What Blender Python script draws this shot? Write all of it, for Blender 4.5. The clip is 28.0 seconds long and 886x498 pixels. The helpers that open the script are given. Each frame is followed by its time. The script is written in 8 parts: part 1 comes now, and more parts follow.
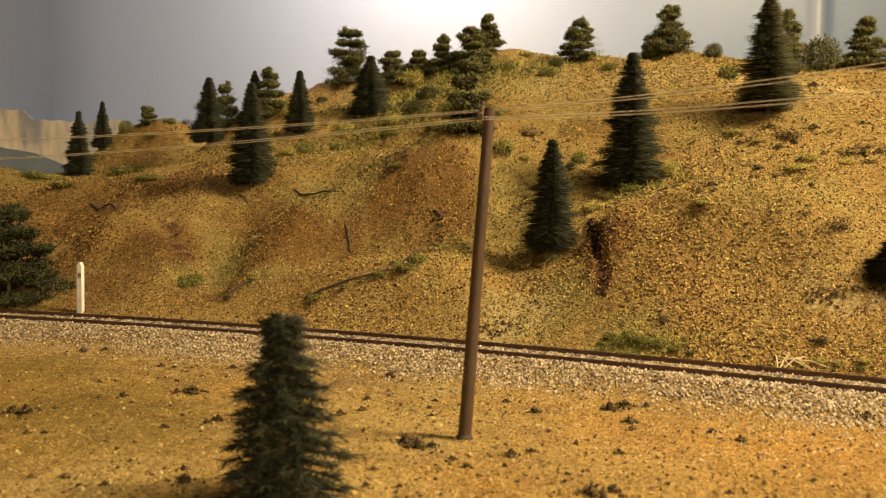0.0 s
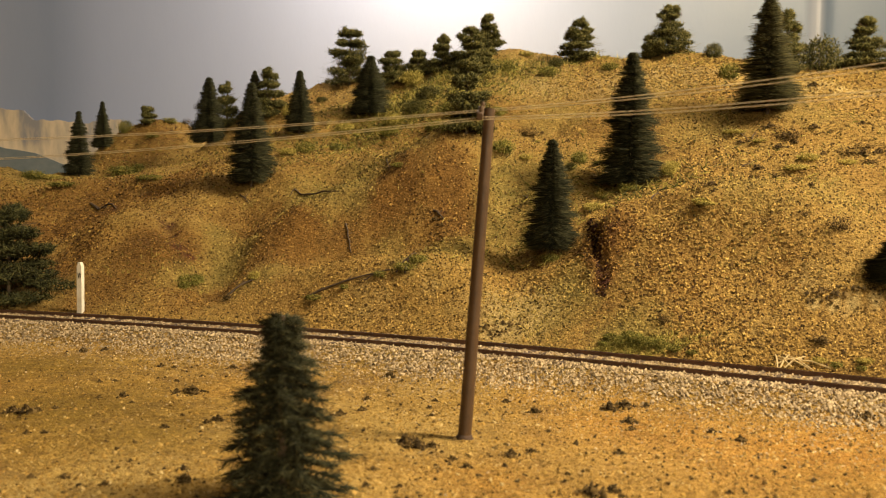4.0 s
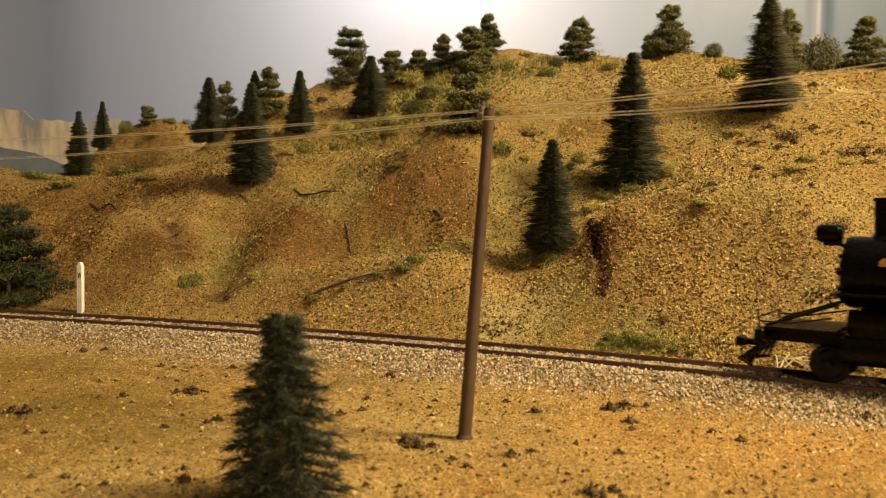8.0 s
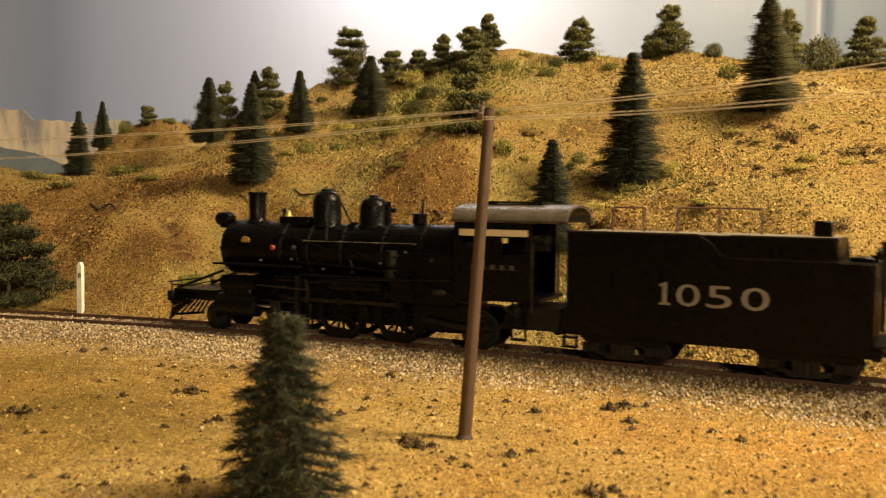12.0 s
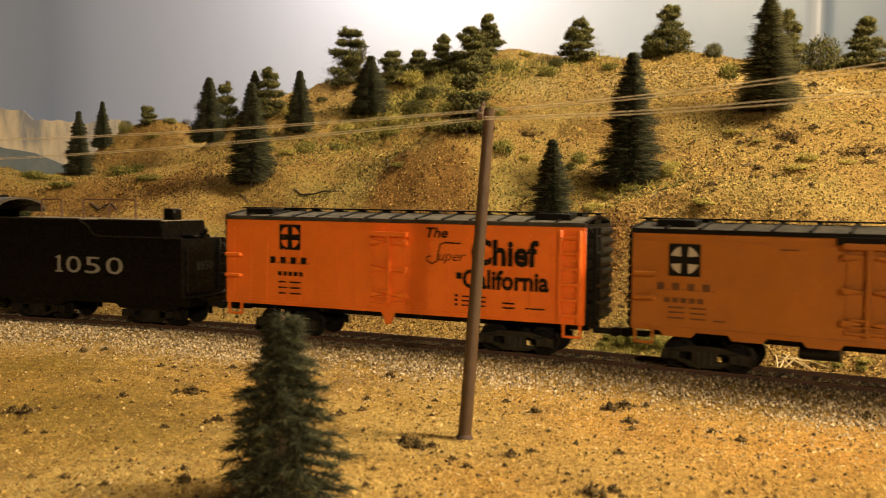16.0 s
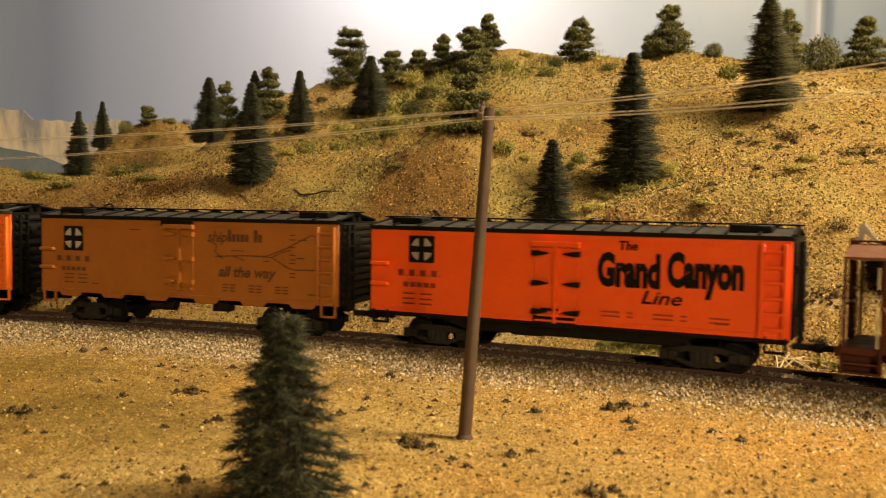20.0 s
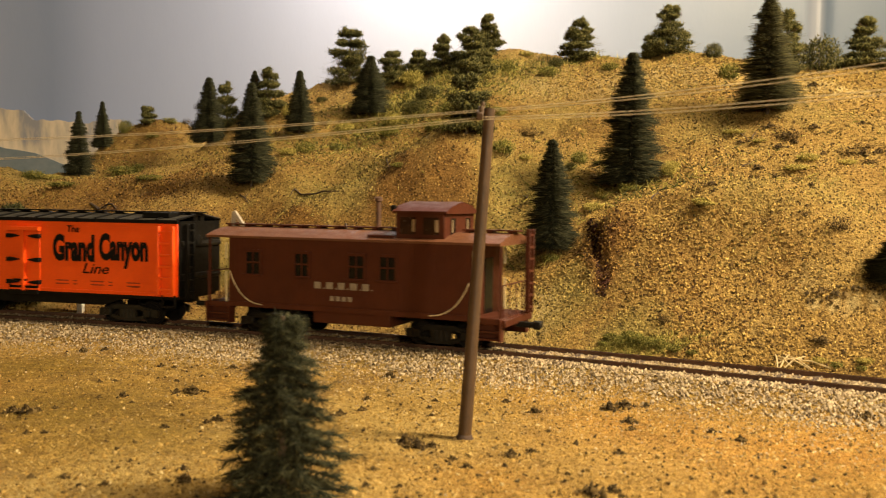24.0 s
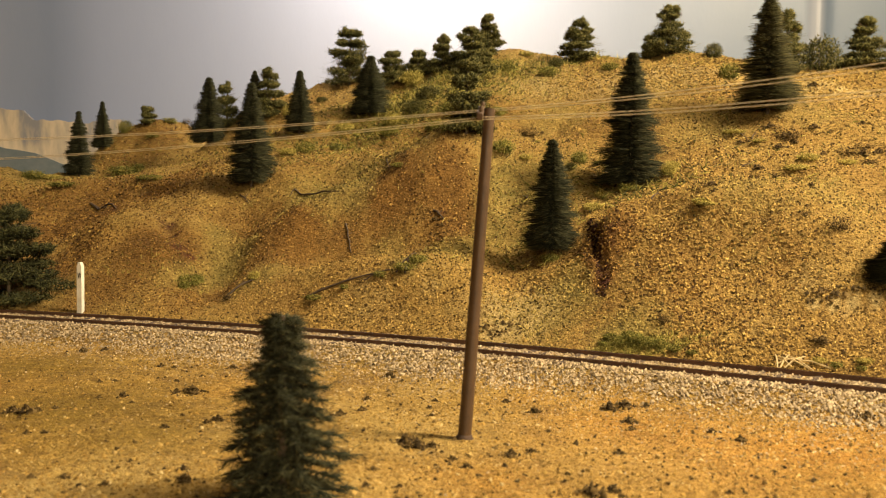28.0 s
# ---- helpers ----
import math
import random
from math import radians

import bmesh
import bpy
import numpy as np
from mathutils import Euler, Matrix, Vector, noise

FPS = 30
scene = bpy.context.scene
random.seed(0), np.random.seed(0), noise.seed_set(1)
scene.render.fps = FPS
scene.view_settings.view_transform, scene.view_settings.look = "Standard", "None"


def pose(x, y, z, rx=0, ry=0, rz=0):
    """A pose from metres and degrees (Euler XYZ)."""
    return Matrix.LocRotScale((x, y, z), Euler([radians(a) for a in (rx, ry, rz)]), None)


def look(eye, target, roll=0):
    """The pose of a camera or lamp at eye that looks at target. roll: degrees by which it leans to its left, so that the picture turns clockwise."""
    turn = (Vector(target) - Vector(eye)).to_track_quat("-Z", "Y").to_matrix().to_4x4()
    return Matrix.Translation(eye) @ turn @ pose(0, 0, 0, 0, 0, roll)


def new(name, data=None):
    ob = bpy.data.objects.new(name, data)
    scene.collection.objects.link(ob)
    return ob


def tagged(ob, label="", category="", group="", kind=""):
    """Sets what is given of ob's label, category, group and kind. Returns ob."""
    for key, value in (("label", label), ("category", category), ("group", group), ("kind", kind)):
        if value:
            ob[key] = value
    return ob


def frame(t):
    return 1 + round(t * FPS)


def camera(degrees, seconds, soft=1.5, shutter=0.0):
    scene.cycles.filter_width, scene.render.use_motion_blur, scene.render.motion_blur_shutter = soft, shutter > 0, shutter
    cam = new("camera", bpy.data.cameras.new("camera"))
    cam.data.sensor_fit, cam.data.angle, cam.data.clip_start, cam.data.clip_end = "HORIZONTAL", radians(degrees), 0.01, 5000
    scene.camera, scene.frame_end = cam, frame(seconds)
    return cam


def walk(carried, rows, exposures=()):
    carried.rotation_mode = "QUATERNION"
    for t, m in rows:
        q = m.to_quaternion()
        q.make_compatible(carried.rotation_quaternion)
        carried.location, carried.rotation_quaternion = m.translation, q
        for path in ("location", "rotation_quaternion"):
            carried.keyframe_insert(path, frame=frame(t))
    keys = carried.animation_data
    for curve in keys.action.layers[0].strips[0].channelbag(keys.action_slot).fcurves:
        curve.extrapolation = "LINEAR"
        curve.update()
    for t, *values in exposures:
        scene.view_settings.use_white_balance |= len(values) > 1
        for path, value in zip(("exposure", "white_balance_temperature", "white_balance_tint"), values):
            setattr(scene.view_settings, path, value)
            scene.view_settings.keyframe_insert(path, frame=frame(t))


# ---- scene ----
# Camera: a phone held still at the edge of a model railway; metres, rail top at z = 0.
cam = camera(51.61, 28.0, soft=1.0, shutter=0.5)
cam.data.dof.use_dof, cam.data.dof.focus_distance, cam.data.dof.aperture_fstop = True, 0.46, 42.0
EYE = look((0, 0, 0.0536), (0, 1, 0.0536 - math.tan(radians(2.945))), roll=0.762)
walk(cam, [(0, EYE), (28.0, EYE)], exposures=[(0, -0.03), (9.5, -0.03), (10.4, 0.06), (10.8, 0.11), (11.2, 0.26), (11.5, 0.29), (11.8, 0.22), (12.4, 0.19), (14.5, 0.15), (28.0, 0.15)])

# Light: a dim room, a low warm lamp far behind the viewer, one high over the aisle, one over the hill, one that washes the backdrop.
world = bpy.data.worlds.new("room_air")
world.use_nodes = True
world.node_tree.nodes["Background"].inputs[0].default_value = (1.0, 0.8, 0.55, 1)
world.node_tree.nodes["Background"].inputs[1].default_value = 0.02
scene.world = world


WARM = (1.0, 0.80, 0.52)


def lamp(name, eye, target, watts, size, colour):
    data = bpy.data.lights.new(name, "AREA")
    data.shape, data.size, data.energy, data.color = "DISK", size, watts, colour
    ob = new(name, data)
    ob.matrix_world = look(eye, target)
    return ob


lamp("room_lamp", (0.30, -1.30, 0.44), (0, 0.4, 0.0), 9.2, 0.12, WARM)
lamp("aisle_lamp", (0.40, 0.22, 0.80), (0.16, 0.38, 0.0), 5.4, 0.22, WARM)
lamp("layout_lamp", (0.66, 0.10, 0.66), (0.18, 0.45, 0.05), 15.0, 0.20, WARM)
lamp("backdrop_lamp", (0.000, 0.865, 0.44), (0.000, 1.02, 0.30), 1.85, 0.07, (1.0, 0.86, 0.66))
# ---- the lie of the land: the line of the track and the height of the ground ----
BEND = 1.3314                      # radius of the curve
BEND_X, BEND_Y = -0.5487, -0.8637  # its centre
HEAD0, CURVE = -0.42478, -0.75107  # heading at s = 0 and its change along the line
S_LEFT, S_RIGHT = HEAD0 / -CURVE, 0.45


def line_at(s):
    """Place and heading of the track's middle line at s metres; straight beyond the bend."""
    c = min(max(s, S_LEFT), S_RIGHT)
    a = HEAD0 + CURVE * c
    x = (math.sin(a) - math.sin(HEAD0)) / CURVE
    y = 0.34938 - (math.cos(a) - math.cos(HEAD0)) / CURVE
    return x + (s - c) * math.cos(a), y + (s - c) * math.sin(a), a


RIGHT_END = line_at(S_RIGHT)


def across(x, y):
    """Distance from the track's middle line, positive towards the hill."""
    d = np.hypot(x - BEND_X, y - BEND_Y) - BEND
    d = np.where(x < BEND_X, y - (BEND_Y + BEND), d)
    ex, ey, a = RIGHT_END
    along = (x - ex) * math.cos(a) + (y - ey) * math.sin(a)
    return np.where(along > 0, -(x - ex) * math.sin(a) + (y - ey) * math.cos(a), d)


def lattice(i, j, seed):
    h = (i * 374761393 + j * 668265263 + seed * 974711) & 0xFFFFFFFF
    h = ((h ^ (h >> 13)) * 1274126177) & 0xFFFFFFFF
    return ((h ^ (h >> 16)) & 0xFFFF) / 65535.0


def rough(x, y, size, seed=1):
    """Smooth value noise from -1 to 1 with cells of that size."""
    u, v = x / size + 1000.0, y / size + 1000.0
    i, j = np.floor(u).astype(np.int64), np.floor(v).astype(np.int64)
    fu, fv = u - i, v - j
    fu, fv = fu * fu * (3 - 2 * fu), fv * fv * (3 - 2 * fv)
    top = lattice(i, j, seed) * (1 - fu) + lattice(i + 1, j, seed) * fu
    low = lattice(i, j + 1, seed) * (1 - fu) + lattice(i + 1, j + 1, seed) * fu
    return 2 * (top * (1 - fv) + low * fv) - 1


# The ridge, from west to east: x, height, distance from the track
RIDGE_X = [-0.50, -0.338, -0.274, -0.215, -0.180, -0.141, -0.094, -0.043, -0.009, 0.033, 0.096, 0.137, 0.167, 0.213, 0.262, 0.314, 0.50]
RIDGE_Z = [0.076, 0.079, 0.076, 0.081, 0.108, 0.138, 0.152, 0.159, 0.167, 0.170, 0.167, 0.1685, 0.1695, 0.157, 0.155, 0.151, 0.150]
RIDGE_D = [0.24, 0.246, 0.256, 0.287, 0.334, 0.382, 0.413, 0.407, 0.399, 0.393, 0.397, 0.394, 0.388, 0.390, 0.412, 0.42, 0.42]
# Mounds and hollows on it: x, y, height, half-width across, half-width along, turn in degrees
MOUNDS = [
    (-0.272, 0.86, 0.092, 0.084, 0.06, 0),     # far knoll
    (0.130, 0.378, 0.006, 0.050, 0.040, 0),    # bulging bank above the line
    (0.034, 0.425, -0.010, 0.020, 0.070, 0),   # draw below the small spruce
    (-0.010, 0.515, 0.008, 0.036, 0.028, 0),   # middle mound
    (-0.030, 0.458, -0.010, 0.050, 0.014, -10),
    (-0.030, 0.414, 0.006, 0.055, 0.016, -20), # low gravel spur
    (-0.185, 0.520, 0.005, 0.045, 0.050, 0),   # western red mound
    (-0.115, 0.475, -0.014, 0.020, 0.050, 0),
    (-0.152, 0.508, -0.004, 0.006, 0.022, 25),
    (-0.240, 0.615, 0.009, 0.070, 0.022, 0),
    (-0.220, 0.700, -0.012, 0.080, 0.028, 0),
]


# Steep banks that face the track: x, y, rise, half-depth of the face, half-width, reach behind it, turn in degrees
BANKS = [
    (0.112, 0.366, 0.020, 0.0060, 0.052, 0.060, -24),   # gravel bank above the line
    (-0.008, 0.484, 0.026, 0.0085, 0.038, 0.045, -8),   # front of the middle mound
    (-0.030, 0.403, 0.012, 0.0045, 0.050, 0.030, -20),  # low spur
    (-0.180, 0.500, 0.014, 0.0080, 0.048, 0.060, -10),  # western red mound
    (0.190, 0.470, 0.010, 0.0070, 0.050, 0.050, -30),
    (0.060, 0.560, 0.010, 0.0070, 0.045, 0.050, -10),
    (-0.090, 0.545, 0.014, 0.0060, 0.040, 0.050, 5),
    (-0.078, 0.478, 0.014, 0.0060, 0.028, 0.030, 12),
    (0.152, 0.3325, 0.0045, 0.0010, 0.014, 0.014, -24),  # cut ledge
]


def height(x, y):
    x, y = np.asarray(x, float), np.asarray(y, float)
    d = across(x, y)
    # roadbed, ballast shoulder and plain on the near side
    near = np.interp(d, [-0.60, -0.12, -0.040, -0.030, -0.017], [-0.010, -0.0085, -0.0082, -0.0072, -0.0020])
    near = near + np.clip((-d - 0.03) / 0.03, 0, 1) * (0.0012 * rough(x, y, 0.05, 3) + 0.0005 * rough(x, y, 0.017, 4) + 0.00034 * rough(x, y, 0.0058, 11) + 0.00020 * rough(x, y, 0.0033, 12))
    top, far = np.interp(x, RIDGE_X, RIDGE_Z), np.interp(x, RIDGE_X, RIDGE_D)
    e = (d - 0.018) / (far - 0.018)
    up = 1.028 * (0.75 * e + 0.25 * (1 - (1 - np.minimum(e, 1)) ** 2))
    down = 1.028 - 0.9 * (e - 1.0)
    s = -np.log(np.exp(-25 * up) + np.exp(-25 * np.clip(down, -3, 9))) / 25
    hill = -0.0040 + (top + 0.0040) * np.maximum(s, -0.35 * np.minimum(e, 1.6))
    for mx, my, h, a, b, turn in MOUNDS:
        c, n = math.cos(radians(turn)), math.sin(radians(turn))
        u, v = ((x - mx) * c + (y - my) * n) / a, ((y - my) * c - (x - mx) * n) / b
        hill = hill + h * np.exp(-(u * u + v * v)) * np.clip((d - 0.02) / 0.03, 0, 1)
    for bx, by, rise, k, wide, reach, turn in BANKS:
        c, n = math.cos(radians(turn)), math.sin(radians(turn))
        u, v = (x - bx) * c + (y - by) * n, (y - by) * c - (x - bx) * n + 0.004 * rough(x, y, 0.03, 17)
        hill = hill + rise / (1 + np.exp(-np.clip(v / k, -40, 40))) * np.exp(-(np.maximum(v, 0) / reach) ** 2 - (u / wide) ** 2) * np.clip((d - 0.018) / 0.012, 0, 1)
    # washed-out bank: a steep face towards the west, fading eastwards
    edge = x - 0.0683 - 0.04 * (y - 0.400) + 0.0022 * rough(x, y, 0.009, 15)
    hill = hill - 0.0055 * np.exp(-((edge + 0.0018) / 0.0022) ** 2 - ((y - 0.403) / 0.020) ** 2)
    hill = hill + 0.0095 / (1 + np.exp(-np.clip(edge / 0.0018, -40, 40))) * np.exp(-(np.maximum(edge, 0) / 0.045) ** 2 - ((y - 0.405) / 0.022) ** 2)
    on = np.clip((d - 0.02) / 0.05, 0, 1)
    hill = hill + on * (0.0062 * rough(x, y, 0.075, 5) + 0.0040 * rough(x, y, 0.03, 6) + 0.0015 * rough(x, y, 0.011, 7) + 0.00050 * rough(x, y, 0.0052, 8) + 0.00034 * rough(x, y, 0.0031, 10))
    z = np.where(d > 0.018, hill, near)
    return np.where(np.abs(d) < 0.018, -0.0018 - 0.0022 * np.clip((d - 0.011) / 0.007, 0, 1) - 0.0002 * np.clip((-d - 0.012) / 0.006, 0, 1), z)


# ---- materials ----
def nodes_of(name):
    m = bpy.data.materials.new(name)
    m.use_nodes = True
    t = m.node_tree
    return m, t, t.nodes["Principled BSDF"]


def ramp(t, value, stops):
    n = t.nodes.new("ShaderNodeValToRGB")
    while len(n.color_ramp.elements) < len(stops):
        n.color_ramp.elements.new(0.5)
    for e, (at, c) in zip(n.color_ramp.elements, stops):
        e.position, e.color = at, (*c, 1)
    t.links.new(value, n.inputs[0])
    return n.outputs[0]


def noise_node(t, scale, detail=4.0, coords=None, rough_=0.6):
    n = t.nodes.new("ShaderNodeTexNoise")
    n.inputs["Scale"].default_value, n.inputs["Detail"].default_value, n.inputs["Roughness"].default_value = scale, detail, rough_
    if coords is None:
        coords = t.nodes.new("ShaderNodeTexCoord").outputs["Object"]
    t.links.new(coords, n.inputs["Vector"])
    return n.outputs["Fac"]


def mix(t, fac, a, b, blend="MIX"):
    n = t.nodes.new("ShaderNodeMix")
    n.data_type, n.blend_type = "RGBA", blend
    for value, socket in ((fac, n.inputs[0]), (a, n.inputs[6]), (b, n.inputs[7])):
        if hasattr(value, "links"):
            t.links.new(value, socket)
        else:
            socket.default_value = (*value, 1) if isinstance(value, tuple) else value
    return n.outputs[2]


def bump(t, bsdf, value, strength, distance):
    n = t.nodes.new("ShaderNodeBump")
    n.inputs["Strength"].default_value, n.inputs["Distance"].default_value = strength, distance
    t.links.new(value, n.inputs["Height"])
    t.links.new(n.outputs[0], bsdf.inputs["Normal"])


def surface(name, colour, worn=None, scale=150.0, rough_=0.6, metal=0.0, relief=0.0002, fine=1800.0, per_piece=0.0, sheen=0.5):
    """A painted, moulded or natural surface: colour and a worn colour mixed by noise at two scales, with fine relief."""
    m, t, b = nodes_of(name)
    worn = worn or tuple(c * 0.8 for c in colour)
    c = ramp(t, noise_node(t, scale, 5), [(0.35, worn), (0.62, colour)])
    c = mix(t, 0.25, c, ramp(t, noise_node(t, fine, 2), [(0.3, tuple(v * 0.72 for v in colour)), (0.7, tuple(min(1, v * 1.2) for v in colour))]))
    if per_piece:
        info = t.nodes.new("ShaderNodeNewGeometry").outputs["Random Per Island"]
        c = mix(t, 1.0, c, ramp(t, info, [(0.0, (1 - per_piece,) * 3), (1.0, (1.0, 1.0, 1.0))]), "MULTIPLY")
    t.links.new(c, b.inputs["Base Color"])
    r = ramp(t, noise_node(t, scale * 2.3, 3), [(0.3, (max(0.02, rough_ - 0.12),) * 3), (0.7, (min(1, rough_ + 0.12),) * 3)])
    t.links.new(r, b.inputs["Roughness"])
    b.inputs["Metallic"].default_value = metal
    b.inputs["Specular IOR Level"].default_value = sheen
    if relief:
        bump(t, b, noise_node(t, fine, 3), 0.5, relief)
    return m


def earth_material():
    """Sifted earth, sand and turf: zones by the soil attribute, grains and stains by noise."""
    m, t, b = nodes_of("earth")
    coords = t.nodes.new("ShaderNodeNewGeometry").outputs["Position"]
    soil = t.nodes.new("ShaderNodeAttribute")
    soil.attribute_name = "soil"
    parts = t.nodes.new("ShaderNodeSeparateColor")
    t.links.new(soil.outputs["Color"], parts.inputs[0])
    c = ramp(t, noise_node(t, 28, 6, coords), [(0.30, (0.210, 0.128, 0.033)), (0.46, (0.32, 0.200, 0.055)), (0.60, (0.31, 0.212, 0.061)), (0.75, (0.43, 0.288, 0.086))])
    red = ramp(t, noise_node(t, 60, 5, coords), [(0.3, (0.122, 0.063, 0.014)), (0.7, (0.236, 0.130, 0.030))])
    turf = ramp(t, noise_node(t, 90, 5, coords), [(0.3, (0.16, 0.135, 0.036)), (0.7, (0.32, 0.25, 0.075))])
    sand = ramp(t, noise_node(t, 200, 5, coords), [(0.3, (0.35, 0.262, 0.100)), (0.7, (0.50, 0.388, 0.165))])
    breakup = noise_node(t, 130, 6, coords, 0.75)
    # Crimson earth with the gully's shade put into its colour.
    shaded_wash = ramp(t, noise_node(t, 260, 4, coords), [(0.3, (0.042, 0.014, 0.008)), (0.7, (0.105, 0.036, 0.017))])
    for k, layer in ((1, turf), (0, red), (2, sand), (3, shaded_wash)):
        f = t.nodes.new("ShaderNodeMath")
        f.operation, f.use_clamp = "MULTIPLY_ADD", True
        t.links.new(breakup, f.inputs[0])
        f.inputs[1].default_value = 1.4
        g = t.nodes.new("ShaderNodeMath")
        g.operation = "MULTIPLY_ADD"
        t.links.new(parts.outputs[k] if k < 3 else soil.outputs["Alpha"], g.inputs[0])
        g.inputs[1].default_value, g.inputs[2].default_value = 2.0, -1.4
        t.links.new(g.outputs[0], f.inputs[2])
        c = mix(t, f.outputs[0], c, layer)
    flat = t.nodes.new("ShaderNodeAttribute")
    flat.attribute_name = "plain"
    ochre = ramp(t, noise_node(t, 9, 3, coords), [(0.36, (0.25, 0.152, 0.026)), (0.50, (0.39, 0.247, 0.052)), (0.64, (0.50, 0.268, 0.048))])
    ochre = mix(t, 0.45, ochre, ramp(t, noise_node(t, 160, 5, coords), [(0.35, (0.22, 0.130, 0.026)), (0.65, (0.53, 0.362, 0.108))]))
    ochre = mix(t, ramp(t, noise_node(t, 42, 6, coords, 0.7), [(0.50, (0, 0, 0)), (0.66, (0.85, 0.85, 0.85))]), ochre, (0.215, 0.130, 0.040))
    for k, layer in ((0, (0.50, 0.252, 0.048)), (1, (0.190, 0.126, 0.016)), (2, (0.52, 0.375, 0.128))):
        f = t.nodes.new("ShaderNodeMath")
        f.operation = "MULTIPLY"
        t.links.new(parts.outputs[k], f.inputs[0])
        f.inputs[1].default_value = 0.8
        ochre = mix(t, f.outputs[0], ochre, layer)
    ochre = mix(t, 1.0, ochre, ramp(t, noise_node(t, 520, 4, coords, 0.7), [(0.34, (0.58, 0.54, 0.50)), (0.52, (1, 1, 1)), (0.70, (1.22, 1.2, 1.16))]), "MULTIPLY")
    c = mix(t, flat.outputs["Fac"], c, ochre)
    speck = t.nodes.new("ShaderNodeTexVoronoi")
    speck.inputs["Randomness"].default_value = 1.0
    speck.inputs["Scale"].default_value = 1050
    t.links.new(coords, speck.inputs["Vector"])
    tone = t.nodes.new("ShaderNodeSeparateColor")
    t.links.new(speck.outputs["Color"], tone.inputs[0])
    less = t.nodes.new("ShaderNodeMath")
    less.operation = "MULTIPLY_ADD"
    t.links.new(flat.outputs["Fac"], less.inputs[0])
    less.inputs[1].default_value, less.inputs[2].default_value = -0.55, 1.0
    patchy = t.nodes.new("ShaderNodeMath")
    patchy.operation, patchy.use_clamp = "MULTIPLY", True
    t.links.new(less.outputs[0], patchy.inputs[0])
    t.links.new(ramp(t, noise_node(t, 34, 4, coords), [(0.34, (0.40, 0.40, 0.40)), (0.60, (1, 1, 1))]), patchy.inputs[1])
    less = patchy
    c = mix(t, less.outputs[0], c, ramp(t, tone.outputs[0], [(0.0, (0.50, 0.45, 0.40)), (0.28, (0.80, 0.77, 0.74)), (0.7, (1.0, 1.0, 1.0)), (1.0, (1.18, 1.16, 1.12))]), "MULTIPLY")
    t.links.new(c, b.inputs["Base Color"])
    b.inputs["Roughness"].default_value = 0.9
    b.inputs["Specular IOR Level"].default_value = 0.25
    h = t.nodes.new("ShaderNodeMath")
    h.operation = "SUBTRACT"
    t.links.new(noise_node(t, 700, 5, coords, 0.8), h.inputs[0])
    half = t.nodes.new("ShaderNodeMath")
    half.operation = "MULTIPLY"
    half.inputs[1].default_value = 0.45
    t.links.new(speck.outputs["Distance"], half.inputs[0])
    t.links.new(half.outputs[0], h.inputs[1])
    lumps = t.nodes.new("ShaderNodeMath")
    lumps.operation = "MULTIPLY_ADD"
    t.links.new(noise_node(t, 110, 5, coords, 0.65), lumps.inputs[0])
    lumps.inputs[1].default_value = 3.0
    t.links.new(h.outputs[0], lumps.inputs[2])
    bump(t, b, lumps.outputs[0], 0.9, 0.0012)
    return m


def grain_material(name, stops, rough_=0.85):
    """Loose stones and needles: every island its own tone."""
    m, t, b = nodes_of(name)
    info = t.nodes.new("ShaderNodeNewGeometry").outputs["Random Per Island"]
    c = ramp(t, info, stops)
    c = mix(t, 0.35, c, ramp(t, noise_node(t, 1500, 3), [(0.3, (0.25, 0.2, 0.15)), (0.7, (1, 1, 1))]), "MULTIPLY")
    t.links.new(c, b.inputs["Base Color"])
    b.inputs["Roughness"].default_value = rough_
    b.inputs["Specular IOR Level"].default_value = 0.15
    return m


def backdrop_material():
    """A painted sky board: blue-grey brushed colour with faint streaks and cloud, satin paint; shading across it and
    the crease's glint lie in the colour.
    """
    m, t, b = nodes_of("painted_sky")
    coords = t.nodes.new("ShaderNodeNewGeometry").outputs["Position"]
    stretch = t.nodes.new("ShaderNodeMapping")
    stretch.inputs["Scale"].default_value = (1.0, 1.0, 0.35)
    t.links.new(coords, stretch.inputs["Vector"])
    c = ramp(t, noise_node(t, 5, 4, stretch.outputs[0]), [(0.3, (0.31, 0.34, 0.48)), (0.7, (0.39, 0.42, 0.54))])
    c = mix(t, 0.3, c, ramp(t, noise_node(t, 70, 3, stretch.outputs[0]), [(0.4, (0.31, 0.34, 0.47)), (0.6, (0.39, 0.42, 0.53))]))
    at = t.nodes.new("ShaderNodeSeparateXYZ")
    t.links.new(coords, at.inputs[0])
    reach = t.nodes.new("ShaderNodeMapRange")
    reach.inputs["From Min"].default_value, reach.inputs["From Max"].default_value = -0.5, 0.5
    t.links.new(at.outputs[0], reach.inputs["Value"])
    # Shade put into the colour: darker towards both sides, a crease glint near 0.905.
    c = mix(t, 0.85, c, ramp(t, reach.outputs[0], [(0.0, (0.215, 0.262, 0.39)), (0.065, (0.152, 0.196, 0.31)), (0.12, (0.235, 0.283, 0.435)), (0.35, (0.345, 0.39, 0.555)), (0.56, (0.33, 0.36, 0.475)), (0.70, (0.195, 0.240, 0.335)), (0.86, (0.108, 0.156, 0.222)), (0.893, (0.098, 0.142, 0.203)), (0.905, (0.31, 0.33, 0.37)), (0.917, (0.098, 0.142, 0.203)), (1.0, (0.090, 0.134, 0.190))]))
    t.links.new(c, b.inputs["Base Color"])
    b.inputs["Roughness"].default_value = 0.38
    bump(t, b, noise_node(t, 300, 3, stretch.outputs[0]), 0.15, 0.0006)
    return m


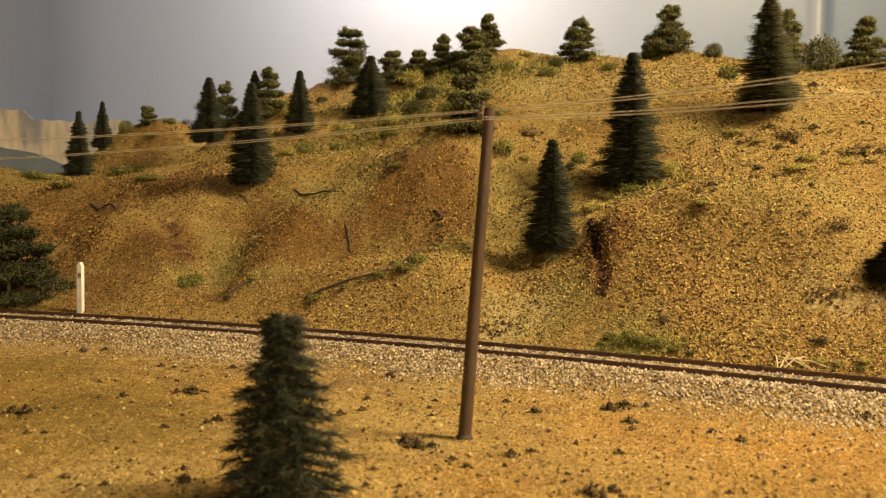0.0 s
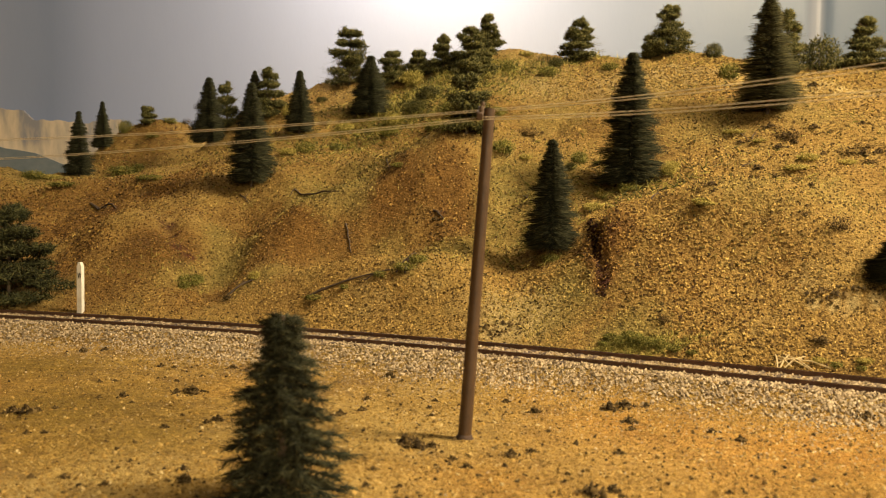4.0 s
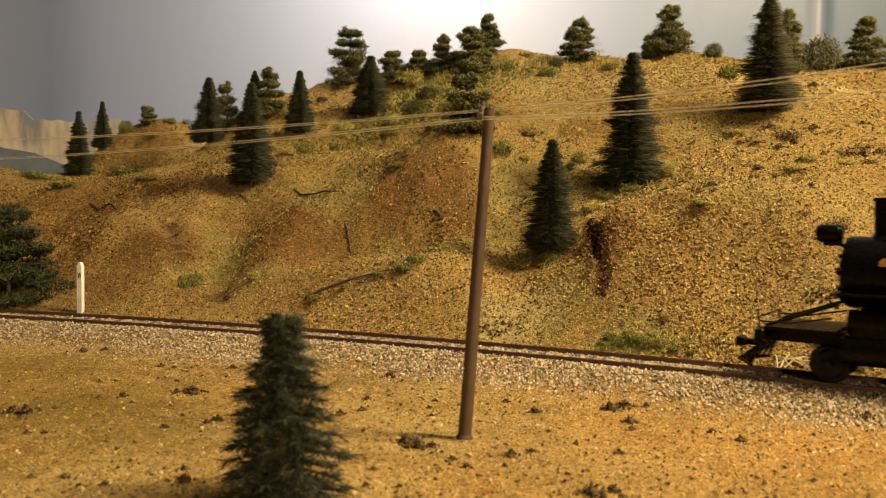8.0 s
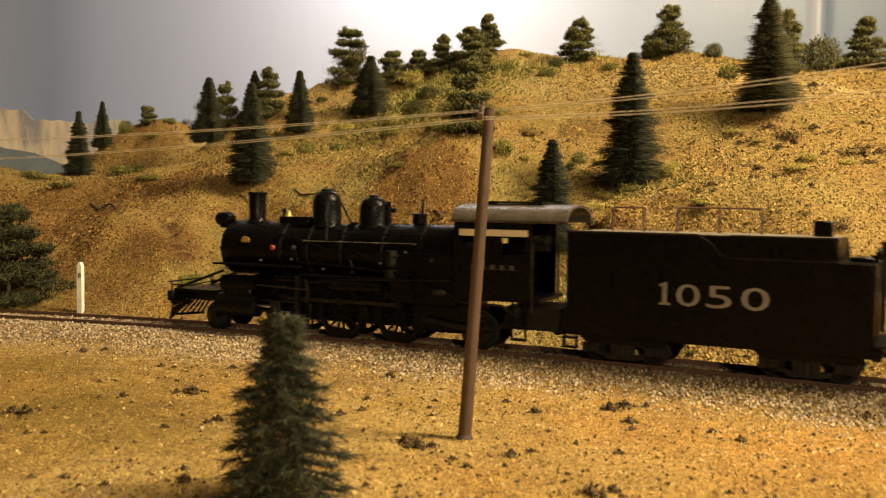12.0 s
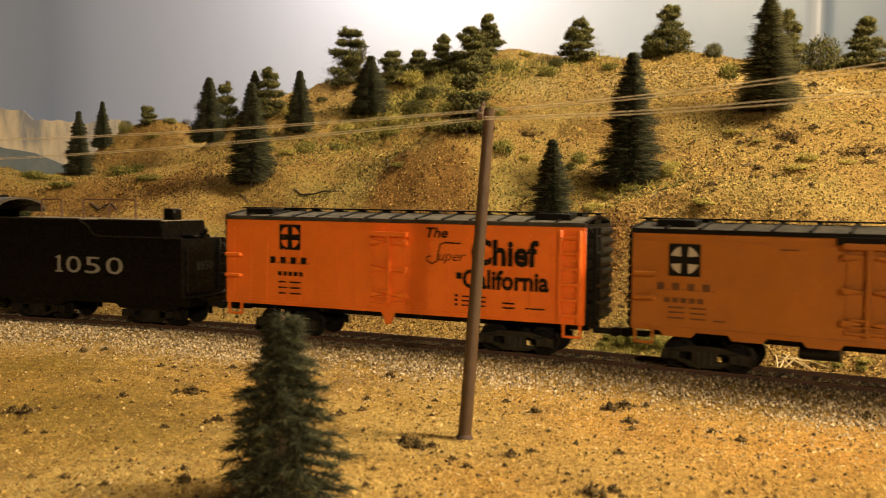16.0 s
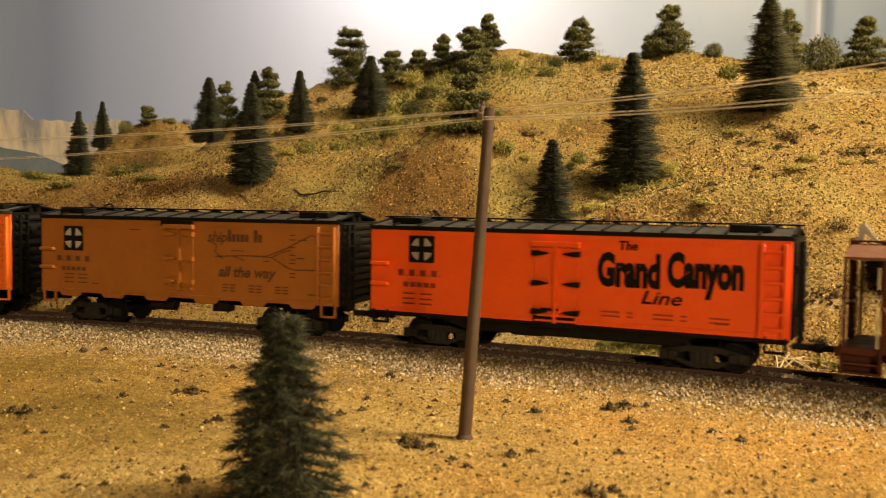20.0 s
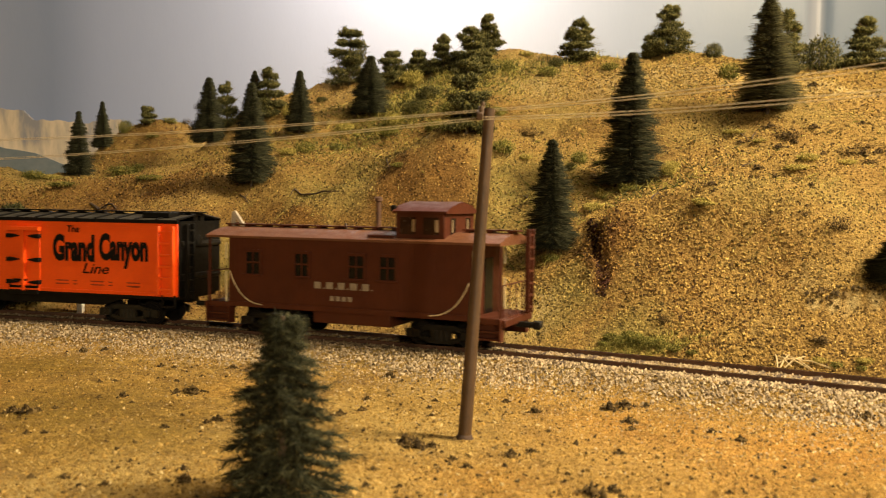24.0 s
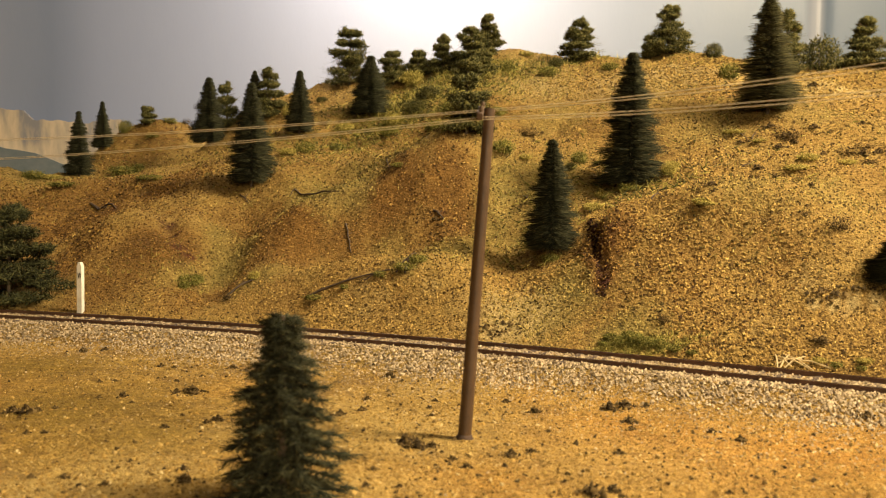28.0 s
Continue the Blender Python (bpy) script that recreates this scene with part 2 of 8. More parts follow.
EARTH = earth_material()
BALLAST = grain_material("ballast_stone", [(0.0, (0.13, 0.096, 0.060)), (0.25, (0.285, 0.218, 0.134)), (0.6, (0.44, 0.340, 0.200)), (1.0, (0.63, 0.505, 0.315))])
GRAVEL = grain_material("hill_gravel", [(0.0, (0.032, 0.018, 0.007)), (0.27, (0.145, 0.088, 0.023)), (0.55, (0.31, 0.198, 0.052)), (0.84, (0.42, 0.278, 0.075)), (1.0, (0.56, 0.395, 0.120))])
RED_GRAVEL = grain_material("red_gravel", [(0.0, (0.026, 0.012, 0.005)), (0.30, (0.105, 0.054, 0.013)), (0.66, (0.225, 0.122, 0.028)), (1.0, (0.40, 0.245, 0.064))])
# Crimson stones, their colour darkened to deepen the gully's shade.
SHADED_CLODS = grain_material("shaded_crimson_clods", [(0.0, (0.012, 0.006, 0.003)), (0.6, (0.045, 0.018, 0.009)), (1.0, (0.095, 0.042, 0.018))])
OLIVE_GRAVEL = grain_material("olive_gravel", [(0.0, (0.030, 0.022, 0.007)), (0.32, (0.140, 0.100, 0.025)), (0.68, (0.285, 0.205, 0.052)), (1.0, (0.47, 0.36, 0.108))])
PLAIN_GRIT = grain_material("plain_grit", [(0.0, (0.110, 0.066, 0.020)), (0.22, (0.255, 0.155, 0.038)), (0.62, (0.44, 0.270, 0.066)), (0.90, (0.55, 0.375, 0.118)), (1.0, (0.66, 0.52, 0.25))])
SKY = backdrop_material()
NEEDLES = grain_material("dark_needles", [(0.0, (0.011, 0.014, 0.009)), (0.6, (0.038, 0.041, 0.020)), (1.0, (0.125, 0.118, 0.056))], 0.8)
OLIVE_NEEDLES = grain_material("olive_needles", [(0.0, (0.018, 0.019, 0.009)), (0.6, (0.066, 0.064, 0.027)), (1.0, (0.180, 0.162, 0.064))], 0.8)
DARK_FOAM = grain_material("dark_foam_foliage", [(0.0, (0.012, 0.015, 0.007)), (0.5, (0.044, 0.048, 0.018)), (1.0, (0.130, 0.124, 0.044))])
FOAM = grain_material("foam_foliage", [(0.0, (0.022, 0.025, 0.009)), (0.5, (0.086, 0.086, 0.028)), (1.0, (0.26, 0.232, 0.072))])
DRY = grain_material("dry_grass", [(0.0, (0.16, 0.135, 0.026)), (0.5, (0.35, 0.295, 0.062)), (1.0, (0.62, 0.51, 0.15))])
TURF = grain_material("green_turf", [(0.0, (0.045, 0.050, 0.011)), (0.5, (0.16, 0.155, 0.032)), (1.0, (0.40, 0.35, 0.085))])
SPECKLE = grain_material("dark_foam_crumbs", [(0.0, (0.036, 0.023, 0.009)), (0.6, (0.092, 0.060, 0.020)), (1.0, (0.185, 0.122, 0.042))])
BARK = surface("bark", (0.10, 0.065, 0.035), scale=300)
TWIG = surface("twig", (0.050, 0.032, 0.020), (0.11, 0.075, 0.045), scale=400)
POLE_WOOD = surface("pole_wood", (0.100, 0.057, 0.028), (0.062, 0.035, 0.018), scale=120, rough_=0.55)
STRAW = surface("straw", (0.62, 0.48, 0.24), (0.5, 0.38, 0.18), scale=300)
WIRE = surface("pale_thread", (0.70, 0.60, 0.42), rough_=0.5, relief=0)
RUST = surface("rusty_rail", (0.125, 0.060, 0.034), (0.07, 0.036, 0.022), scale=250, rough_=0.6)
RAILTOP = surface("polished_rail_top", (0.42, 0.33, 0.22), (0.16, 0.11, 0.07), scale=200, rough_=0.22, metal=1.0, relief=0)
TIE = surface("tie_wood", (0.075, 0.045, 0.030), (0.045, 0.028, 0.02), scale=300, rough_=0.8)
WHITE_POST = surface("white_painted_post", (0.80, 0.76, 0.66), (0.62, 0.56, 0.44), scale=220, rough_=0.6)
PLASTER = surface("room_plaster", (0.55, 0.48, 0.38), scale=3, rough_=0.9, fine=60, relief=0.001)
CARPET = surface("room_floor", (0.16, 0.12, 0.09), scale=4, rough_=0.95, fine=200, relief=0.002)
FASCIA = surface("fascia_board", (0.20, 0.12, 0.06), scale=12, rough_=0.5)


# ---- where things stand ----
# Bottle-brush spruces: x, y, height, radius
SPRUCES = [
    (0.09322, 0.4598, 0.06667, 0.01728), (0.04998, 0.4235, 0.05206, 0.01315), (-0.1161, 0.5539, 0.06191, 0.01485), (0.1725, 0.4932, 0.06204, 0.01806),
    (-0.1874, 0.733, 0.05313, 0.01486), (-0.1015, 0.6443, 0.04351, 0.01095), (-0.05267, 0.6503, 0.04146, 0.0153), (0.1679, 0.3356, 0.01972, 0.01207),
    (-0.2841, 0.7152, 0.05134, 0.01075), (-0.3072, 0.8274, 0.04271, 0.009195), (-0.1502, 0.7288, 0.03988, 0.009529),
    (-0.03257, 0.186, 0.03862, 0.01130),
]
# Foam-clump pines: x, y, height, radius, pads
PINES = [
    (-0.08178, 0.7869, 0.04763, 0.02038, 5), (-0.04088, 0.7194, 0.02529, 0.01331, 4), (-0.021, 0.7143, 0.0186, 0.009251, 3),
    (-0.001362, 0.7044, 0.02685, 0.01173, 4), (0.01968, 0.6862, 0.0361, 0.01524, 5), (0.03381, 0.7339, 0.03057, 0.01041, 4),
    (0.01203, 0.5102, 0.04158, 0.01353, 4), (0.1016, 0.6939, 0.03143, 0.01412, 5), (0.165, 0.6834, 0.03421, 0.01475, 5),
    (0.152, 0.6885, 0.01641, 0.007219, 2), (0.231, 0.6259, 0.04233, 0.01235, 5), (0.2915, 0.6432, 0.0334, 0.01428, 5),
    (-0.1386, 0.7245, 0.03655, 0.01341, 4), (-0.1757, 0.7441, 0.03536, 0.01055, 3), (-0.2164, 0.455, 0.04873, 0.02217, 5),
    (-0.27, 0.8387, 0.01583, 0.008794, 2),
]
# Shrubs and tufts: x, y, radius, height, kind (0 olive, 1 green, 2 dry, 3 dark)
SHRUBS = [
    (0.2572, 0.6358, 0.01412, 0.02431, 0), (0.1938, 0.6701, 0.007026, 0.01075, 0), (0.2791, 0.6463, 0.008769, 0.008769, 0),
    (-0.29, 0.8367, 0.007225, 0.01135, 1), (-0.2402, 0.8572, 0.004758, 0.005286, 3), (0.06324, 0.7319, 0.006319, 0.004514, 2),
    (-0.2738, 0.7869, 0.01504, 0.008735, 1), (-0.1287, 0.464, 0.006296, 0.005724, 1), (-0.02469, 0.4972, 0.003986, 0.00276, 1),
    (-0.01103, 0.4091, 0.004541, 0.003532, 1), (0.1072, 0.3827, 0.004248, 0.002124, 2), (0.1104, 0.4496, 0.004159, 0.0061, 2),
    (0.1733, 0.464, 0.006582, 0.007441, 3), (0.07309, 0.4978, 0.004605, 0.006754, 1), (0.04916, 0.54, 0.007327, 0.006661, 3),
    (0.03202, 0.502, 0.007121, 0.007431, 1), (-0.0906, 0.5989, 0.007388, 0.007388, 1), (-0.07004, 0.5961, 0.004779, 0.005147, 1),
]
SHRUBS += [
    (0.1542, 0.3569, 0.005063, 0.005283, 3), (0.1788, 0.5825, 0.007185, 0.01006, 1), (0.07401, 0.6653, 0.008206, 0.007385, 1),
    (0.08476, 0.3481, 0.002576, 0.003865, 3), (0.1321, 0.3195, 0.002956, 0.002365, 3), (0.1962, 0.4476, 0.006901, 0.003313, 3),
    (-0.1027, 0.4343, 0.002277, 0.003214, 3), (-0.0913, 0.4428, 0.003004, 0.004369, 2), (-0.05782, 0.4116, 0.005077, 0.002539, 1),
    (-0.04384, 0.4093, 0.002525, 0.002272, 1), (-0.02802, 0.4071, 0.003264, 0.003013, 1), (-0.02295, 0.4099, 0.00177, 0.002022, 3),
    (-0.01694, 0.4062, 0.005512, 0.003507, 1), (-0.03616, 0.4082, 0.002014, 0.002014, 3), (-0.13, 0.4587, 0.003394, 0.00396, 1),
    (-0.1258, 0.4691, 0.003761, 0.004629, 1), (-0.09324, 0.415, 0.001024, 0.002048, 3), (-0.02987, 0.5071, 0.005317, 0.002502, 3),
]
SHRUBS += [
    (0.03174, 0.7268, 0.005379, 0.003586, 2),
]
# Shrubs and tufts: x, y, radius, height, kind (0 olive, 1 green, 2 dry, 3 dark)
MORE_SHRUBS = [
    (0.0469, 0.686, 0.008461, 0.009307, 1), (0.117, 0.6559, 0.007282, 0.005663, 1), (0.08177, 0.68, 0.006291, 0.007549, 0),
    (-0.02484, 0.7018, 0.009523, 0.01125, 2), (-0.0107, 0.6349, 0.00979, 0.01018, 0), (0.004612, 0.5851, 0.009021, 0.009382, 1),
    (-0.01973, 0.6168, 0.008749, 0.009891, 0), (-0.03266, 0.6128, 0.007559, 0.008315, 2), (-0.005891, 0.5723, 0.007765, 0.007059, 1),
    (0.03041, 0.6936, 0.008556, 0.008556, 2), (0.03267, 0.574, 0.006372, 0.006372, 1), (-0.03526, 0.5944, 0.007332, 0.005866, 1),
    (-0.06911, 0.6372, 0.00786, 0.005502, 2), (-0.1207, 0.7106, 0.005259, 0.008765, 2), (-0.09613, 0.7217, 0.005341, 0.004451, 0),
    (-0.1192, 0.6137, 0.006434, 0.006056, 2), (-0.1006, 0.5927, 0.00658, 0.004387, 2), (0.0676, 0.4907, 0.003329, 0.004237, 0),
]
MORE_SHRUBS += [
    (0.09016, 0.4513, 0.005567, 0.004453, 1), (0.04921, 0.4164, 0.00565, 0.003596, 1), (-0.3071, 0.6879, 0.009334, 0.006789, 1),
    (-0.2537, 0.8495, 0.007859, 0.005239, 1), (-0.262, 0.8263, 0.006625, 0.004077, 1), (0.1294, 0.3116, 0.002882, 0.001921, 2),
    (0.1421, 0.3056, 0.003393, 0.001885, 2), (0.04444, 0.5026, 0.00403, 0.0031, 2), (0.1725, 0.436, 0.005378, 0.003764, 2),
    (0.1638, 0.4269, 0.006582, 0.002633, 2), (0.1906, 0.4346, 0.004824, 0.00268, 2), (0.1289, 0.3685, 0.001591, 0.002273, 3),
    (0.144, 0.3648, 0.001575, 0.0027, 3), (0.1367, 0.3731, 0.00138, 0.001841, 3), (0.109, 0.3804, 0.005162, 0.001877, 2),
    (0.1328, 0.3192, 0.003347, 0.002362, 3), (0.1992, 0.43, 0.004509, 0.003183, 3), (0.2065, 0.4524, 0.005581, 0.00279, 3),
]
MORE_SHRUBS += [
    (0.153, 0.4861, 0.006896, 0.002399, 2), (0.1612, 0.4703, 0.004351, 0.00174, 2), (0.08236, 0.4927, 0.003038, 0.002431, 1),
    (0.0724, 0.4433, 0.005469, 0.003828, 2), (0.07827, 0.4544, 0.004204, 0.003363, 2), (0.1136, 0.4572, 0.004794, 0.004512, 2),
    (-0.1963, 0.6128, 0.009449, 0.00378, 1), (-0.2542, 0.6114, 0.01131, 0.003771, 1), (-0.2963, 0.6922, 0.008538, 0.004269, 2),
    (-0.2641, 0.7939, 0.006366, 0.006855, 1),
]
MORE_SHRUBS += [
    (0.0645, 0.3486, 0.0030, 0.0034, 1), (0.0677, 0.3449, 0.0036, 0.0041, 1), (0.0727, 0.3442, 0.0040, 0.0044, 1), (0.0769, 0.3409, 0.0038, 0.0040, 1), (0.0811, 0.3381, 0.0035, 0.0037, 1), (0.0859, 0.3345, 0.0031, 0.0026, 1),
    (0.0911, 0.3309, 0.0024, 0.0020, 1), (0.0708, 0.3479, 0.0028, 0.0027, 1), (0.0616, 0.3469, 0.0024, 0.0024, 1), (0.1336, 0.3076, 0.0025, 0.0021, 1), (0.1402, 0.3032, 0.0022, 0.0018, 1),
]
# Fallen twigs: x and y of both ends, radius
TWIGS = [
    (-0.226, 0.5916, -0.2012, 0.5638, 0.0009304), (-0.08672, 0.5349, -0.05725, 0.502, 0.0006169), (-0.05122, 0.4813, -0.04703, 0.4674, 0.0005047),
    (-0.1036, 0.4368, -0.09112, 0.4419, 0.000687), (-0.06168, 0.4136, -0.02351, 0.4071, 0.0006071), (0.04121, 0.4788, 0.04499, 0.4714, 0.0003263),
    (0.1417, 0.4382, 0.1508, 0.4388, 0.0003216), (0.09083, 0.402, 0.09503, 0.4054, 0.0003372), (-0.03373, 0.5326, -0.02965, 0.5037, 0.0003351),
    (-0.01685, 0.4045, -0.01027, 0.4283, 0.0003393), (-0.1216, 0.5482, -0.1147, 0.5394, 0.0005173), (-0.004881, 0.4711, 0.0001149, 0.4643, 0.0007409),
    (0.1536, 0.4881, 0.1578, 0.4731, 0.0003071), (-0.08672, 0.5349, -0.08918, 0.5301, 0.0003365), (-0.03616, 0.4082, -0.02351, 0.4071, 0.0003852),
    (-0.0209, 0.4054, -0.01241, 0.4122, 0.000425), (0.1589, 0.4765, 0.1624, 0.4802, 0.0002998), (-0.2292, 0.5953, -0.2093, 0.5689, 0.0008113),
]
# Dark foam crumbs on the plain: x, y, radius
CRUMBS = [
    (-0.1434, 0.3637, 0.00157), (-0.1351, 0.3657, 0.00135), (-0.1036, 0.3357, 0.00124), (-0.0766, 0.3337, 0.00123), (-0.1138, 0.3024, 0.00093), (-0.1098, 0.3052, 0.00094),
    (-0.0896, 0.3072, 0.00095), (-0.0839, 0.3188, 0.00079), (-0.0979, 0.314, 0.00068), (-0.0954, 0.3136, 0.00068), (-0.0981, 0.3333, 0.00082), (-0.0789, 0.2876, 0.00231),
    (-0.0839, 0.2876, 0.00142), (-0.1056, 0.28, 0.00086), (-0.0978, 0.2792, 0.00138), (-0.0924, 0.2708, 0.00075), (-0.1117, 0.2624, 0.00097), (-0.1219, 0.258, 0.00175),
    (-0.117, 0.2552, 0.00205), (-0.1149, 0.258, 0.00111), (-0.1079, 0.2359, 0.00102), (-0.1033, 0.2359, 0.00102), (-0.0738, 0.2416, 0.00104), (-0.0737, 0.258, 0.00072),
    (-0.0626, 0.2543, 0.00173), (-0.0651, 0.2515, 0.00109), (-0.0582, 0.2051, 0.0012), (-0.0555, 0.1967, 0.00158), (-0.0735, 0.2143, 0.00079), (-0.0848, 0.2042, 0.00101),
]
CRUMBS += [
    (-0.0787, 0.197, 0.00085), (-0.073, 0.1966, 0.00097), (-0.0234, 0.268, 0.00132), (-0.023, 0.2832, 0.00122), (-0.0168, 0.2916, 0.00072), (-0.018, 0.3185, 0.00157),
    (-0.0134, 0.312, 0.00096), (-0.0031, 0.3137, 0.00097), (-0.0035, 0.2736, 0.00093), (-0.0028, 0.2616, 0.00089), (-0.0018, 0.2848, 0.00105), (-0.009, 0.23, 0.00213),
    (-0.0056, 0.2271, 0.00196), (-0.002, 0.2275, 0.00126), (-0.0081, 0.2191, 0.00054), (-0.002, 0.2211, 0.00055), (-0.0116, 0.2091, 0.00052), (-0.0154, 0.2075, 0.0009),
    (-0.0059, 0.2135, 0.00053), (-0.0159, 0.1951, 0.0009), (-0.0089, 0.1959, 0.00079), (-0.0094, 0.1919, 0.00059), (-0.0289, 0.2608, 0.00145), (-0.0234, 0.2215, 0.00068),
    (0.0202, 0.2824, 0.00113), (0.0277, 0.2692, 0.00158), (0.0233, 0.2492, 0.00061), (0.0293, 0.2467, 0.00084), (0.0513, 0.2748, 0.00203), (0.0561, 0.2772, 0.00222),
]
CRUMBS += [
    (0.0627, 0.2776, 0.0012), (0.0546, 0.2615, 0.00161), (0.0536, 0.2547, 0.0011), (0.0741, 0.2471, 0.00122), (0.0792, 0.2391, 0.00147), (0.0637, 0.2315, 0.00071),
    (0.0445, 0.2255, 0.00125), (0.0166, 0.2299, 0.00071), (0.0174, 0.2215, 0.00178), (0.0226, 0.2247, 0.00111), (0.0028, 0.2171, 0.00094), (0.0061, 0.2115, 0.00117),
    (0.0125, 0.2199, 0.00054), (0.0172, 0.2019, 0.00075), (0.0278, 0.2007, 0.00074), (0.0291, 0.2059, 0.00076), (0.0353, 0.2119, 0.00046), (0.0325, 0.1911, 0.00212),
    (0.0372, 0.1935, 0.00143), (0.0383, 0.1903, 0.00082), (0.1335, 0.3196, 0.00158), (0.0565, 0.2023, 0.00062), (0.0625, 0.1951, 0.00084), (0.1008, 0.2447, 0.00075),
    (0.1209, 0.2569, 0.00158), (0.0782, 0.2115, 0.00065), (0.0516, 0.2055, 0.00057), (0.0092, 0.1907, 0.00059),
]
# Dark clods on the slopes: x, y, radius
CLODS = [
    (0.17, 0.482, 0.00238), (0.1663, 0.4565, 0.00225), (0.1759, 0.4618, 0.00185), (0.1534, 0.4775, 0.00191), (0.196, 0.4678, 0.00115), (0.1922, 0.4562, 0.00141),
    (0.1838, 0.4463, 0.00165), (0.2129, 0.47, 0.00174), (0.2166, 0.4692, 0.00116), (0.1487, 0.4367, 0.00269), (0.1357, 0.4333, 0.0016), (0.1437, 0.4292, 0.00159),
    (0.1364, 0.4023, 0.00124), (0.1537, 0.4256, 0.00184), (0.1562, 0.3909, 0.00145), (0.1132, 0.3893, 0.00192), (0.1129, 0.3847, 0.00107), (0.1324, 0.3703, 0.00103),
    (0.1463, 0.3692, 0.00102), (0.2342, 0.5871, 0.0029), (0.0842, 0.3502, 0.0013), (0.1392, 0.3168, 0.00088), (0.0929, 0.3554, 0.00077), (-0.1012, 0.4326, 0.002),
    (0.0513, 0.5277, 0.00195), (0.0585, 0.5501, 0.00153), (0.0705, 0.5261, 0.00162), (-0.0042, 0.4665, 0.00201), (-0.0007, 0.4624, 0.00143), (-0.0679, 0.4897, 0.00136),
]
CLODS += [
    (0.204, 0.4467, 0.00276), (0.2107, 0.4464, 0.00248), (0.1748, 0.4676, 0.00288), (0.1885, 0.4707, 0.00261),
]
# Soil zones, red earth and the gully's painted shade: x, y, radius, strength
RED_WASH_AND_SHADE = [
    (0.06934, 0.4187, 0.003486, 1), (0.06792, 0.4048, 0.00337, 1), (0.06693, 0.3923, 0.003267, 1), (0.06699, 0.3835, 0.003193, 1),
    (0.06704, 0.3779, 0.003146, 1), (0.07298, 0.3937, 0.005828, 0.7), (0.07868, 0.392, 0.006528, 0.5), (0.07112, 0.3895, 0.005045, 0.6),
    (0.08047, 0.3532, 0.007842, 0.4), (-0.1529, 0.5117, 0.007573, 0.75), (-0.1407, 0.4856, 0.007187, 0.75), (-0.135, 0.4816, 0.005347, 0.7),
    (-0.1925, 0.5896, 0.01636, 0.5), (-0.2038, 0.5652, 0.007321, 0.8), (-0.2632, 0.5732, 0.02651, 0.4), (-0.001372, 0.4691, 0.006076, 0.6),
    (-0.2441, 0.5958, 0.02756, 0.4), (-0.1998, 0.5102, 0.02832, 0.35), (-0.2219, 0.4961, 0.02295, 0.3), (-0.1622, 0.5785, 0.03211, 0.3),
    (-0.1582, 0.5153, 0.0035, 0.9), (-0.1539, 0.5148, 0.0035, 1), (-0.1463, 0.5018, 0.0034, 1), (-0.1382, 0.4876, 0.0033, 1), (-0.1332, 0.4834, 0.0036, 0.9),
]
# Soil zones: x, y, radius, strength
RED_EARTH = [
    (-0.2617, 0.8254, 0.04582, 0.75), (-0.2722, 0.811, 0.04501, 0.6), (-0.02554, 0.4867, 0.03152, 0.9), (0.00134, 0.4813, 0.02672, 0.9),
    (0.004398, 0.4677, 0.0238, 0.9), (-0.01453, 0.4734, 0.0219, 0.6), (-0.07752, 0.4754, 0.03078, 0.95), (-0.05385, 0.4737, 0.0241, 0.8),
    (-0.09799, 0.5216, 0.0193, 0.7), (0.07942, 0.3702, 0.02397, 0.36), (0.09246, 0.3784, 0.02101, 0.3), (0.1055, 0.3422, 0.01899, 0.33),
    (-0.2608, 0.5836, 0.0432, 0.8), (-0.2208, 0.5924, 0.04385, 0.85), (-0.2039, 0.4825, 0.03571, 0.8), (-0.1214, 0.4527, 0.02932, 0.7),
    (0.06725, 0.402, 0.009669, 1), (0.06734, 0.3799, 0.008434, 1), (-0.1763, 0.5899, 0.03274, 0.9), (-0.2295, 0.5598, 0.04661, 0.9),
    (-0.1508, 0.4844, 0.03137, 1), (-0.1652, 0.4578, 0.03388, 0.7),
]
RED_EARTH += [
    (-0.1067, 0.5173, 0.02871, 0.7), (-0.01327, 0.4779, 0.02653, 0.5), (0.07013, 0.3906, 0.01446, 1), (0.09242, 0.358, 0.03312, 0.36),
    (0.1232, 0.3515, 0.02276, 0.33), (0.09422, 0.339, 0.01568, 0.33), (0.06685, 0.2274, 0.04207, 1), (0.09607, 0.2294, 0.03183, 1),
    (0.05091, 0.2549, 0.02594, 0.8), (0.0154, 0.2027, 0.01688, 0.6),
    (-0.1978, 0.5051, 0.028, 0.6), (-0.1582, 0.5294, 0.0261, 0.5), (-0.2604, 0.5996, 0.0222, 0.6), (-0.1029, 0.4709, 0.0174, 0.4), (-0.153, 0.4639, 0.02, 0.5), (-0.2213, 0.4947, 0.0183, 0.5),
]
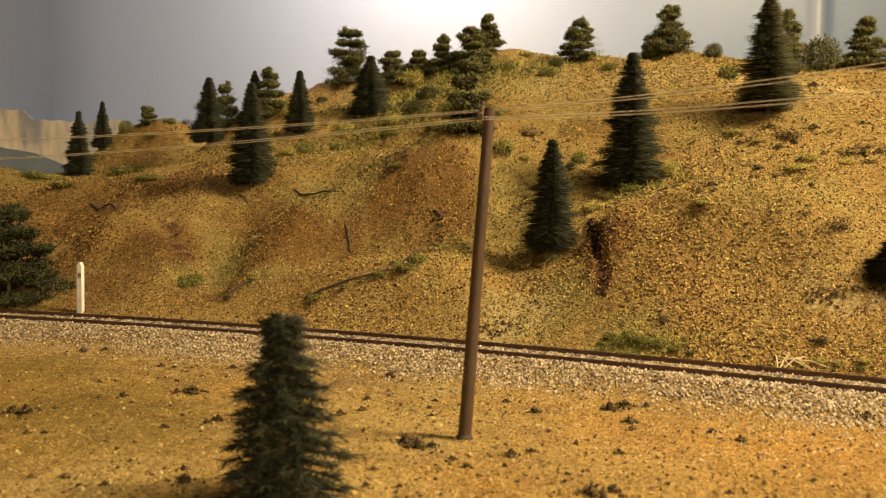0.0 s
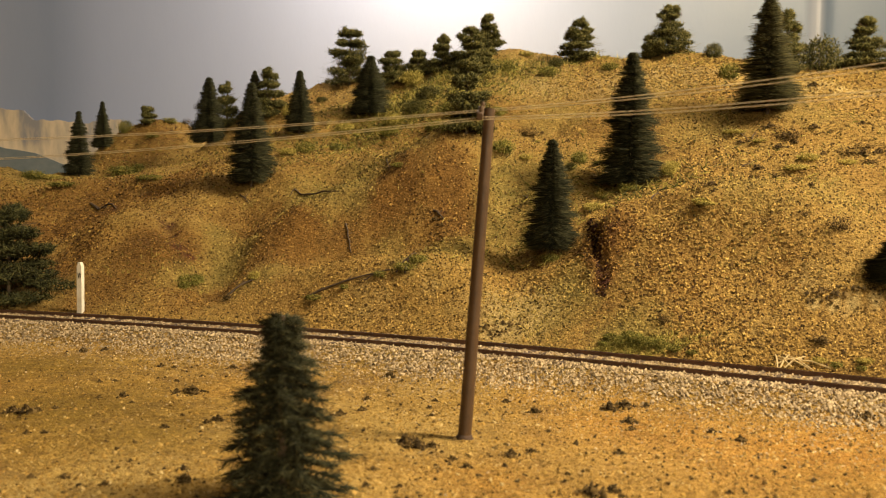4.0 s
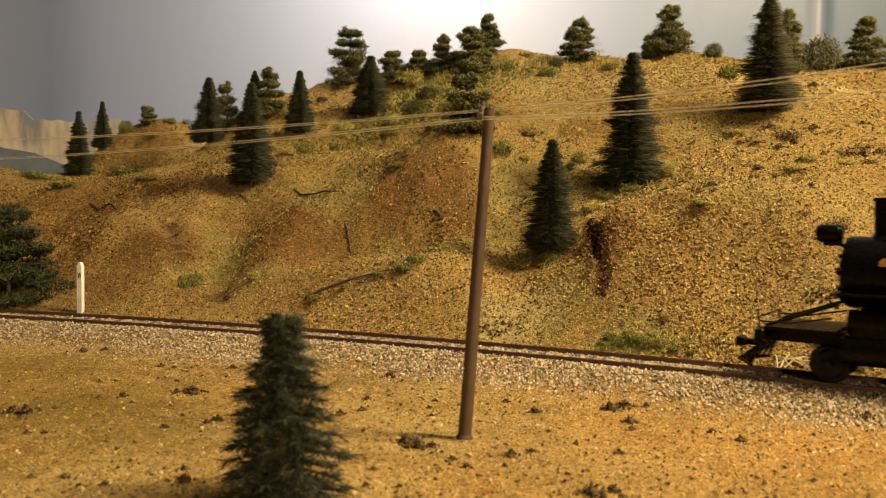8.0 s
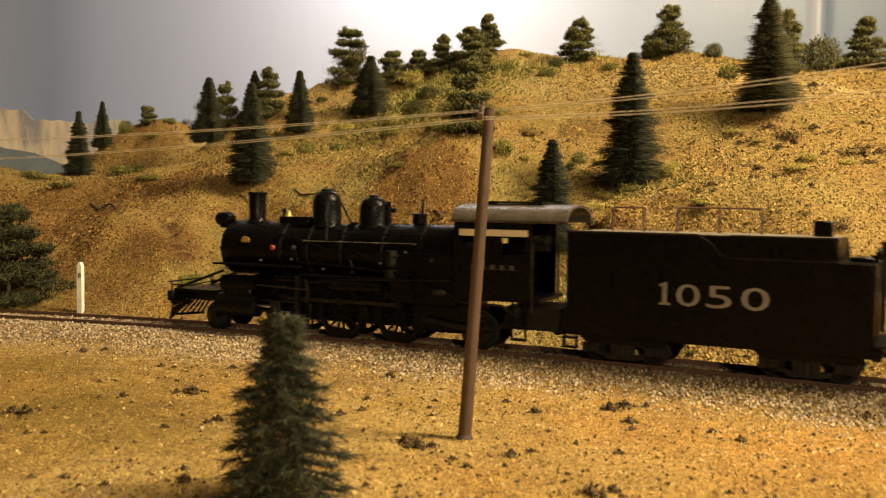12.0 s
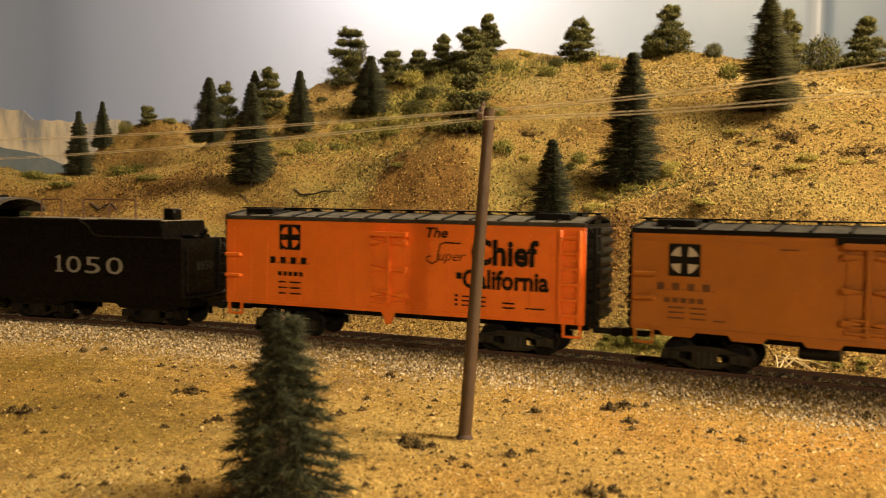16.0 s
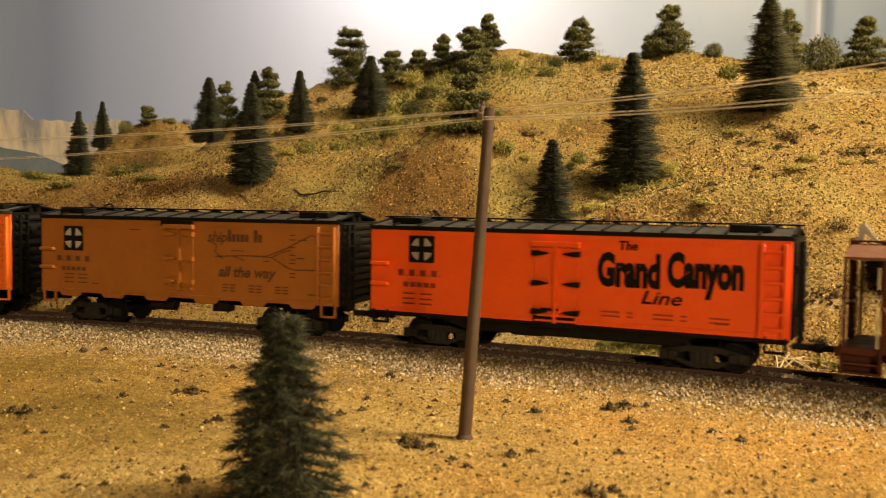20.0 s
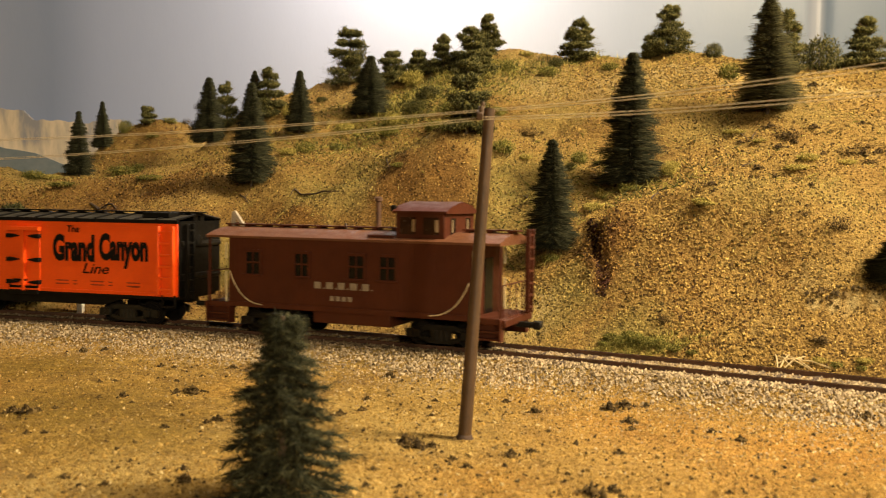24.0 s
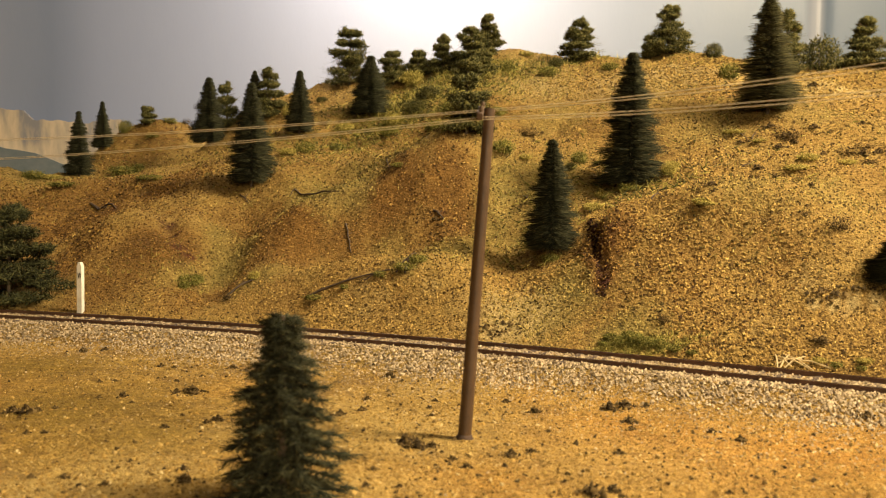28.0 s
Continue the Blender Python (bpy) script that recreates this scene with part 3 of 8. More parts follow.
# Soil zones: x, y, radius, strength
TURF_GROUND = [
    (0.1254, 0.5655, 0.04185, 0.55), (0.1295, 0.3867, 0.03935, 0.55), (0.1622, 0.3906, 0.03614, 0.55), (0.1416, 0.4986, 0.04151, 0.6),
    (0.07359, 0.5644, 0.03655, 0.6), (0.1968, 0.4847, 0.03587, 0.5), (-0.04408, 0.4932, 0.01825, 0.9), (-0.06804, 0.491, 0.02271, 0.9),
    (-0.05222, 0.5128, 0.02372, 0.9), (-0.03505, 0.5377, 0.01791, 0.8), (-0.01618, 0.411, 0.01217, 0.7), (0.004393, 0.445, 0.0247, 0.8),
    (0.02159, 0.464, 0.02576, 0.8), (0.03417, 0.4842, 0.02687, 0.8), (0.0414, 0.3762, 0.02436, 0.8), (0.05367, 0.3818, 0.02119, 0.8),
    (-0.08632, 0.4453, 0.0206, 0.6), (-0.1147, 0.4836, 0.02684, 0.8), (-0.1127, 0.2659, 0.0369, 1), (-0.1451, 0.3235, 0.02992, 0.9),
    (-0.07919, 0.2396, 0.02659, 0.7), (-0.07198, 0.519, 0.03361, 0.8),
]
TURF_GROUND += [
    (-0.04911, 0.5476, 0.0304, 0.6), (-0.01289, 0.5074, 0.01878, 0.7), (-0.02723, 0.4683, 0.01733, 0.7), (0.0515, 0.4796, 0.03993, 0.8),
    (-0.1316, 0.4691, 0.02604, 0.8), (0.03263, 0.457, 0.02536, 0.6), (-0.1182, 0.4983, 0.02766, 0.7), (-0.3102, 0.6947, 0.03214, 0.7),
    (0.07059, 0.3467, 0.01924, 0.9), (-0.01114, 0.4122, 0.01144, 0.5), (-0.1205, 0.2577, 0.01669, 0.4),
    (-0.1240, 0.5097, 0.0126, 0.8), (-0.1296, 0.4620, 0.0114, 0.7), (-0.1609, 0.4535, 0.0112, 0.6), (-0.0892, 0.4751, 0.0088, 0.6), (-0.1914, 0.4664, 0.0115, 0.6), (-0.1146, 0.5390, 0.0100, 0.5),
]
# Soil zones, pale sand and painted light on the bank: x, y, radius, strength
SAND_AND_LIT_BANK = [
    (0.0277, 0.3801, 0.02813, 0.9), (0.03906, 0.4323, 0.02, 0.6), (0.1361, 0.6151, 0.06259, 0.9), (0.06453, 0.6505, 0.05416, 0.8),
    (0.1925, 0.5805, 0.04833, 0.8), (0.2348, 0.5794, 0.04824, 0.9), (-0.03551, 0.4017, 0.02601, 0.5), (-0.07237, 0.1999, 0.02034, 0.9),
    (-0.0871, 0.1936, 0.01433, 0.8), (-0.05327, 0.2441, 0.01355, 0.6), (-0.03083, 0.2744, 0.01523, 0.6), (-0.003866, 0.3002, 0.01389, 0.6),
    (-0.009068, 0.2432, 0.03601, 0.7), (0.0434, 0.2163, 0.03202, 0.5), (-0.01943, 0.1959, 0.02175, 0.7),
    # first five: paler sand put in for the light on the eastern bank
    (0.1375, 0.3438, 0.0127, 0.55), (0.1176, 0.3343, 0.0124, 0.5), (0.1455, 0.3272, 0.0141, 0.5), (0.0986, 0.3397, 0.0084, 0.35), (0.1507, 0.3509, 0.0087, 0.4), (-0.0199, 0.3891, 0.0120, 0.5), (-0.0057, 0.3970, 0.0098, 0.5), (-0.0552, 0.4002, 0.0099, 0.35),
    (0.1365, 0.3354, 0.0033, 0.9), (0.1426, 0.3326, 0.0033, 1), (0.1489, 0.3307, 0.0033, 1), (0.1561, 0.3287, 0.0032, 1),
]


# ---- mesh helpers ----
def box(bm, x0, y0, z0, x1, y1, z1, bevel=0.0):
    vs = bmesh.ops.create_cube(bm, size=1, matrix=Matrix.Translation(((x0 + x1) / 2, (y0 + y1) / 2, (z0 + z1) / 2)) @ Matrix.Diagonal((x1 - x0, y1 - y0, z1 - z0, 1)))["verts"]
    if bevel:
        es = list({e for v in vs for e in v.link_edges})
        bmesh.ops.bevel(bm, geom=es, offset=bevel, segments=1, affect="EDGES")
    return bm


def tube(bm, a, b, r0, r1=None, n=10, caps=True):
    a, b = Vector(a), Vector(b)
    m = Matrix.Translation((a + b) / 2) @ (b - a).to_track_quat("Z", "Y").to_matrix().to_4x4()
    bmesh.ops.create_cone(bm, cap_ends=caps, segments=n, radius1=r0, radius2=r0 if r1 is None else r1, depth=(b - a).length, matrix=m)
    return bm


def chain(bm, points, r, n=6, r1=None):
    """One unbroken round bar through the points."""
    pts = [Vector(q) for q in points]
    rings = []
    for k, q in enumerate(pts):
        way = (pts[min(k + 1, len(pts) - 1)] - pts[max(k - 1, 0)]).normalized()
        turn = way.to_track_quat("Z", "Y").to_matrix()
        rad = r + ((r if r1 is None else r1) - r) * k / (len(pts) - 1)
        rings.append([bm.verts.new(q + turn @ Vector((rad * math.cos(6.28318 * j / n), rad * math.sin(6.28318 * j / n), 0))) for j in range(n)])
    for lo, hi in zip(rings, rings[1:]):
        for j in range(n):
            bm.faces.new((lo[j], lo[(j + 1) % n], hi[(j + 1) % n], hi[j]))
    bm.faces.new(rings[0][::-1])
    bm.faces.new(rings[-1])
    return bm


def lathe(bm, profile, at=(0, 0, 0), turn=None, n=20):
    """A turned body: profile of (radius, height) about the z axis, then turned and moved."""
    m = Matrix.Translation(at) @ (turn or Matrix())
    rings = []
    for r, z in profile:
        rings.append([bm.verts.new(m @ Vector((r * math.cos(2 * math.pi * k / n), r * math.sin(2 * math.pi * k / n), z))) for k in range(n)])
    for lo, hi in zip(rings, rings[1:]):
        for k in range(n):
            bm.faces.new((lo[k], lo[(k + 1) % n], hi[(k + 1) % n], hi[k]))
    bm.faces.new(rings[0][::-1])
    bm.faces.new(rings[-1])
    return bm


def prism(bm, outline, y0, y1):
    """An outline in x and z, drawn out from y0 to y1."""
    a = [bm.verts.new((x, y0, z)) for x, z in outline]
    b = [bm.verts.new((x, y1, z)) for x, z in outline]
    bm.faces.new(a)
    bm.faces.new(b[::-1])
    for k in range(len(outline)):
        bm.faces.new((a[k - 1], a[k], b[k], b[k - 1])[::-1])
    return bm


def pierced(bm, xs, zs, holes, y0, y1):
    """One sheet over a grid of x and z lines, with the cells in holes left open: holes as (column, row)."""
    grid = {}

    def at(i, j, y):
        if (i, j, y) not in grid:
            grid[i, j, y] = bm.verts.new((xs[i], y, zs[j]))
        return grid[i, j, y]

    full = {(i, j) for i in range(len(xs) - 1) for j in range(len(zs) - 1)} - set(holes)
    for i, j in full:
        ring = [(i, j), (i + 1, j), (i + 1, j + 1), (i, j + 1)]
        bm.faces.new([at(*q, y0) for q in ring])
        bm.faces.new([at(*q, y1) for q in ring[::-1]])
        for k, (di, dj) in enumerate(((0, -1), (1, 0), (0, 1), (-1, 0))):
            if (i + di, j + dj) not in full:
                p, q = ring[k], ring[(k + 1) % 4]
                bm.faces.new((at(*p, y0), at(*p, y1), at(*q, y1), at(*q, y0)))
    return bm


def mesh_of(name, bm, material, smooth=False):
    bmesh.ops.recalc_face_normals(bm, faces=bm.faces[:])
    me = bpy.data.meshes.new(name)
    bm.to_mesh(me)
    bm.free()
    me.materials.append(material)
    if smooth:
        me.shade_smooth()
        me.set_sharp_from_angle(angle=radians(38))
    return me


def part(name, bm, material, parent=None, label="", at=None, smooth=True):
    """Links a bmesh as one mesh object under a thing or under a part."""
    ob = new(name, mesh_of(name, bm, material, smooth))
    if parent is not None:
        ob.parent = parent
    if at is not None:
        ob.matrix_basis = at
    if label:
        ob["label"] = label
    return ob


def thing(name, label, category, at=None, group="", kind=""):
    ob = new(name)
    ob.empty_display_size = 0.01
    if at is not None:
        ob.matrix_basis = at
    return tagged(ob, label, category, group, kind)


def sheet(name, verts, faces, material, smooth=False):
    """A large mesh from arrays; faces all of one size."""
    me = bpy.data.meshes.new(name)
    verts, faces = np.asarray(verts, np.float32), np.asarray(faces, np.int32)
    k = faces.shape[1]
    me.vertices.add(len(verts))
    me.vertices.foreach_set("co", verts.ravel())
    me.loops.add(faces.size)
    me.loops.foreach_set("vertex_index", faces.ravel())
    me.polygons.add(len(faces))
    me.polygons.foreach_set("loop_start", np.arange(0, faces.size, k, dtype=np.int32))
    me.update(calc_edges=True)
    me.validate()
    me.materials.append(material)
    if smooth:
        me.shade_smooth()
    return me


def on_ground(x, y, sink=0.0):
    return float(height(x, y)) - sink


# ---- ground, room and backdrop ----
def steps(a, b, fine_a, fine_b, fine, coarse):
    left = np.arange(a, fine_a, coarse)
    mid = np.arange(fine_a, fine_b, fine)
    right = np.append(np.arange(fine_b, b, coarse), b)
    return np.concatenate([left, mid, right])


def build_ground():
    xs = steps(-1.5, 1.7, -0.42, 0.42, 0.0018, 0.03)
    ys = np.concatenate([np.arange(-1.1, 0.18, 0.03), np.arange(0.18, 0.60, 0.0015), np.arange(0.60, 0.92, 0.0026), np.arange(0.92, 1.04, 0.03), [1.04]])
    xs = np.unique(np.round(np.concatenate([xs, np.arange(0.058, 0.080, 0.0008)]), 5))
    ys = np.unique(np.round(np.concatenate([ys, np.arange(0.375, 0.435, 0.0012)]), 5))
    gx, gy = np.meshgrid(xs, ys)
    gz = height(gx, gy)
    n, m = len(xs), len(ys)
    i = np.arange(n * m).reshape(m, n)
    faces = np.stack([i[:-1, :-1], i[:-1, 1:], i[1:, 1:], i[1:, :-1]], -1).reshape(-1, 4)
    me = sheet("ground", np.stack([gx, gy, gz], -1).reshape(-1, 3), faces, EARTH, True)
    zone = np.zeros((m, n, 4), np.float32)
    for k, (x, y, r, w) in [(k, row) for k, rows in enumerate((RED_EARTH, TURF_GROUND, SAND_AND_LIT_BANK, RED_WASH_AND_SHADE)) for row in rows]:
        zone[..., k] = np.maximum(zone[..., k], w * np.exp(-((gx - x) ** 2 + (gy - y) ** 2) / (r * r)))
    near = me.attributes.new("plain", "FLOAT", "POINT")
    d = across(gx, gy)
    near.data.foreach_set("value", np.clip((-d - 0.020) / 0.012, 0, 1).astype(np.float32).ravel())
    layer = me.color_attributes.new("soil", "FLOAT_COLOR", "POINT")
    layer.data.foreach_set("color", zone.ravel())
    return tagged(new("ground", me), "tan sifted earth of a model railway hill and plain", "ground", kind="structure")


build_ground()


def build_room():
    for name, b in (("fascia_south", (-1.54, -1.14, -0.20, 1.74, -1.10, -0.006)), ("fascia_north", (-1.54, 1.04, -0.20, 1.74, 1.08, -0.02)), ("fascia_west", (-1.54, -1.10, -0.20, -1.50, 1.04, -0.006)), ("fascia_east", (1.70, -1.10, -0.20, 1.74, 1.04, -0.006)), ("deck", (-1.50, -1.10, -0.20, 1.70, 1.04, -0.18))):
        tagged(part(name, box(bmesh.new(), *b), FASCIA, smooth=False), "brown board of the layout's benchwork", "board", kind="structure")
    leg = None
    for x in (-1.46, 0.1, 1.66):
        for y in (-1.04, 0.98):
            tagged(part("bench_leg", box(bmesh.new(), x - 0.04, y - 0.04, -1.22, x + 0.04, y + 0.04, -0.20, 0.004), FASCIA, smooth=False), "square brown wooden leg of the layout bench", "leg", kind="structure")
    for name, b, mat, words in (
        ("floor", (-3.0, -3.4, -1.32, 3.2, 2.0, -1.22), CARPET, "dark carpeted floor of the layout room"),
        ("wall_south", (-3.0, -3.5, -1.22, 3.2, -3.4, 1.5), PLASTER, "plain cream room wall"),
        ("wall_north", (-3.0, 2.0, -1.22, 3.2, 2.1, 1.5), PLASTER, "plain cream room wall"),
        ("wall_west", (-3.1, -3.4, -1.22, -3.0, 2.0, 1.5), PLASTER, "plain cream room wall"),
        ("wall_east", (3.2, -3.4, -1.22, 3.3, 2.0, 1.5), PLASTER, "plain cream room wall"),
        ("ceiling", (-3.0, -3.4, 1.5, 3.2, 2.0, 1.6), PLASTER, "plain cream room ceiling")):
        ob = part(name, box(bmesh.new(), *b), mat, smooth=False)
        tagged(ob, words, name.split("_")[0], kind="structure")


build_room()


def build_backdrop():
    """A sky board bowed a little, with two upright creases where its sheets meet."""
    xs = np.concatenate([np.arange(-1.5, -0.6, 0.05), np.arange(-0.6, 0.6, 0.004), np.arange(0.6, 1.71, 0.05)])
    zs = np.linspace(-0.15, 0.85, 21)
    crease = 0.006 * np.exp(-((xs - 0.409) / 0.009) ** 2)
    front = 1.02 - crease
    gx, gz = np.meshgrid(xs, zs)
    gy = np.repeat(front[None], len(zs), 0)
    v = np.stack([gx, gy, gz], -1).reshape(-1, 3)
    back = v.copy()
    back[:, 1] = 1.036
    n, m = len(xs), len(zs)
    i = np.arange(n * m).reshape(m, n)
    f = np.stack([i[:-1, :-1], i[:-1, 1:], i[1:, 1:], i[1:, :-1]], -1).reshape(-1, 4)
    rim = np.concatenate([i[0], i[1:, -1], i[-1, -2::-1], i[-2:0:-1, 0]])
    side = np.stack([rim, rim + n * m, np.roll(rim, -1) + n * m, np.roll(rim, -1)], -1)
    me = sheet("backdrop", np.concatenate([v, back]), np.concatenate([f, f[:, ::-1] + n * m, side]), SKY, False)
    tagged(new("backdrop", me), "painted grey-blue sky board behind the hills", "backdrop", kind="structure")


build_backdrop()


# ---- track, ballast, loose gravel ----
def lump(rng, n, faces_=8):
    """Unit stones with uneven corners, open below where they are bedded: (n, 5, 3) corners and the faces of one."""
    c = np.array([(1, 0, -0.35), (0, 1, -0.35), (-1, 0, -0.35), (0, -1, -0.35), (0, 0, 0.95)], float)
    f = np.array([(0, 1, 4), (1, 2, 4), (2, 3, 4), (3, 0, 4)])
    v = c[None] * rng.uniform(0.6, 1.25, (n, 5, 1)) + rng.normal(0, 0.20, (n, 5, 3))
    a = rng.uniform(0, 2 * np.pi, n)
    b = rng.uniform(-0.8, 0.8, n)
    ca, sa, cb, sb = np.cos(a), np.sin(a), np.cos(b), np.sin(b)
    x = v[..., 0] * cb[:, None] - v[..., 2] * sb[:, None]
    z = v[..., 0] * sb[:, None] + v[..., 2] * cb[:, None]
    y = v[..., 1]
    return np.stack([x * ca[:, None] - y * sa[:, None], x * sa[:, None] + y * ca[:, None], z], -1), f


def scatter(name, at, size, rng, material, label, category, squash=0.95):
    v, f = lump(rng, len(at))
    v = v * size[:, None, None] * np.array((1, 1, squash)) + at[:, None, :]
    faces = (f[None] + 5 * np.arange(len(at))[:, None, None]).reshape(-1, 3)
    return tagged(new(name, sheet(name, v.reshape(-1, 3), faces, material)), label, category, kind="stuff")


def beside_line(s, d):
    """Points beside the line: arrays of the position along it and the distance across."""
    c = np.clip(s, S_LEFT, S_RIGHT)
    a = HEAD0 + CURVE * c
    x = (np.sin(a) - math.sin(HEAD0)) / CURVE + (s - c) * np.cos(a)
    y = 0.34938 - (np.cos(a) - math.cos(HEAD0)) / CURVE + (s - c) * np.sin(a)
    return x - np.sin(a) * d, y + np.cos(a) * d


def sweep(bm, profile, s0, s1, step, middle):
    """A profile of (across, z) drawn along the line."""
    rings = []
    for k in range(int(round((s1 - s0) / step)) + 1):
        x, y, a = line_at(s0 + k * step)
        rings.append([bm.verts.new((x - math.sin(a) * (middle + u), y + math.cos(a) * (middle + u), z)) for u, z in profile])
    n = len(profile)
    for lo, hi in zip(rings, rings[1:]):
        for k in range(n):
            bm.faces.new((lo[k], lo[(k + 1) % n], hi[(k + 1) % n], hi[k]))
    bm.faces.new(rings[0])
    bm.faces.new(rings[-1][::-1])
    return bm


def build_track():
    track = thing("railway_track", "single model railway track with rusty rails on dark ties", "track")
    rail = [(-0.0011, -0.0030), (0.0011, -0.0030), (0.0011, -0.0026), (0.0003, -0.0023), (0.0003, -0.0009), (0.00062, -0.0007), (0.00062, -0.00012),
            (-0.00062, -0.00012), (-0.00062, -0.0007), (-0.0003, -0.0009), (-0.0003, -0.0023), (-0.0011, -0.0026)]
    crown = [(0.00060 * math.sin(a), -0.00034 + 0.00034 * math.cos(a)) for a in (-1.45, -1.0, -0.6, -0.25, 0.25, 0.6, 1.0, 1.45)]
    for side in (-0.0087, 0.0087):
        r = part("rail", sweep(bmesh.new(), rail, -1.30, 2.0, 0.01, side), RUST, track, "rust-brown steel rail")
        part("running_surface", sweep(bmesh.new(), crown, -1.30, 2.0, 0.01, side), RAILTOP, r, "polished top of the rail")
    tie = mesh_of("tie", box(bmesh.new(), -0.00125, -0.0150, -0.0040, 0.00125, 0.0150, -0.00145, 0.0002), TIE)
    rest = bmesh.new()
    rng = random.Random(4)
    for k in range(-230, 330):
        s = k * 0.0058
        x, y, a = line_at(s)
        at = pose(x, y, rng.uniform(-0.0004, 0.0001), 0, 0, math.degrees(a) + rng.uniform(-1.5, 1.5))
        if -62 <= k <= 52:
            o = new("tie", tie)
            o.parent, o.matrix_basis = track, at
        else:
            box_verts = bmesh.ops.create_cube(rest, size=1, matrix=at @ Matrix.Translation((0, 0, -0.0027)) @ Matrix.Diagonal((0.0025, 0.030, 0.0021, 1)))
    tagged(part("far_ties", rest, TIE, track, smooth=False), "dark ties farther along the line", kind="stuff")


build_track()


def build_ballast():
    rng = np.random.default_rng(11)
    n = 90000
    s = rng.uniform(-0.40, 0.30, n)
    edge = 0.027 + 0.004 * rough(s, s * 0, 0.02, 9) + 0.0030 * rng.exponential(1, n)
    d = rng.uniform(-0.048, 0.018, n)
    keep = (-d < edge) & (np.abs(np.abs(d) - 0.0087) > 0.0013)
    # outside the rails fully covered, between them a thinner bed that leaves the ties showing
    keep &= (np.abs(d) > 0.0087) | (rng.uniform(0, 1, n) < 0.85)
    s, d = s[keep], d[keep]
    x, y = beside_line(s, d)
    size = rng.uniform(0.00030, 0.00075, len(s))
    z = height(x, y) + size * rng.uniform(-0.1, 0.8, len(s)) - np.where(np.abs(d) < 0.0087, 0.0002, 0.0)
    scatter("ballast", np.stack([x, y, z], -1), size, rng, BALLAST, "pale grey and tan crushed stone ballast along the track", "ballast")


build_ballast()


def build_gravel():
    rng = np.random.default_rng(12)
    n = 235000
    y = 0.29 + 0.57 * rng.uniform(0, 1, n) ** 1.55
    x = rng.uniform(-1, 1, n) * (0.50 * y + 0.02)
    d = across(x, y)
    keep = (np.abs(x) < 0.50 * y + 0.02) & (d > 0.017)
    keep &= ((x - 0.0225) / 0.0085) ** 2 + ((y - 0.3695) / 0.009) ** 2 > rng.uniform(0.3, 1.3, len(x))
    along = np.clip((x - 0.1346) / 0.0246, 0, 1)
    keep &= np.hypot(x - 0.1346 - along * 0.0246, y - 0.3358 - along * -0.0079) > 0.0022 + 0.0012 * rough(x, y, 0.006, 33)
    x, y, d = x[keep], y[keep], d[keep]
    # coarser where the earth is red or the bank steep
    coarse = 0.5 + 0.5 * rough(x, y, 0.05, 21)
    size = rng.uniform(0.00030, 0.00070, len(x)) * (0.74 + 0.50 * coarse) * (1 + 0.35 * np.clip((y - 0.50) / 0.1, 0, 1))
    z = height(x, y) + size * rng.uniform(-0.2, 0.5, len(x))
    red, green = np.zeros(len(x)), np.zeros(len(x))
    for zx, zy, zr, w in RED_EARTH:
        red = np.maximum(red, w * np.exp(-((x - zx) ** 2 + (y - zy) ** 2) / (zr * zr)))
    for zx, zy, zr, w in TURF_GROUND:
        green = np.maximum(green, w * np.exp(-((x - zx) ** 2 + (y - zy) ** 2) / (zr * zr)))
    size = size * (1 + 0.22 * red)
    jitter = rng.uniform(0.15, 0.65, len(x))
    is_red = (red > jitter) & (red >= green)
    is_green = (green > jitter) & ~is_red
    for name, pick, material, words in (("red_hill_gravel", is_red, RED_GRAVEL, "reddish brown gravel strewn over the banks"), ("olive_hill_gravel", is_green, OLIVE_GRAVEL, "olive tan grit strewn over the slopes"), ("hill_gravel", ~(is_red | is_green), GRAVEL, "brown and tan gravel grains strewn over the hillside")):
        scatter(name, np.stack([x, y, z], -1)[pick], size[pick], rng, material, words, "gravel")
    n = 46000
    y = 0.165 + 0.26 * rng.uniform(0, 1, n) ** 1.15
    x = rng.uniform(-1, 1, n) * (0.50 * y + 0.02)
    d = across(x, y)
    keep = (np.abs(x) < 0.50 * y + 0.02) & (d < -0.028)
    green = np.zeros(n)
    for zx, zy, zr, w in TURF_GROUND:
        green = np.maximum(green, w * np.exp(-((x - zx) ** 2 + (y - zy) ** 2) / (zr * zr)))
    keep &= rng.uniform(0, 1, n) > 0.8 * green
    x, y = x[keep], y[keep]
    size = rng.uniform(0.00016, 0.00046, len(x)) * np.where(rng.uniform(0, 1, len(x)) < 0.07, 1.8, 1.0)
    # stray ballast and larger clods
    s = rng.uniform(-0.40, 0.30, 9500)
    bx, by = beside_line(s, -0.028 - rng.exponential(0.011 + 0.012 * np.clip((s + 0.1) / 0.3, 0, 1), 9500))
    bs = rng.uniform(0.00020, 0.00055, 9500)
    scatter("stray_ballast", np.stack([bx, by, height(bx, by)], -1), bs, rng, BALLAST, "stray pale stones washed out onto the sand", "ballast")
    n = 15000
    cx, cy = rng.uniform(-0.10, 0.36, n), rng.uniform(0.33, 0.70, n)
    keep = (across(cx, cy) > 0.024) & (rng.uniform(0, 1, n) < np.clip((cx + 0.08) / 0.12, 0.12, 1)) & (np.abs(cx) < 0.50 * cy + 0.02)
    cx, cy = cx[keep], cy[keep]
    cs = rng.uniform(0.0004, 0.0008, len(cx)) * (0.6 + cy) * np.where(rng.uniform(0, 1, len(cx)) < 0.06, 1.7, 1.0)
    scatter("hill_clods", np.stack([cx, cy, height(cx, cy)], -1), cs, rng, GRAVEL, "brown clods and small stones on the upper slope", "stone")
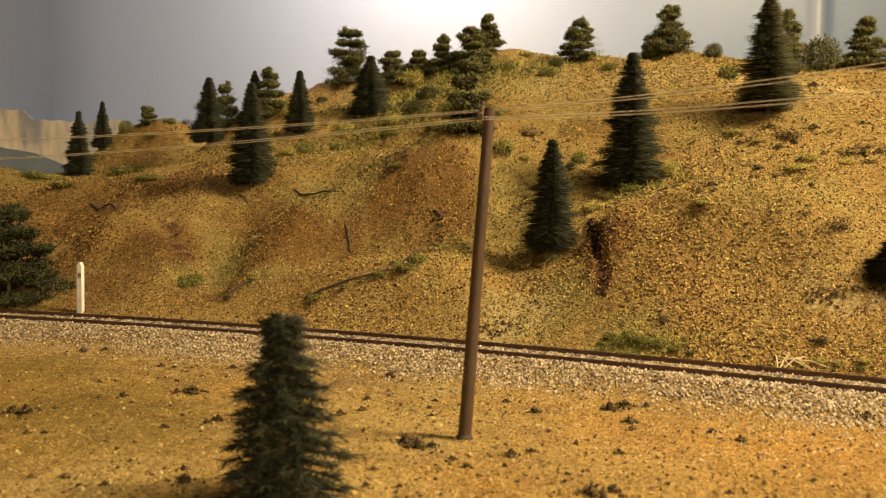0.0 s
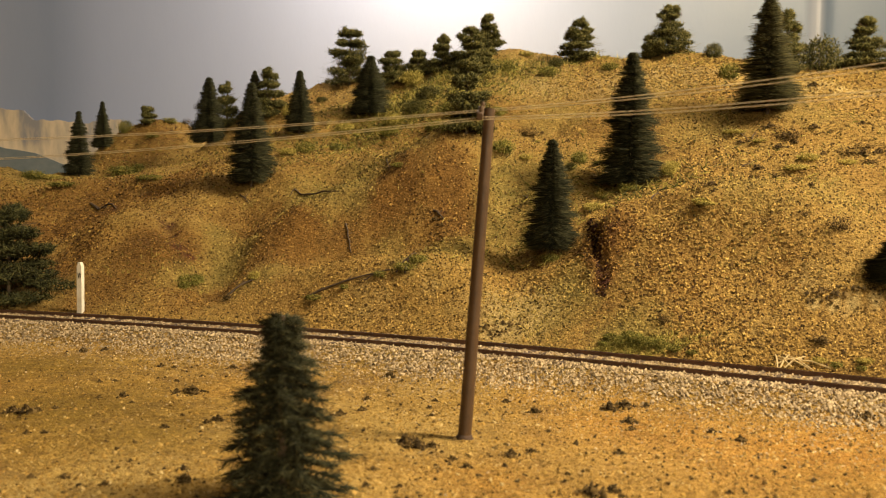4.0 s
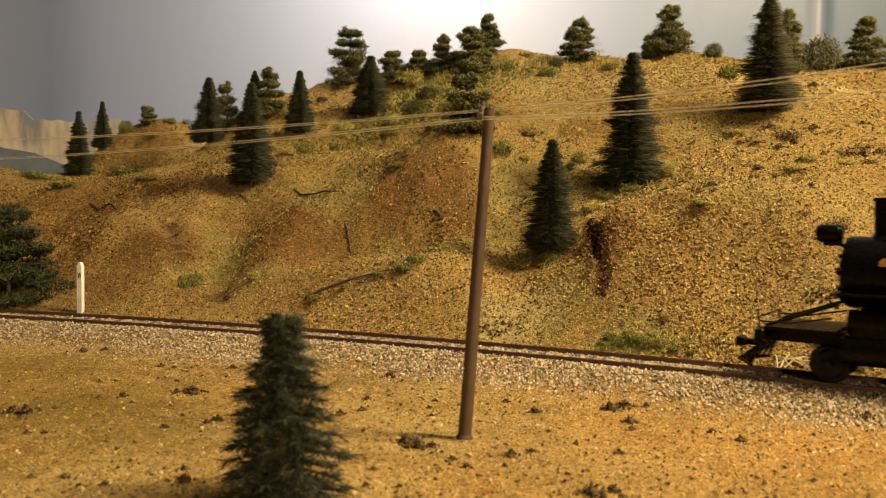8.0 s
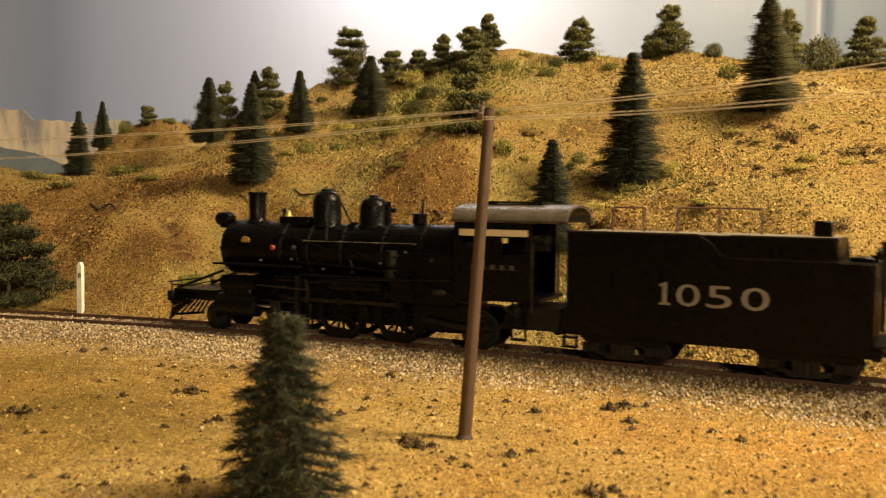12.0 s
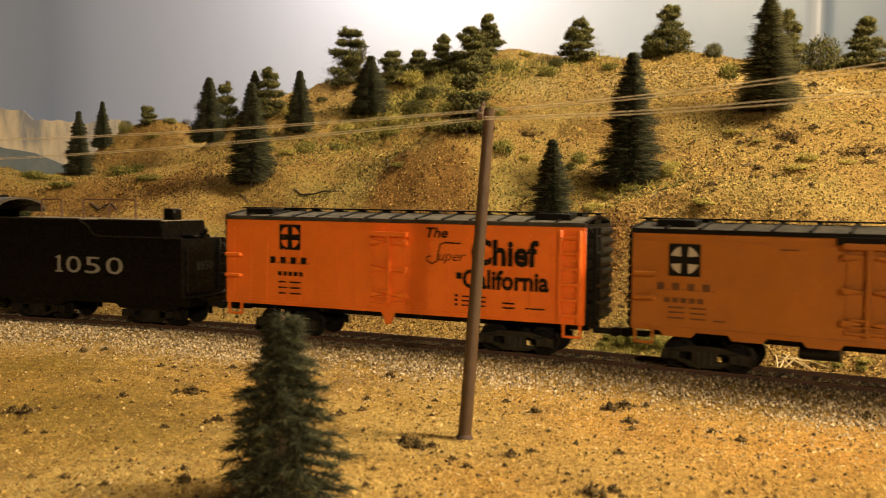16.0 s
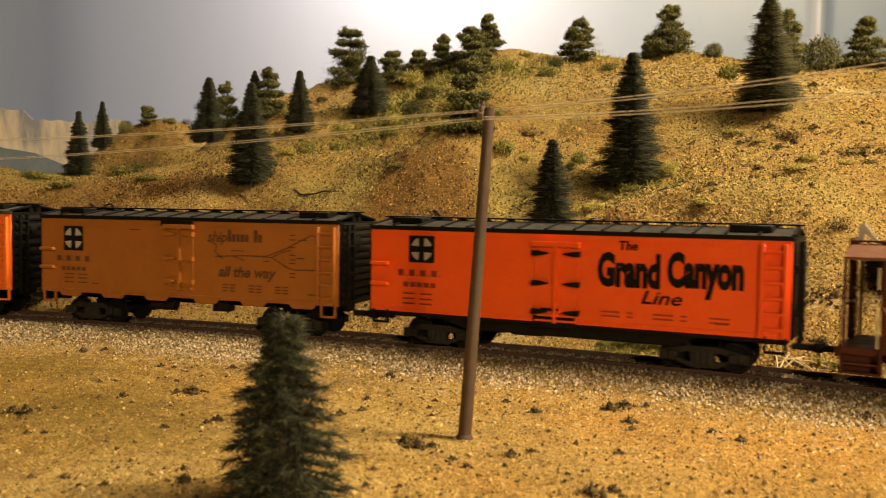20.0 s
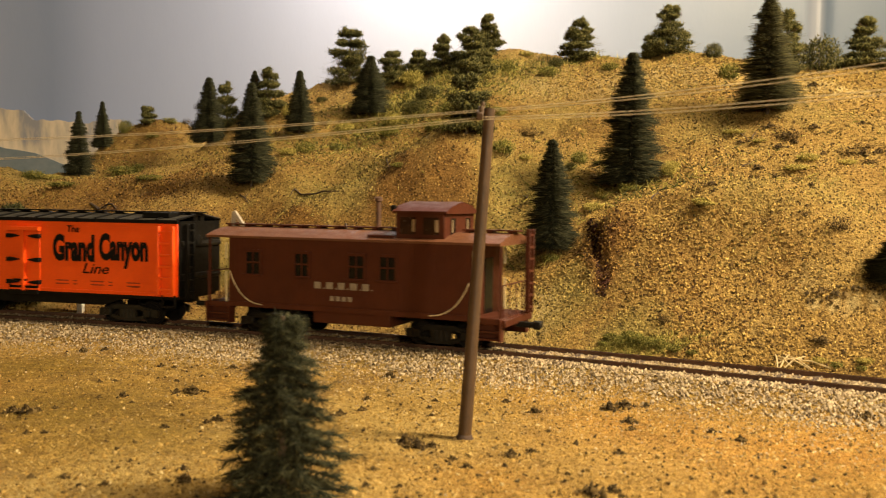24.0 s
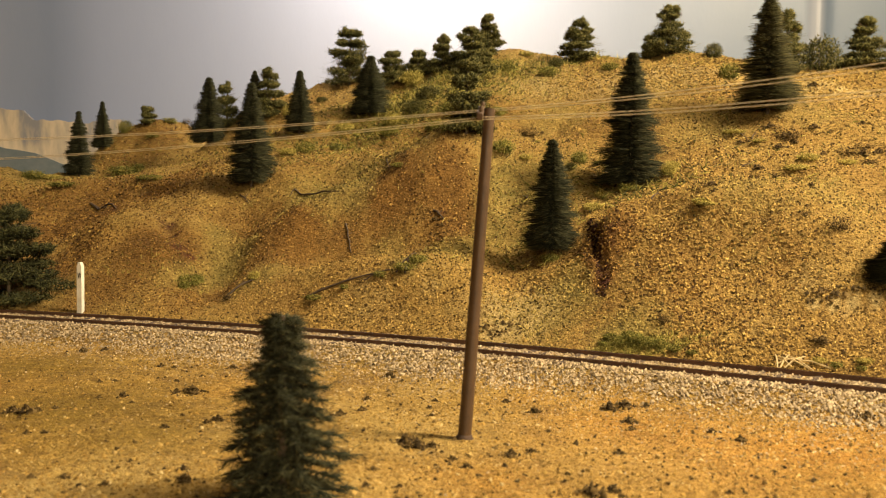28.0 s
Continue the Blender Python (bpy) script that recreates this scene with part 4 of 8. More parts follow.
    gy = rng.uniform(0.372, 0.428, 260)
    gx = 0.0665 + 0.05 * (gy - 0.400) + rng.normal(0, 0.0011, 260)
    scatter("gully_clods", np.stack([gx, gy, height(gx, gy)], -1), rng.uniform(0.0004, 0.0010, 260), rng, SHADED_CLODS, "crimson clods darkened for the shade of a washed-out gully", "stone")
    hx, hy = 0.0244 + 0.0094 * rng.uniform(-1, 1, 44), 0.3706 + 0.0060 * rng.uniform(-1, 1, 44)
    scatter("dark_pebbles", np.stack([hx, hy, height(hx, hy) + 0.0005], -1), rng.uniform(0.0006, 0.0011, 44), rng, SPECKLE, "dark pebbles on a patch of pale sand", "pebbles")
    u = rng.uniform(0, 1, 60)
    lx = 0.1343 + 0.0258 * u + rng.normal(0, 0.0006, 60)
    ly = 0.3379 + -0.0078 * u + rng.normal(0, 0.0012, 60)
    scatter("ledge_crumbs", np.stack([lx, ly, height(lx, ly) + 0.0005], -1), rng.uniform(0.0005, 0.0011, 60), rng, SPECKLE, "dark crumbs along a cut ledge", "ground foam")
    pick = rng.choice(len(x), 1300, replace=False)
    scatter("foam_specks", np.stack([x, y, height(x, y)], -1)[pick], rng.uniform(0.00018, 0.00075, 1300) * np.where(rng.uniform(0, 1, 1300) < 0.15, 1.7, 1.0), rng, SPECKLE, "dark foam specks scattered over the sand", "ground foam")
    scatter("plain_grit", np.stack([x, y, height(x, y) + size * 0.15], -1), size, rng, PLAIN_GRIT, "fine tan grit on the sandy plain", "grit")


build_gravel()


# ---- trees, shrubs and litter ----
def bristles(base, tip, width, rng):
    """Needles as slim three-sided spikes: arrays of base and tip points."""
    n = len(base)
    way = tip - base
    side = np.cross(way, rng.normal(0, 1, (n, 3)))
    side /= np.linalg.norm(side, axis=1, keepdims=True) + 1e-9
    other = np.cross(way, side)
    other /= np.linalg.norm(other, axis=1, keepdims=True) + 1e-9
    w = np.asarray(width).reshape(-1, 1)
    v = np.stack([base + side * w, base - side * w * 0.5 + other * w * 0.87, base - side * w * 0.5 - other * w * 0.87, tip], 1)
    f = np.array([(0, 1, 3), (1, 2, 3), (2, 0, 3)])
    return v.reshape(-1, 3), (f[None] + 4 * np.arange(n)[:, None, None]).reshape(-1, 3)


def spruce(name, h, r, seed, label, at, blunt=0.0, thick=1.0, material=None):
    """A bottle-brush spruce: twisted wire trunk and rings of bristles in uneven, drooping tiers."""
    rng = np.random.default_rng(seed)
    tree = thing(name, label, "tree", at, "spruces on the layout")
    bm = bmesh.new()
    tube(bm, (0, 0, -0.003), (0, 0, h * 0.97), 0.0011, 0.0004, 8)
    part("trunk", bm, BARK, tree, "brown twisted wire trunk")
    n = int(thick * (8200 + 4200 * min(1.0, h / 0.06)))
    tiers = max(9, int(h / 0.0029))
    ring = rng.integers(0, tiers, n)
    loose = rng.uniform(0, 1, n) < 0.30
    u = np.where(loose, rng.uniform(0, 1, n) ** 1.1, (ring + 0.5 + rng.normal(0, 0.20, n)) / tiers).clip(0.0, 1.0)
    body = rng.uniform(0.84, 1.10, tiers)[np.minimum((u * tiers).astype(int), tiers - 1)]
    outline = r * 1.24 * ((1 - u) ** (0.80 - 0.3 * blunt) + 0.10) * (0.80 + 0.20 * np.clip(u / 0.10, 0, 1)) * body
    lobes = rng.uniform(0.78, 1.10, (tiers, 9))
    a = rng.uniform(0, 2 * np.pi, n)
    reach = outline * lobes[np.minimum((u * tiers).astype(int), tiers - 1), (a / (2 * np.pi) * 9).astype(int) % 9] * np.where(loose, rng.uniform(0.5, 0.9, n), rng.uniform(0.70, 1.08, n))
    z = h * (0.05 + 0.945 * u)
    start = rng.uniform(0.0, 0.55, n) * reach
    droop = rng.normal(-0.02, 0.05, n) - 0.12 * (1 - u)
    b = np.stack([np.cos(a) * start, np.sin(a) * start, z + droop * start], -1)
    a2 = a + rng.normal(0, 0.10, n)
    e = np.stack([np.cos(a2) * reach, np.sin(a2) * reach, z + droop * reach + 0.02 * r * rng.normal(0, 1, n)], -1)
    v, f = bristles(b, e, 0.00013 + 0.00010 * rng.uniform(0, 1, n), rng)
    crown = new("crown", sheet("crown", v, f, material or NEEDLES))
    crown.parent = tree
    return tree


def drooping_spruce(name, h, r, seed, label, at):
    """A near, ragged brush spruce: separate fronds in storeys, each with its own bristles, a blunt cut top."""
    rng = np.random.default_rng(seed)
    tree = thing(name, label, "tree", at, "spruces on the layout")
    bm = bmesh.new()
    tube(bm, (0, 0, -0.003), (0, 0, h * 0.985), 0.0011, 0.0006, 8)
    part("trunk", bm, BARK, tree, "brown twisted wire trunk")
    base, tip = [], []
    for k in range(185):
        u = (k + 0.5) / 185
        storey = 0.5 + 0.5 * math.sin(2 * math.pi * 8.5 * u)
        a = 2.399963 * k + rng.uniform(-0.4, 0.4)
        reach = r * (0.25 + 1.26 * (1 - u) ** 0.9) * (0.70 + 0.34 * storey) * rng.uniform(0.78, 1.12)
        if 0.80 < u < 0.88:
            reach *= 0.62
        n = 120
        s = rng.uniform(0.05, 0.92, n) ** 0.8 * reach
        slope = -0.10 - 0.22 * (1 - u) + rng.normal(0, 0.06)
        b = np.stack([np.cos(a) * s, np.sin(a) * s, h * (0.03 + 0.955 * u) + slope * s], -1)
        out = np.array((math.cos(a), math.sin(a), slope))
        way = out * 0.6 + rng.normal(0, 1, (n, 3)) * np.array((0.62, 0.62, 0.36))
        base.append(b)
        tip.append(b + way * (0.0019 + 0.08 * reach) * rng.uniform(0.6, 1.2, (n, 1)))
    v, f = bristles(np.concatenate(base), np.concatenate(tip), 0.00011 + 0.00007 * rng.uniform(0, 1, 185 * 120), rng)
    crown = new("crown", sheet("crown", v, f, NEEDLES))
    crown.parent = tree


def tufts(n, centre, radii, rng, size, up=0.0):
    """Foliage bits filling a flattened clump, denser towards its skin."""
    p = rng.normal(0, 1, (n, 3))
    p /= np.linalg.norm(p, axis=1, keepdims=True)
    p *= (rng.uniform(0.25, 1.0, (n, 1)) ** 0.5) * (1 + 0.16 * np.sin(5 * p[:, :1] * 3 + 4 * p[:, 1:2]))
    p = p * np.asarray(radii) + np.asarray(centre)
    way = rng.normal(0, 1, (n, 3)) + np.array((0, 0, up))
    way /= np.linalg.norm(way, axis=1, keepdims=True)
    s = size * rng.uniform(0.5, 1.4, (n, 1))
    return p, p + way * s


def pine(name, h, r, pads, seed, label, at, density=1.0, material=None):
    """A pine of foam pads set in storeys round a thin trunk, with stray fibres."""
    rng = np.random.default_rng(seed)
    tree = thing(name, label, "tree", at, "pines on the layout")
    bm = bmesh.new()
    tube(bm, (0, 0, -0.004), (0.03 * r, 0, h * 0.9), 0.0011, 0.0005, 7)
    for k in range(pads * 2):
        z, a = h * rng.uniform(0.2, 0.8), rng.uniform(0, 6.28)
        tube(bm, (0, 0, z), (0.6 * r * math.cos(a), 0.6 * r * math.sin(a), z + 0.05 * h), 0.0004, 0.0002, 5)
    part("trunk", bm, BARK, tree, "thin brown trunk with bare limbs")
    for k in range(pads):
        u = (k + 0.5) / pads
        w = 1.5 * r * (1.0 - 0.72 * u ** 1.1) * rng.uniform(0.84, 1.12)
        lean = rng.normal(0, 0.07 * r, 2)
        lobes = []
        for j in range(8):
            a = 0.785 * j + rng.uniform(-0.6, 0.6)
            off = 0.58 * w * rng.uniform(0.35, 1.2)
            spread = w * rng.uniform(0.26, 0.46)
            lobes.append(tufts(int(220 * density), (lean[0] + off * math.cos(a), lean[1] + off * math.sin(a), h * u - 0.10 * off + rng.normal(0, 0.035 * h)), (spread, spread, rng.uniform(0.26, 0.42) * h / pads), rng, 0.0021 + 0.00008 * (r / 0.001) ** 0.5, 0.25))
        b, e = np.concatenate([l[0] for l in lobes]), np.concatenate([l[1] for l in lobes])
        v, f = bristles(b, e, 0.00034, rng)
        pad = new("foliage_pad", sheet("foliage_pad", v, f, material or FOAM))
        pad.parent = tree
        n = int(90 * density)
        a, out = rng.uniform(0, 6.28, n), rng.uniform(0.7, 1.22, n) * w
        b = np.stack([np.cos(a) * out * 0.6, np.sin(a) * out * 0.6, np.full(n, h * u)], -1)
        e = np.stack([np.cos(a) * out, np.sin(a) * out, h * u + rng.normal(0, 0.06 * h, n)], -1)
        v, f = bristles(b, e, 0.00008, rng)
        fuzz = new("stray_fibre", sheet("stray_fibre", v, f, material or FOAM))
        fuzz.parent, fuzz["kind"] = pad, "stuff"
    return tree


def build_trees():
    for k, (x, y, h, r) in enumerate(SPRUCES):
        words = "dark green bottle-brush model spruce on the sandy plain" if y < 0.2 else "dark green bottle-brush model spruce on the hillside"
        if y < 0.2:
            drooping_spruce("spruce_tree", h, r, 100 + k, words, pose(x, y, on_ground(x, y), rz=37 * k))
            continue
        olive = abs(x - 0.1725) < 0.001
        if olive:
            words = "olive green bottle-brush model spruce on the ridge"
        spruce("spruce_tree", h, r, 100 + k, words, pose(x, y, on_ground(x, y), rz=37 * k), 0.15, 0.8 if olive else 1.0, OLIVE_NEEDLES if olive else None)
    for k, (x, y, h, r, pads) in enumerate(PINES):
        words = "dark green foam pine beside the track" if y < 0.5 else "olive green foam-clump model pine on the ridge"
        pine("pine_tree", h, r, int(pads) + 1, 200 + k, words, pose(x, y, on_ground(x, y), rz=53 * k), 1.4 if y < 0.5 else 1.0, DARK_FOAM if y < 0.5 else None)


build_trees()


def shrub_mesh(name, kind, seed):
    rng = np.random.default_rng(seed)
    many = (2400, 600, 600, 260)[kind]
    material = (FOAM, TURF, DRY, SPECKLE)[kind]
    b, e = tufts(many, (0, 0, 0.42), (0.95, 0.95, 0.55), rng, 0.22 if kind else 0.12, 0.8 if kind else 0.1)
    v, f = bristles(b, e, 0.035 if kind else 0.020, rng)
    p = rng.uniform(0.55, 1.25, len(v) // 4).repeat(4)
    v = v * (p if kind == 3 else 1.0 + 0 * p)[:, None]
    a, out = rng.uniform(0, 6.28, 90), rng.uniform(0.6, 1.3, 90)
    b2 = np.stack([np.cos(a) * out * 0.3, np.sin(a) * out * 0.3, np.full(90, 0.1)], -1)
    e2 = np.stack([np.cos(a) * out, np.sin(a) * out, rng.uniform(0.2, 1.25 if kind else 0.9, 90)], -1)
    v2, f2 = bristles(b2, e2, 0.014 if kind else 0.007, rng)
    return sheet(name, np.concatenate([v, v2]), np.concatenate([f, f2 + len(v)]), material)


def crumb_mesh(seed):
    """A ragged clot of foam: small lumps heaped and strewn in an uneven patch."""
    rng = np.random.default_rng(seed)
    n = 70
    v, f = lump(rng, n)
    a, out = rng.uniform(0, 6.28, n), rng.uniform(0, 1, n) ** 0.7
    out = out * (0.75 + 0.35 * np.sin(3 * a + seed) + 0.15 * np.sin(5 * a))
    at = np.stack([out * np.cos(a), out * np.sin(a), rng.uniform(0.0, 0.75, n) * (1 - 0.8 * out)], -1)
    v = v * rng.uniform(0.10, 0.26, (n, 1, 1)) + at[:, None, :]
    return sheet("foam_crumb", v.reshape(-1, 3), (f[None] + 5 * np.arange(n)[:, None, None]).reshape(-1, 3), SPECKLE)


def build_shrubs():
    words = ("olive brown foam shrub on the hillside", "green turf clump with yellow tips on the slope", "dry straw-yellow grass tuft on the slope", "small dark brown shrub on the slope")
    meshes = [[shrub_mesh("shrub", k, 300 + 10 * k + j) for j in range(3)] for k in range(4)]
    for i, (x, y, r, h, kind) in enumerate(SHRUBS + MORE_SHRUBS):
        ob = new("shrub", meshes[int(kind)][i % 3])
        ob.matrix_basis = pose(x, y, on_ground(x, y, 0.0006), rz=71 * i) @ Matrix.Diagonal((r, r, h, 1))
        tagged(ob, words[int(kind)], "shrub", "shrubs on the hill")
    crumbs = [crumb_mesh(400 + j) for j in range(4)]
    for i, (x, y, r) in enumerate(CRUMBS):
        ob = new("foam_crumb", crumbs[i % 4])
        ob.matrix_basis = pose(x, y, on_ground(x, y, 0.0003)) @ Matrix.Diagonal((r * 1.9, r * 1.8, min(r * 1.7, 0.0036), 1)) @ pose(0, 0, 0, rz=67 * i)
        tagged(ob, "dark brown foam crumb lying on the sand", "ground foam", "foam crumbs on the plain")
    for i, (x, y, r) in enumerate(CLODS):
        ob = new("earth_clod", crumbs[i % 4])
        ob.matrix_basis = pose(x, y, on_ground(x, y, 0.0003)) @ Matrix.Diagonal((r * 1.6, r * 1.5, r * 1.4, 1)) @ pose(0, 0, 0, rz=61 * i)
        tagged(ob, "dark brown crumbly clod lying on the slope", "clod", "clods on the hill")


build_shrubs()


def build_scrub():
    """Low turf fibres: dense on the ridge's scrub, thin over the turf ground and at the hill's foot."""
    rng = np.random.default_rng(31)
    zones = [(0.0, 0.66, 0.05, 0.045, 6500), (0.06, 0.69, 0.05, 0.02, 2600), (-0.14, 0.66, 0.05, 0.05, 700), (0.0672, 0.3452, 0.0045, 0.0012, 2300), (0.0765, 0.3410, 0.005, 0.0012, 2000), (0.0860, 0.3366, 0.006, 0.0010, 1300), (-0.075, 0.53, 0.05, 0.03, 500),
             (-0.02, 0.55, 0.05, 0.02, 500), (0.05, 0.48, 0.03, 0.04, 700), (-0.29, 0.62, 0.05, 0.02, 500), (0.17, 0.42, 0.05, 0.05, 500), (0.26, 0.62, 0.05, 0.03, 500), (-0.14, 0.47, 0.02, 0.01, 200), (-0.27, 0.82, 0.05, 0.03, 1600), (-0.20, 0.66, 0.06, 0.03, 700), (0.20, 0.66, 0.07, 0.03, 1500)]
    p = np.concatenate([np.stack([rng.normal(x, a, n), rng.normal(y, b, n)], -1) for x, y, a, b, n in zones])
    p = p[across(p[:, 0], p[:, 1]) > 0.0195]
    n = len(p)
    z = height(p[:, 0], p[:, 1]) - 0.0004
    b = np.column_stack([p, z])
    way = rng.normal(0, 1, (n, 3)) * np.array((1, 1, 0.3)) + np.array((0, 0, 0.9))
    way /= np.linalg.norm(way, axis=1, keepdims=True)
    e = b + way * rng.uniform(0.0012, 0.0046, (n, 1)) * np.where(p[:, 1:] < 0.36, 0.5, 1.0)
    for name, material, pick, words in (("dry_grass", DRY, slice(0, None, 2), "dry straw-coloured grass fibres on the hill"), ("green_scrub", TURF, slice(1, None, 2), "olive green scrub fibres on the hill")):
        v, f = bristles(b[pick], e[pick], 0.00022, rng)
        tagged(new(name, sheet(name, v, f, material)), words, "grass", kind="stuff")


def build_brush():
    """Tangled dry brush on the ridge between the pines."""
    rng = np.random.default_rng(37)
    zones = [(-0.25, 0.80, 0.05, 0.03, 260), (0.16, 0.50, 0.06, 0.05, 260), (-0.012, 0.66, 0.024, 0.022, 2000), (0.018, 0.68, 0.022, 0.014, 900), (-0.035, 0.64, 0.022, 0.016, 1000), (-0.02, 0.61, 0.03, 0.016, 1200), (-0.06, 0.60, 0.04, 0.03, 500), (0.065, 0.695, 0.03, 0.010, 500), (-0.10, 0.66, 0.03, 0.02, 300), (0.05, 0.455, 0.02, 0.02, 260), (0.10, 0.44, 0.016, 0.010, 220)]
    p = np.concatenate([np.stack([rng.normal(x, a, n), rng.normal(y, b, n)], -1) for x, y, a, b, n in zones])
    n = len(p)
    b = np.column_stack([p, height(p[:, 0], p[:, 1]) - 0.0004 + rng.uniform(0, 0.0022, n)])
    way = rng.normal(0, 1, (n, 3)) * np.array((1, 1, 0.35)) + np.array((0, 0, 0.55))
    way /= np.linalg.norm(way, axis=1, keepdims=True)
    e = b + way * rng.uniform(0.0022, 0.0068, (n, 1))
    for name, material, pick, words in (("dry_brush", DRY, slice(0, None, 3), "tangled straw-yellow brush on the ridge"), ("olive_brush", TURF, slice(1, None, 3), "tangled olive brush on the ridge"), ("dark_brush", FOAM, slice(2, None, 3), "dark green brush on the ridge")):
        v, f = bristles(b[pick], e[pick], 0.00036, rng)
        tagged(new(name, sheet(name, v, f, material)), words, "brush", kind="stuff")


build_scrub()
build_brush()


def build_twigs():
    rng = random.Random(8)
    for x0, y0, x1, y1, r in TWIGS:
        pts = []
        for k in range(7):
            u = k / 6
            x, y = x0 + (x1 - x0) * u + rng.uniform(-0.0003, 0.0003), y0 + (y1 - y0) * u + rng.uniform(-0.0003, 0.0003)
            pts.append((x, y, on_ground(x, y) + r * 0.6 + 0.0010 * math.sin(3.1 * u)))
        bm = bmesh.new()
        chain(bm, pts, r, 7, r * 0.45)
        tube(bm, pts[3], Vector(pts[3]) + Vector((0.002, 0.001, 0.0022)), r * 0.5, r * 0.2, 5)
        tagged(part("fallen_twig", bm, TWIG), "dark weathered twig lying on the slope", "twig", "twigs on the hill")


build_twigs()


def build_straw():
    """A bent pale straw lying beside the rail."""
    for pts in (((0.1170, 0.3189), (0.1159, 0.3135)),
                ((0.1171, 0.3181), (0.1251, 0.3092)),
                ((0.1192, 0.3181), (0.1261, 0.3079)),
                ((0.1171, 0.3168), (0.1201, 0.3124)),
                ((0.1210, 0.3169), (0.1166, 0.3131)),
                ((0.1218, 0.3145), (0.1313, 0.3068)),
                ((0.1157, 0.3152), (0.1245, 0.3137)),
                ((0.1180, 0.3127), (0.1257, 0.3145))):
        a, b = pts
        pts = (a, ((a[0] + b[0]) / 2, (a[1] + b[1]) / 2), b)
        bm = bmesh.new()
        chain(bm, [(x, y, on_ground(x, y) + 0.0005 + 0.0010 * (k % 2)) for k, (x, y) in enumerate(pts)], 0.00030, 6)
        tagged(part("bent_straw", bm, STRAW), "pale bent straw lying beside the rail", "straw", "straws by the rail")


build_straw()


# ---- line-side things ----
def build_pole():
    x, y = 0.0062, 0.2339
    z = on_ground(x, y)
    pole = thing("utility_pole", "leaning brown wooden utility pole beside the track", "pole", pose(x, y, z, -1.0, 3.55, 0))
    bm = bmesh.new()
    tube(bm, (0, 0, -0.006), (0, 0, 0.0850), 0.00178, 0.00142, 14)
    part("shaft", bm, POLE_WOOD, pole, "tapered brown pole shaft")
    bm = bmesh.new()
    box(bm, -0.0010, -0.0120, -0.0009, 0.0006, 0.0120, 0.0009, 0.0002)
    arm = part("crossarm", bm, POLE_WOOD, pole, "short brown crossarm")
    arm.matrix_basis = pose(-0.0020, 0, 0.0838, 11, 0, -3)
    for v in (-0.0098, -0.0070, 0.0062, 0.0092):
        bm = bmesh.new()
        lathe(bm, [(0.0003, 0), (0.00055, 0.0004), (0.00055, 0.0010), (0.0003, 0.0015)], (0, v, 0.0008), n=8)
        part("insulator", bm, POLE_WOOD, arm)
    bm = bmesh.new()
    lathe(bm, [(0.0024, -0.002), (0.0023, 0.0003), (0.0018, 0.0010)], n=11)
    part("base_collar", bm, TIE, pole, "dark glue and grit at the foot")


build_pole()


# Each wire: its western end, the insulator, its eastern end
WIRE_ENDS = [
    ((-0.1793, 0.345, 0.0744), (0.009, 0.243, 0.0779), (0.1047, 0.2013, 0.0867)),
    ((-0.1741, 0.335, 0.0733), (0.0092, 0.24, 0.0772), (0.1015, 0.1952, 0.0845)),
    ((-0.1716, 0.33, 0.0664), (0.0099, 0.228, 0.0747), (0.0986, 0.1891, 0.0789)),
    ((-0.169, 0.325, 0.0658), (0.0101, 0.225, 0.0739), (0.0954, 0.1830, 0.0771)),
]


def wire(name, a, b, sag, r=0.00010):
    a, b = Vector(a), Vector(b)
    bm = bmesh.new()
    pts = [a.lerp(b, k / 24) - Vector((0, 0, sag * 4 * (k / 24) * (1 - k / 24))) for k in range(25)]
    chain(bm, pts, r, 6)
    tagged(part(name, bm, WIRE), "pale slack thread strung between utility poles", "wire", "telegraph wires")


def build_wires():
    for a, b, c in WIRE_ENDS:
        wire("telegraph_wire", b, a, 0.0012)
        wire("telegraph_wire", b, c, 0.0012)


build_wires()


def build_post():
    x, y = -0.1732, 0.4368
    z = on_ground(x, y)
    post = thing("whistle_post", "white painted wooden whistle post with a pointed top", "post", pose(x, y, z, 0, 0, -12))
    bm = bmesh.new()
    o = [(-0.00135, -0.004), (0.00135, -0.004), (0.00135, 0.0225), (0.0005, 0.0243), (-0.0005, 0.0243), (-0.00135, 0.0225)]
    prism(bm, o, -0.0012, 0.0012)
    bmesh.ops.bevel(bm, geom=bm.edges[:], offset=0.00015, segments=1, affect="EDGES")
    part("board", bm, WHITE_POST, post, "white painted board")
    letters("W", 0.0030, (-0.0006, -0.00125, 0.0165), post, BLACK_PAINT, "letter", width=0.0018)


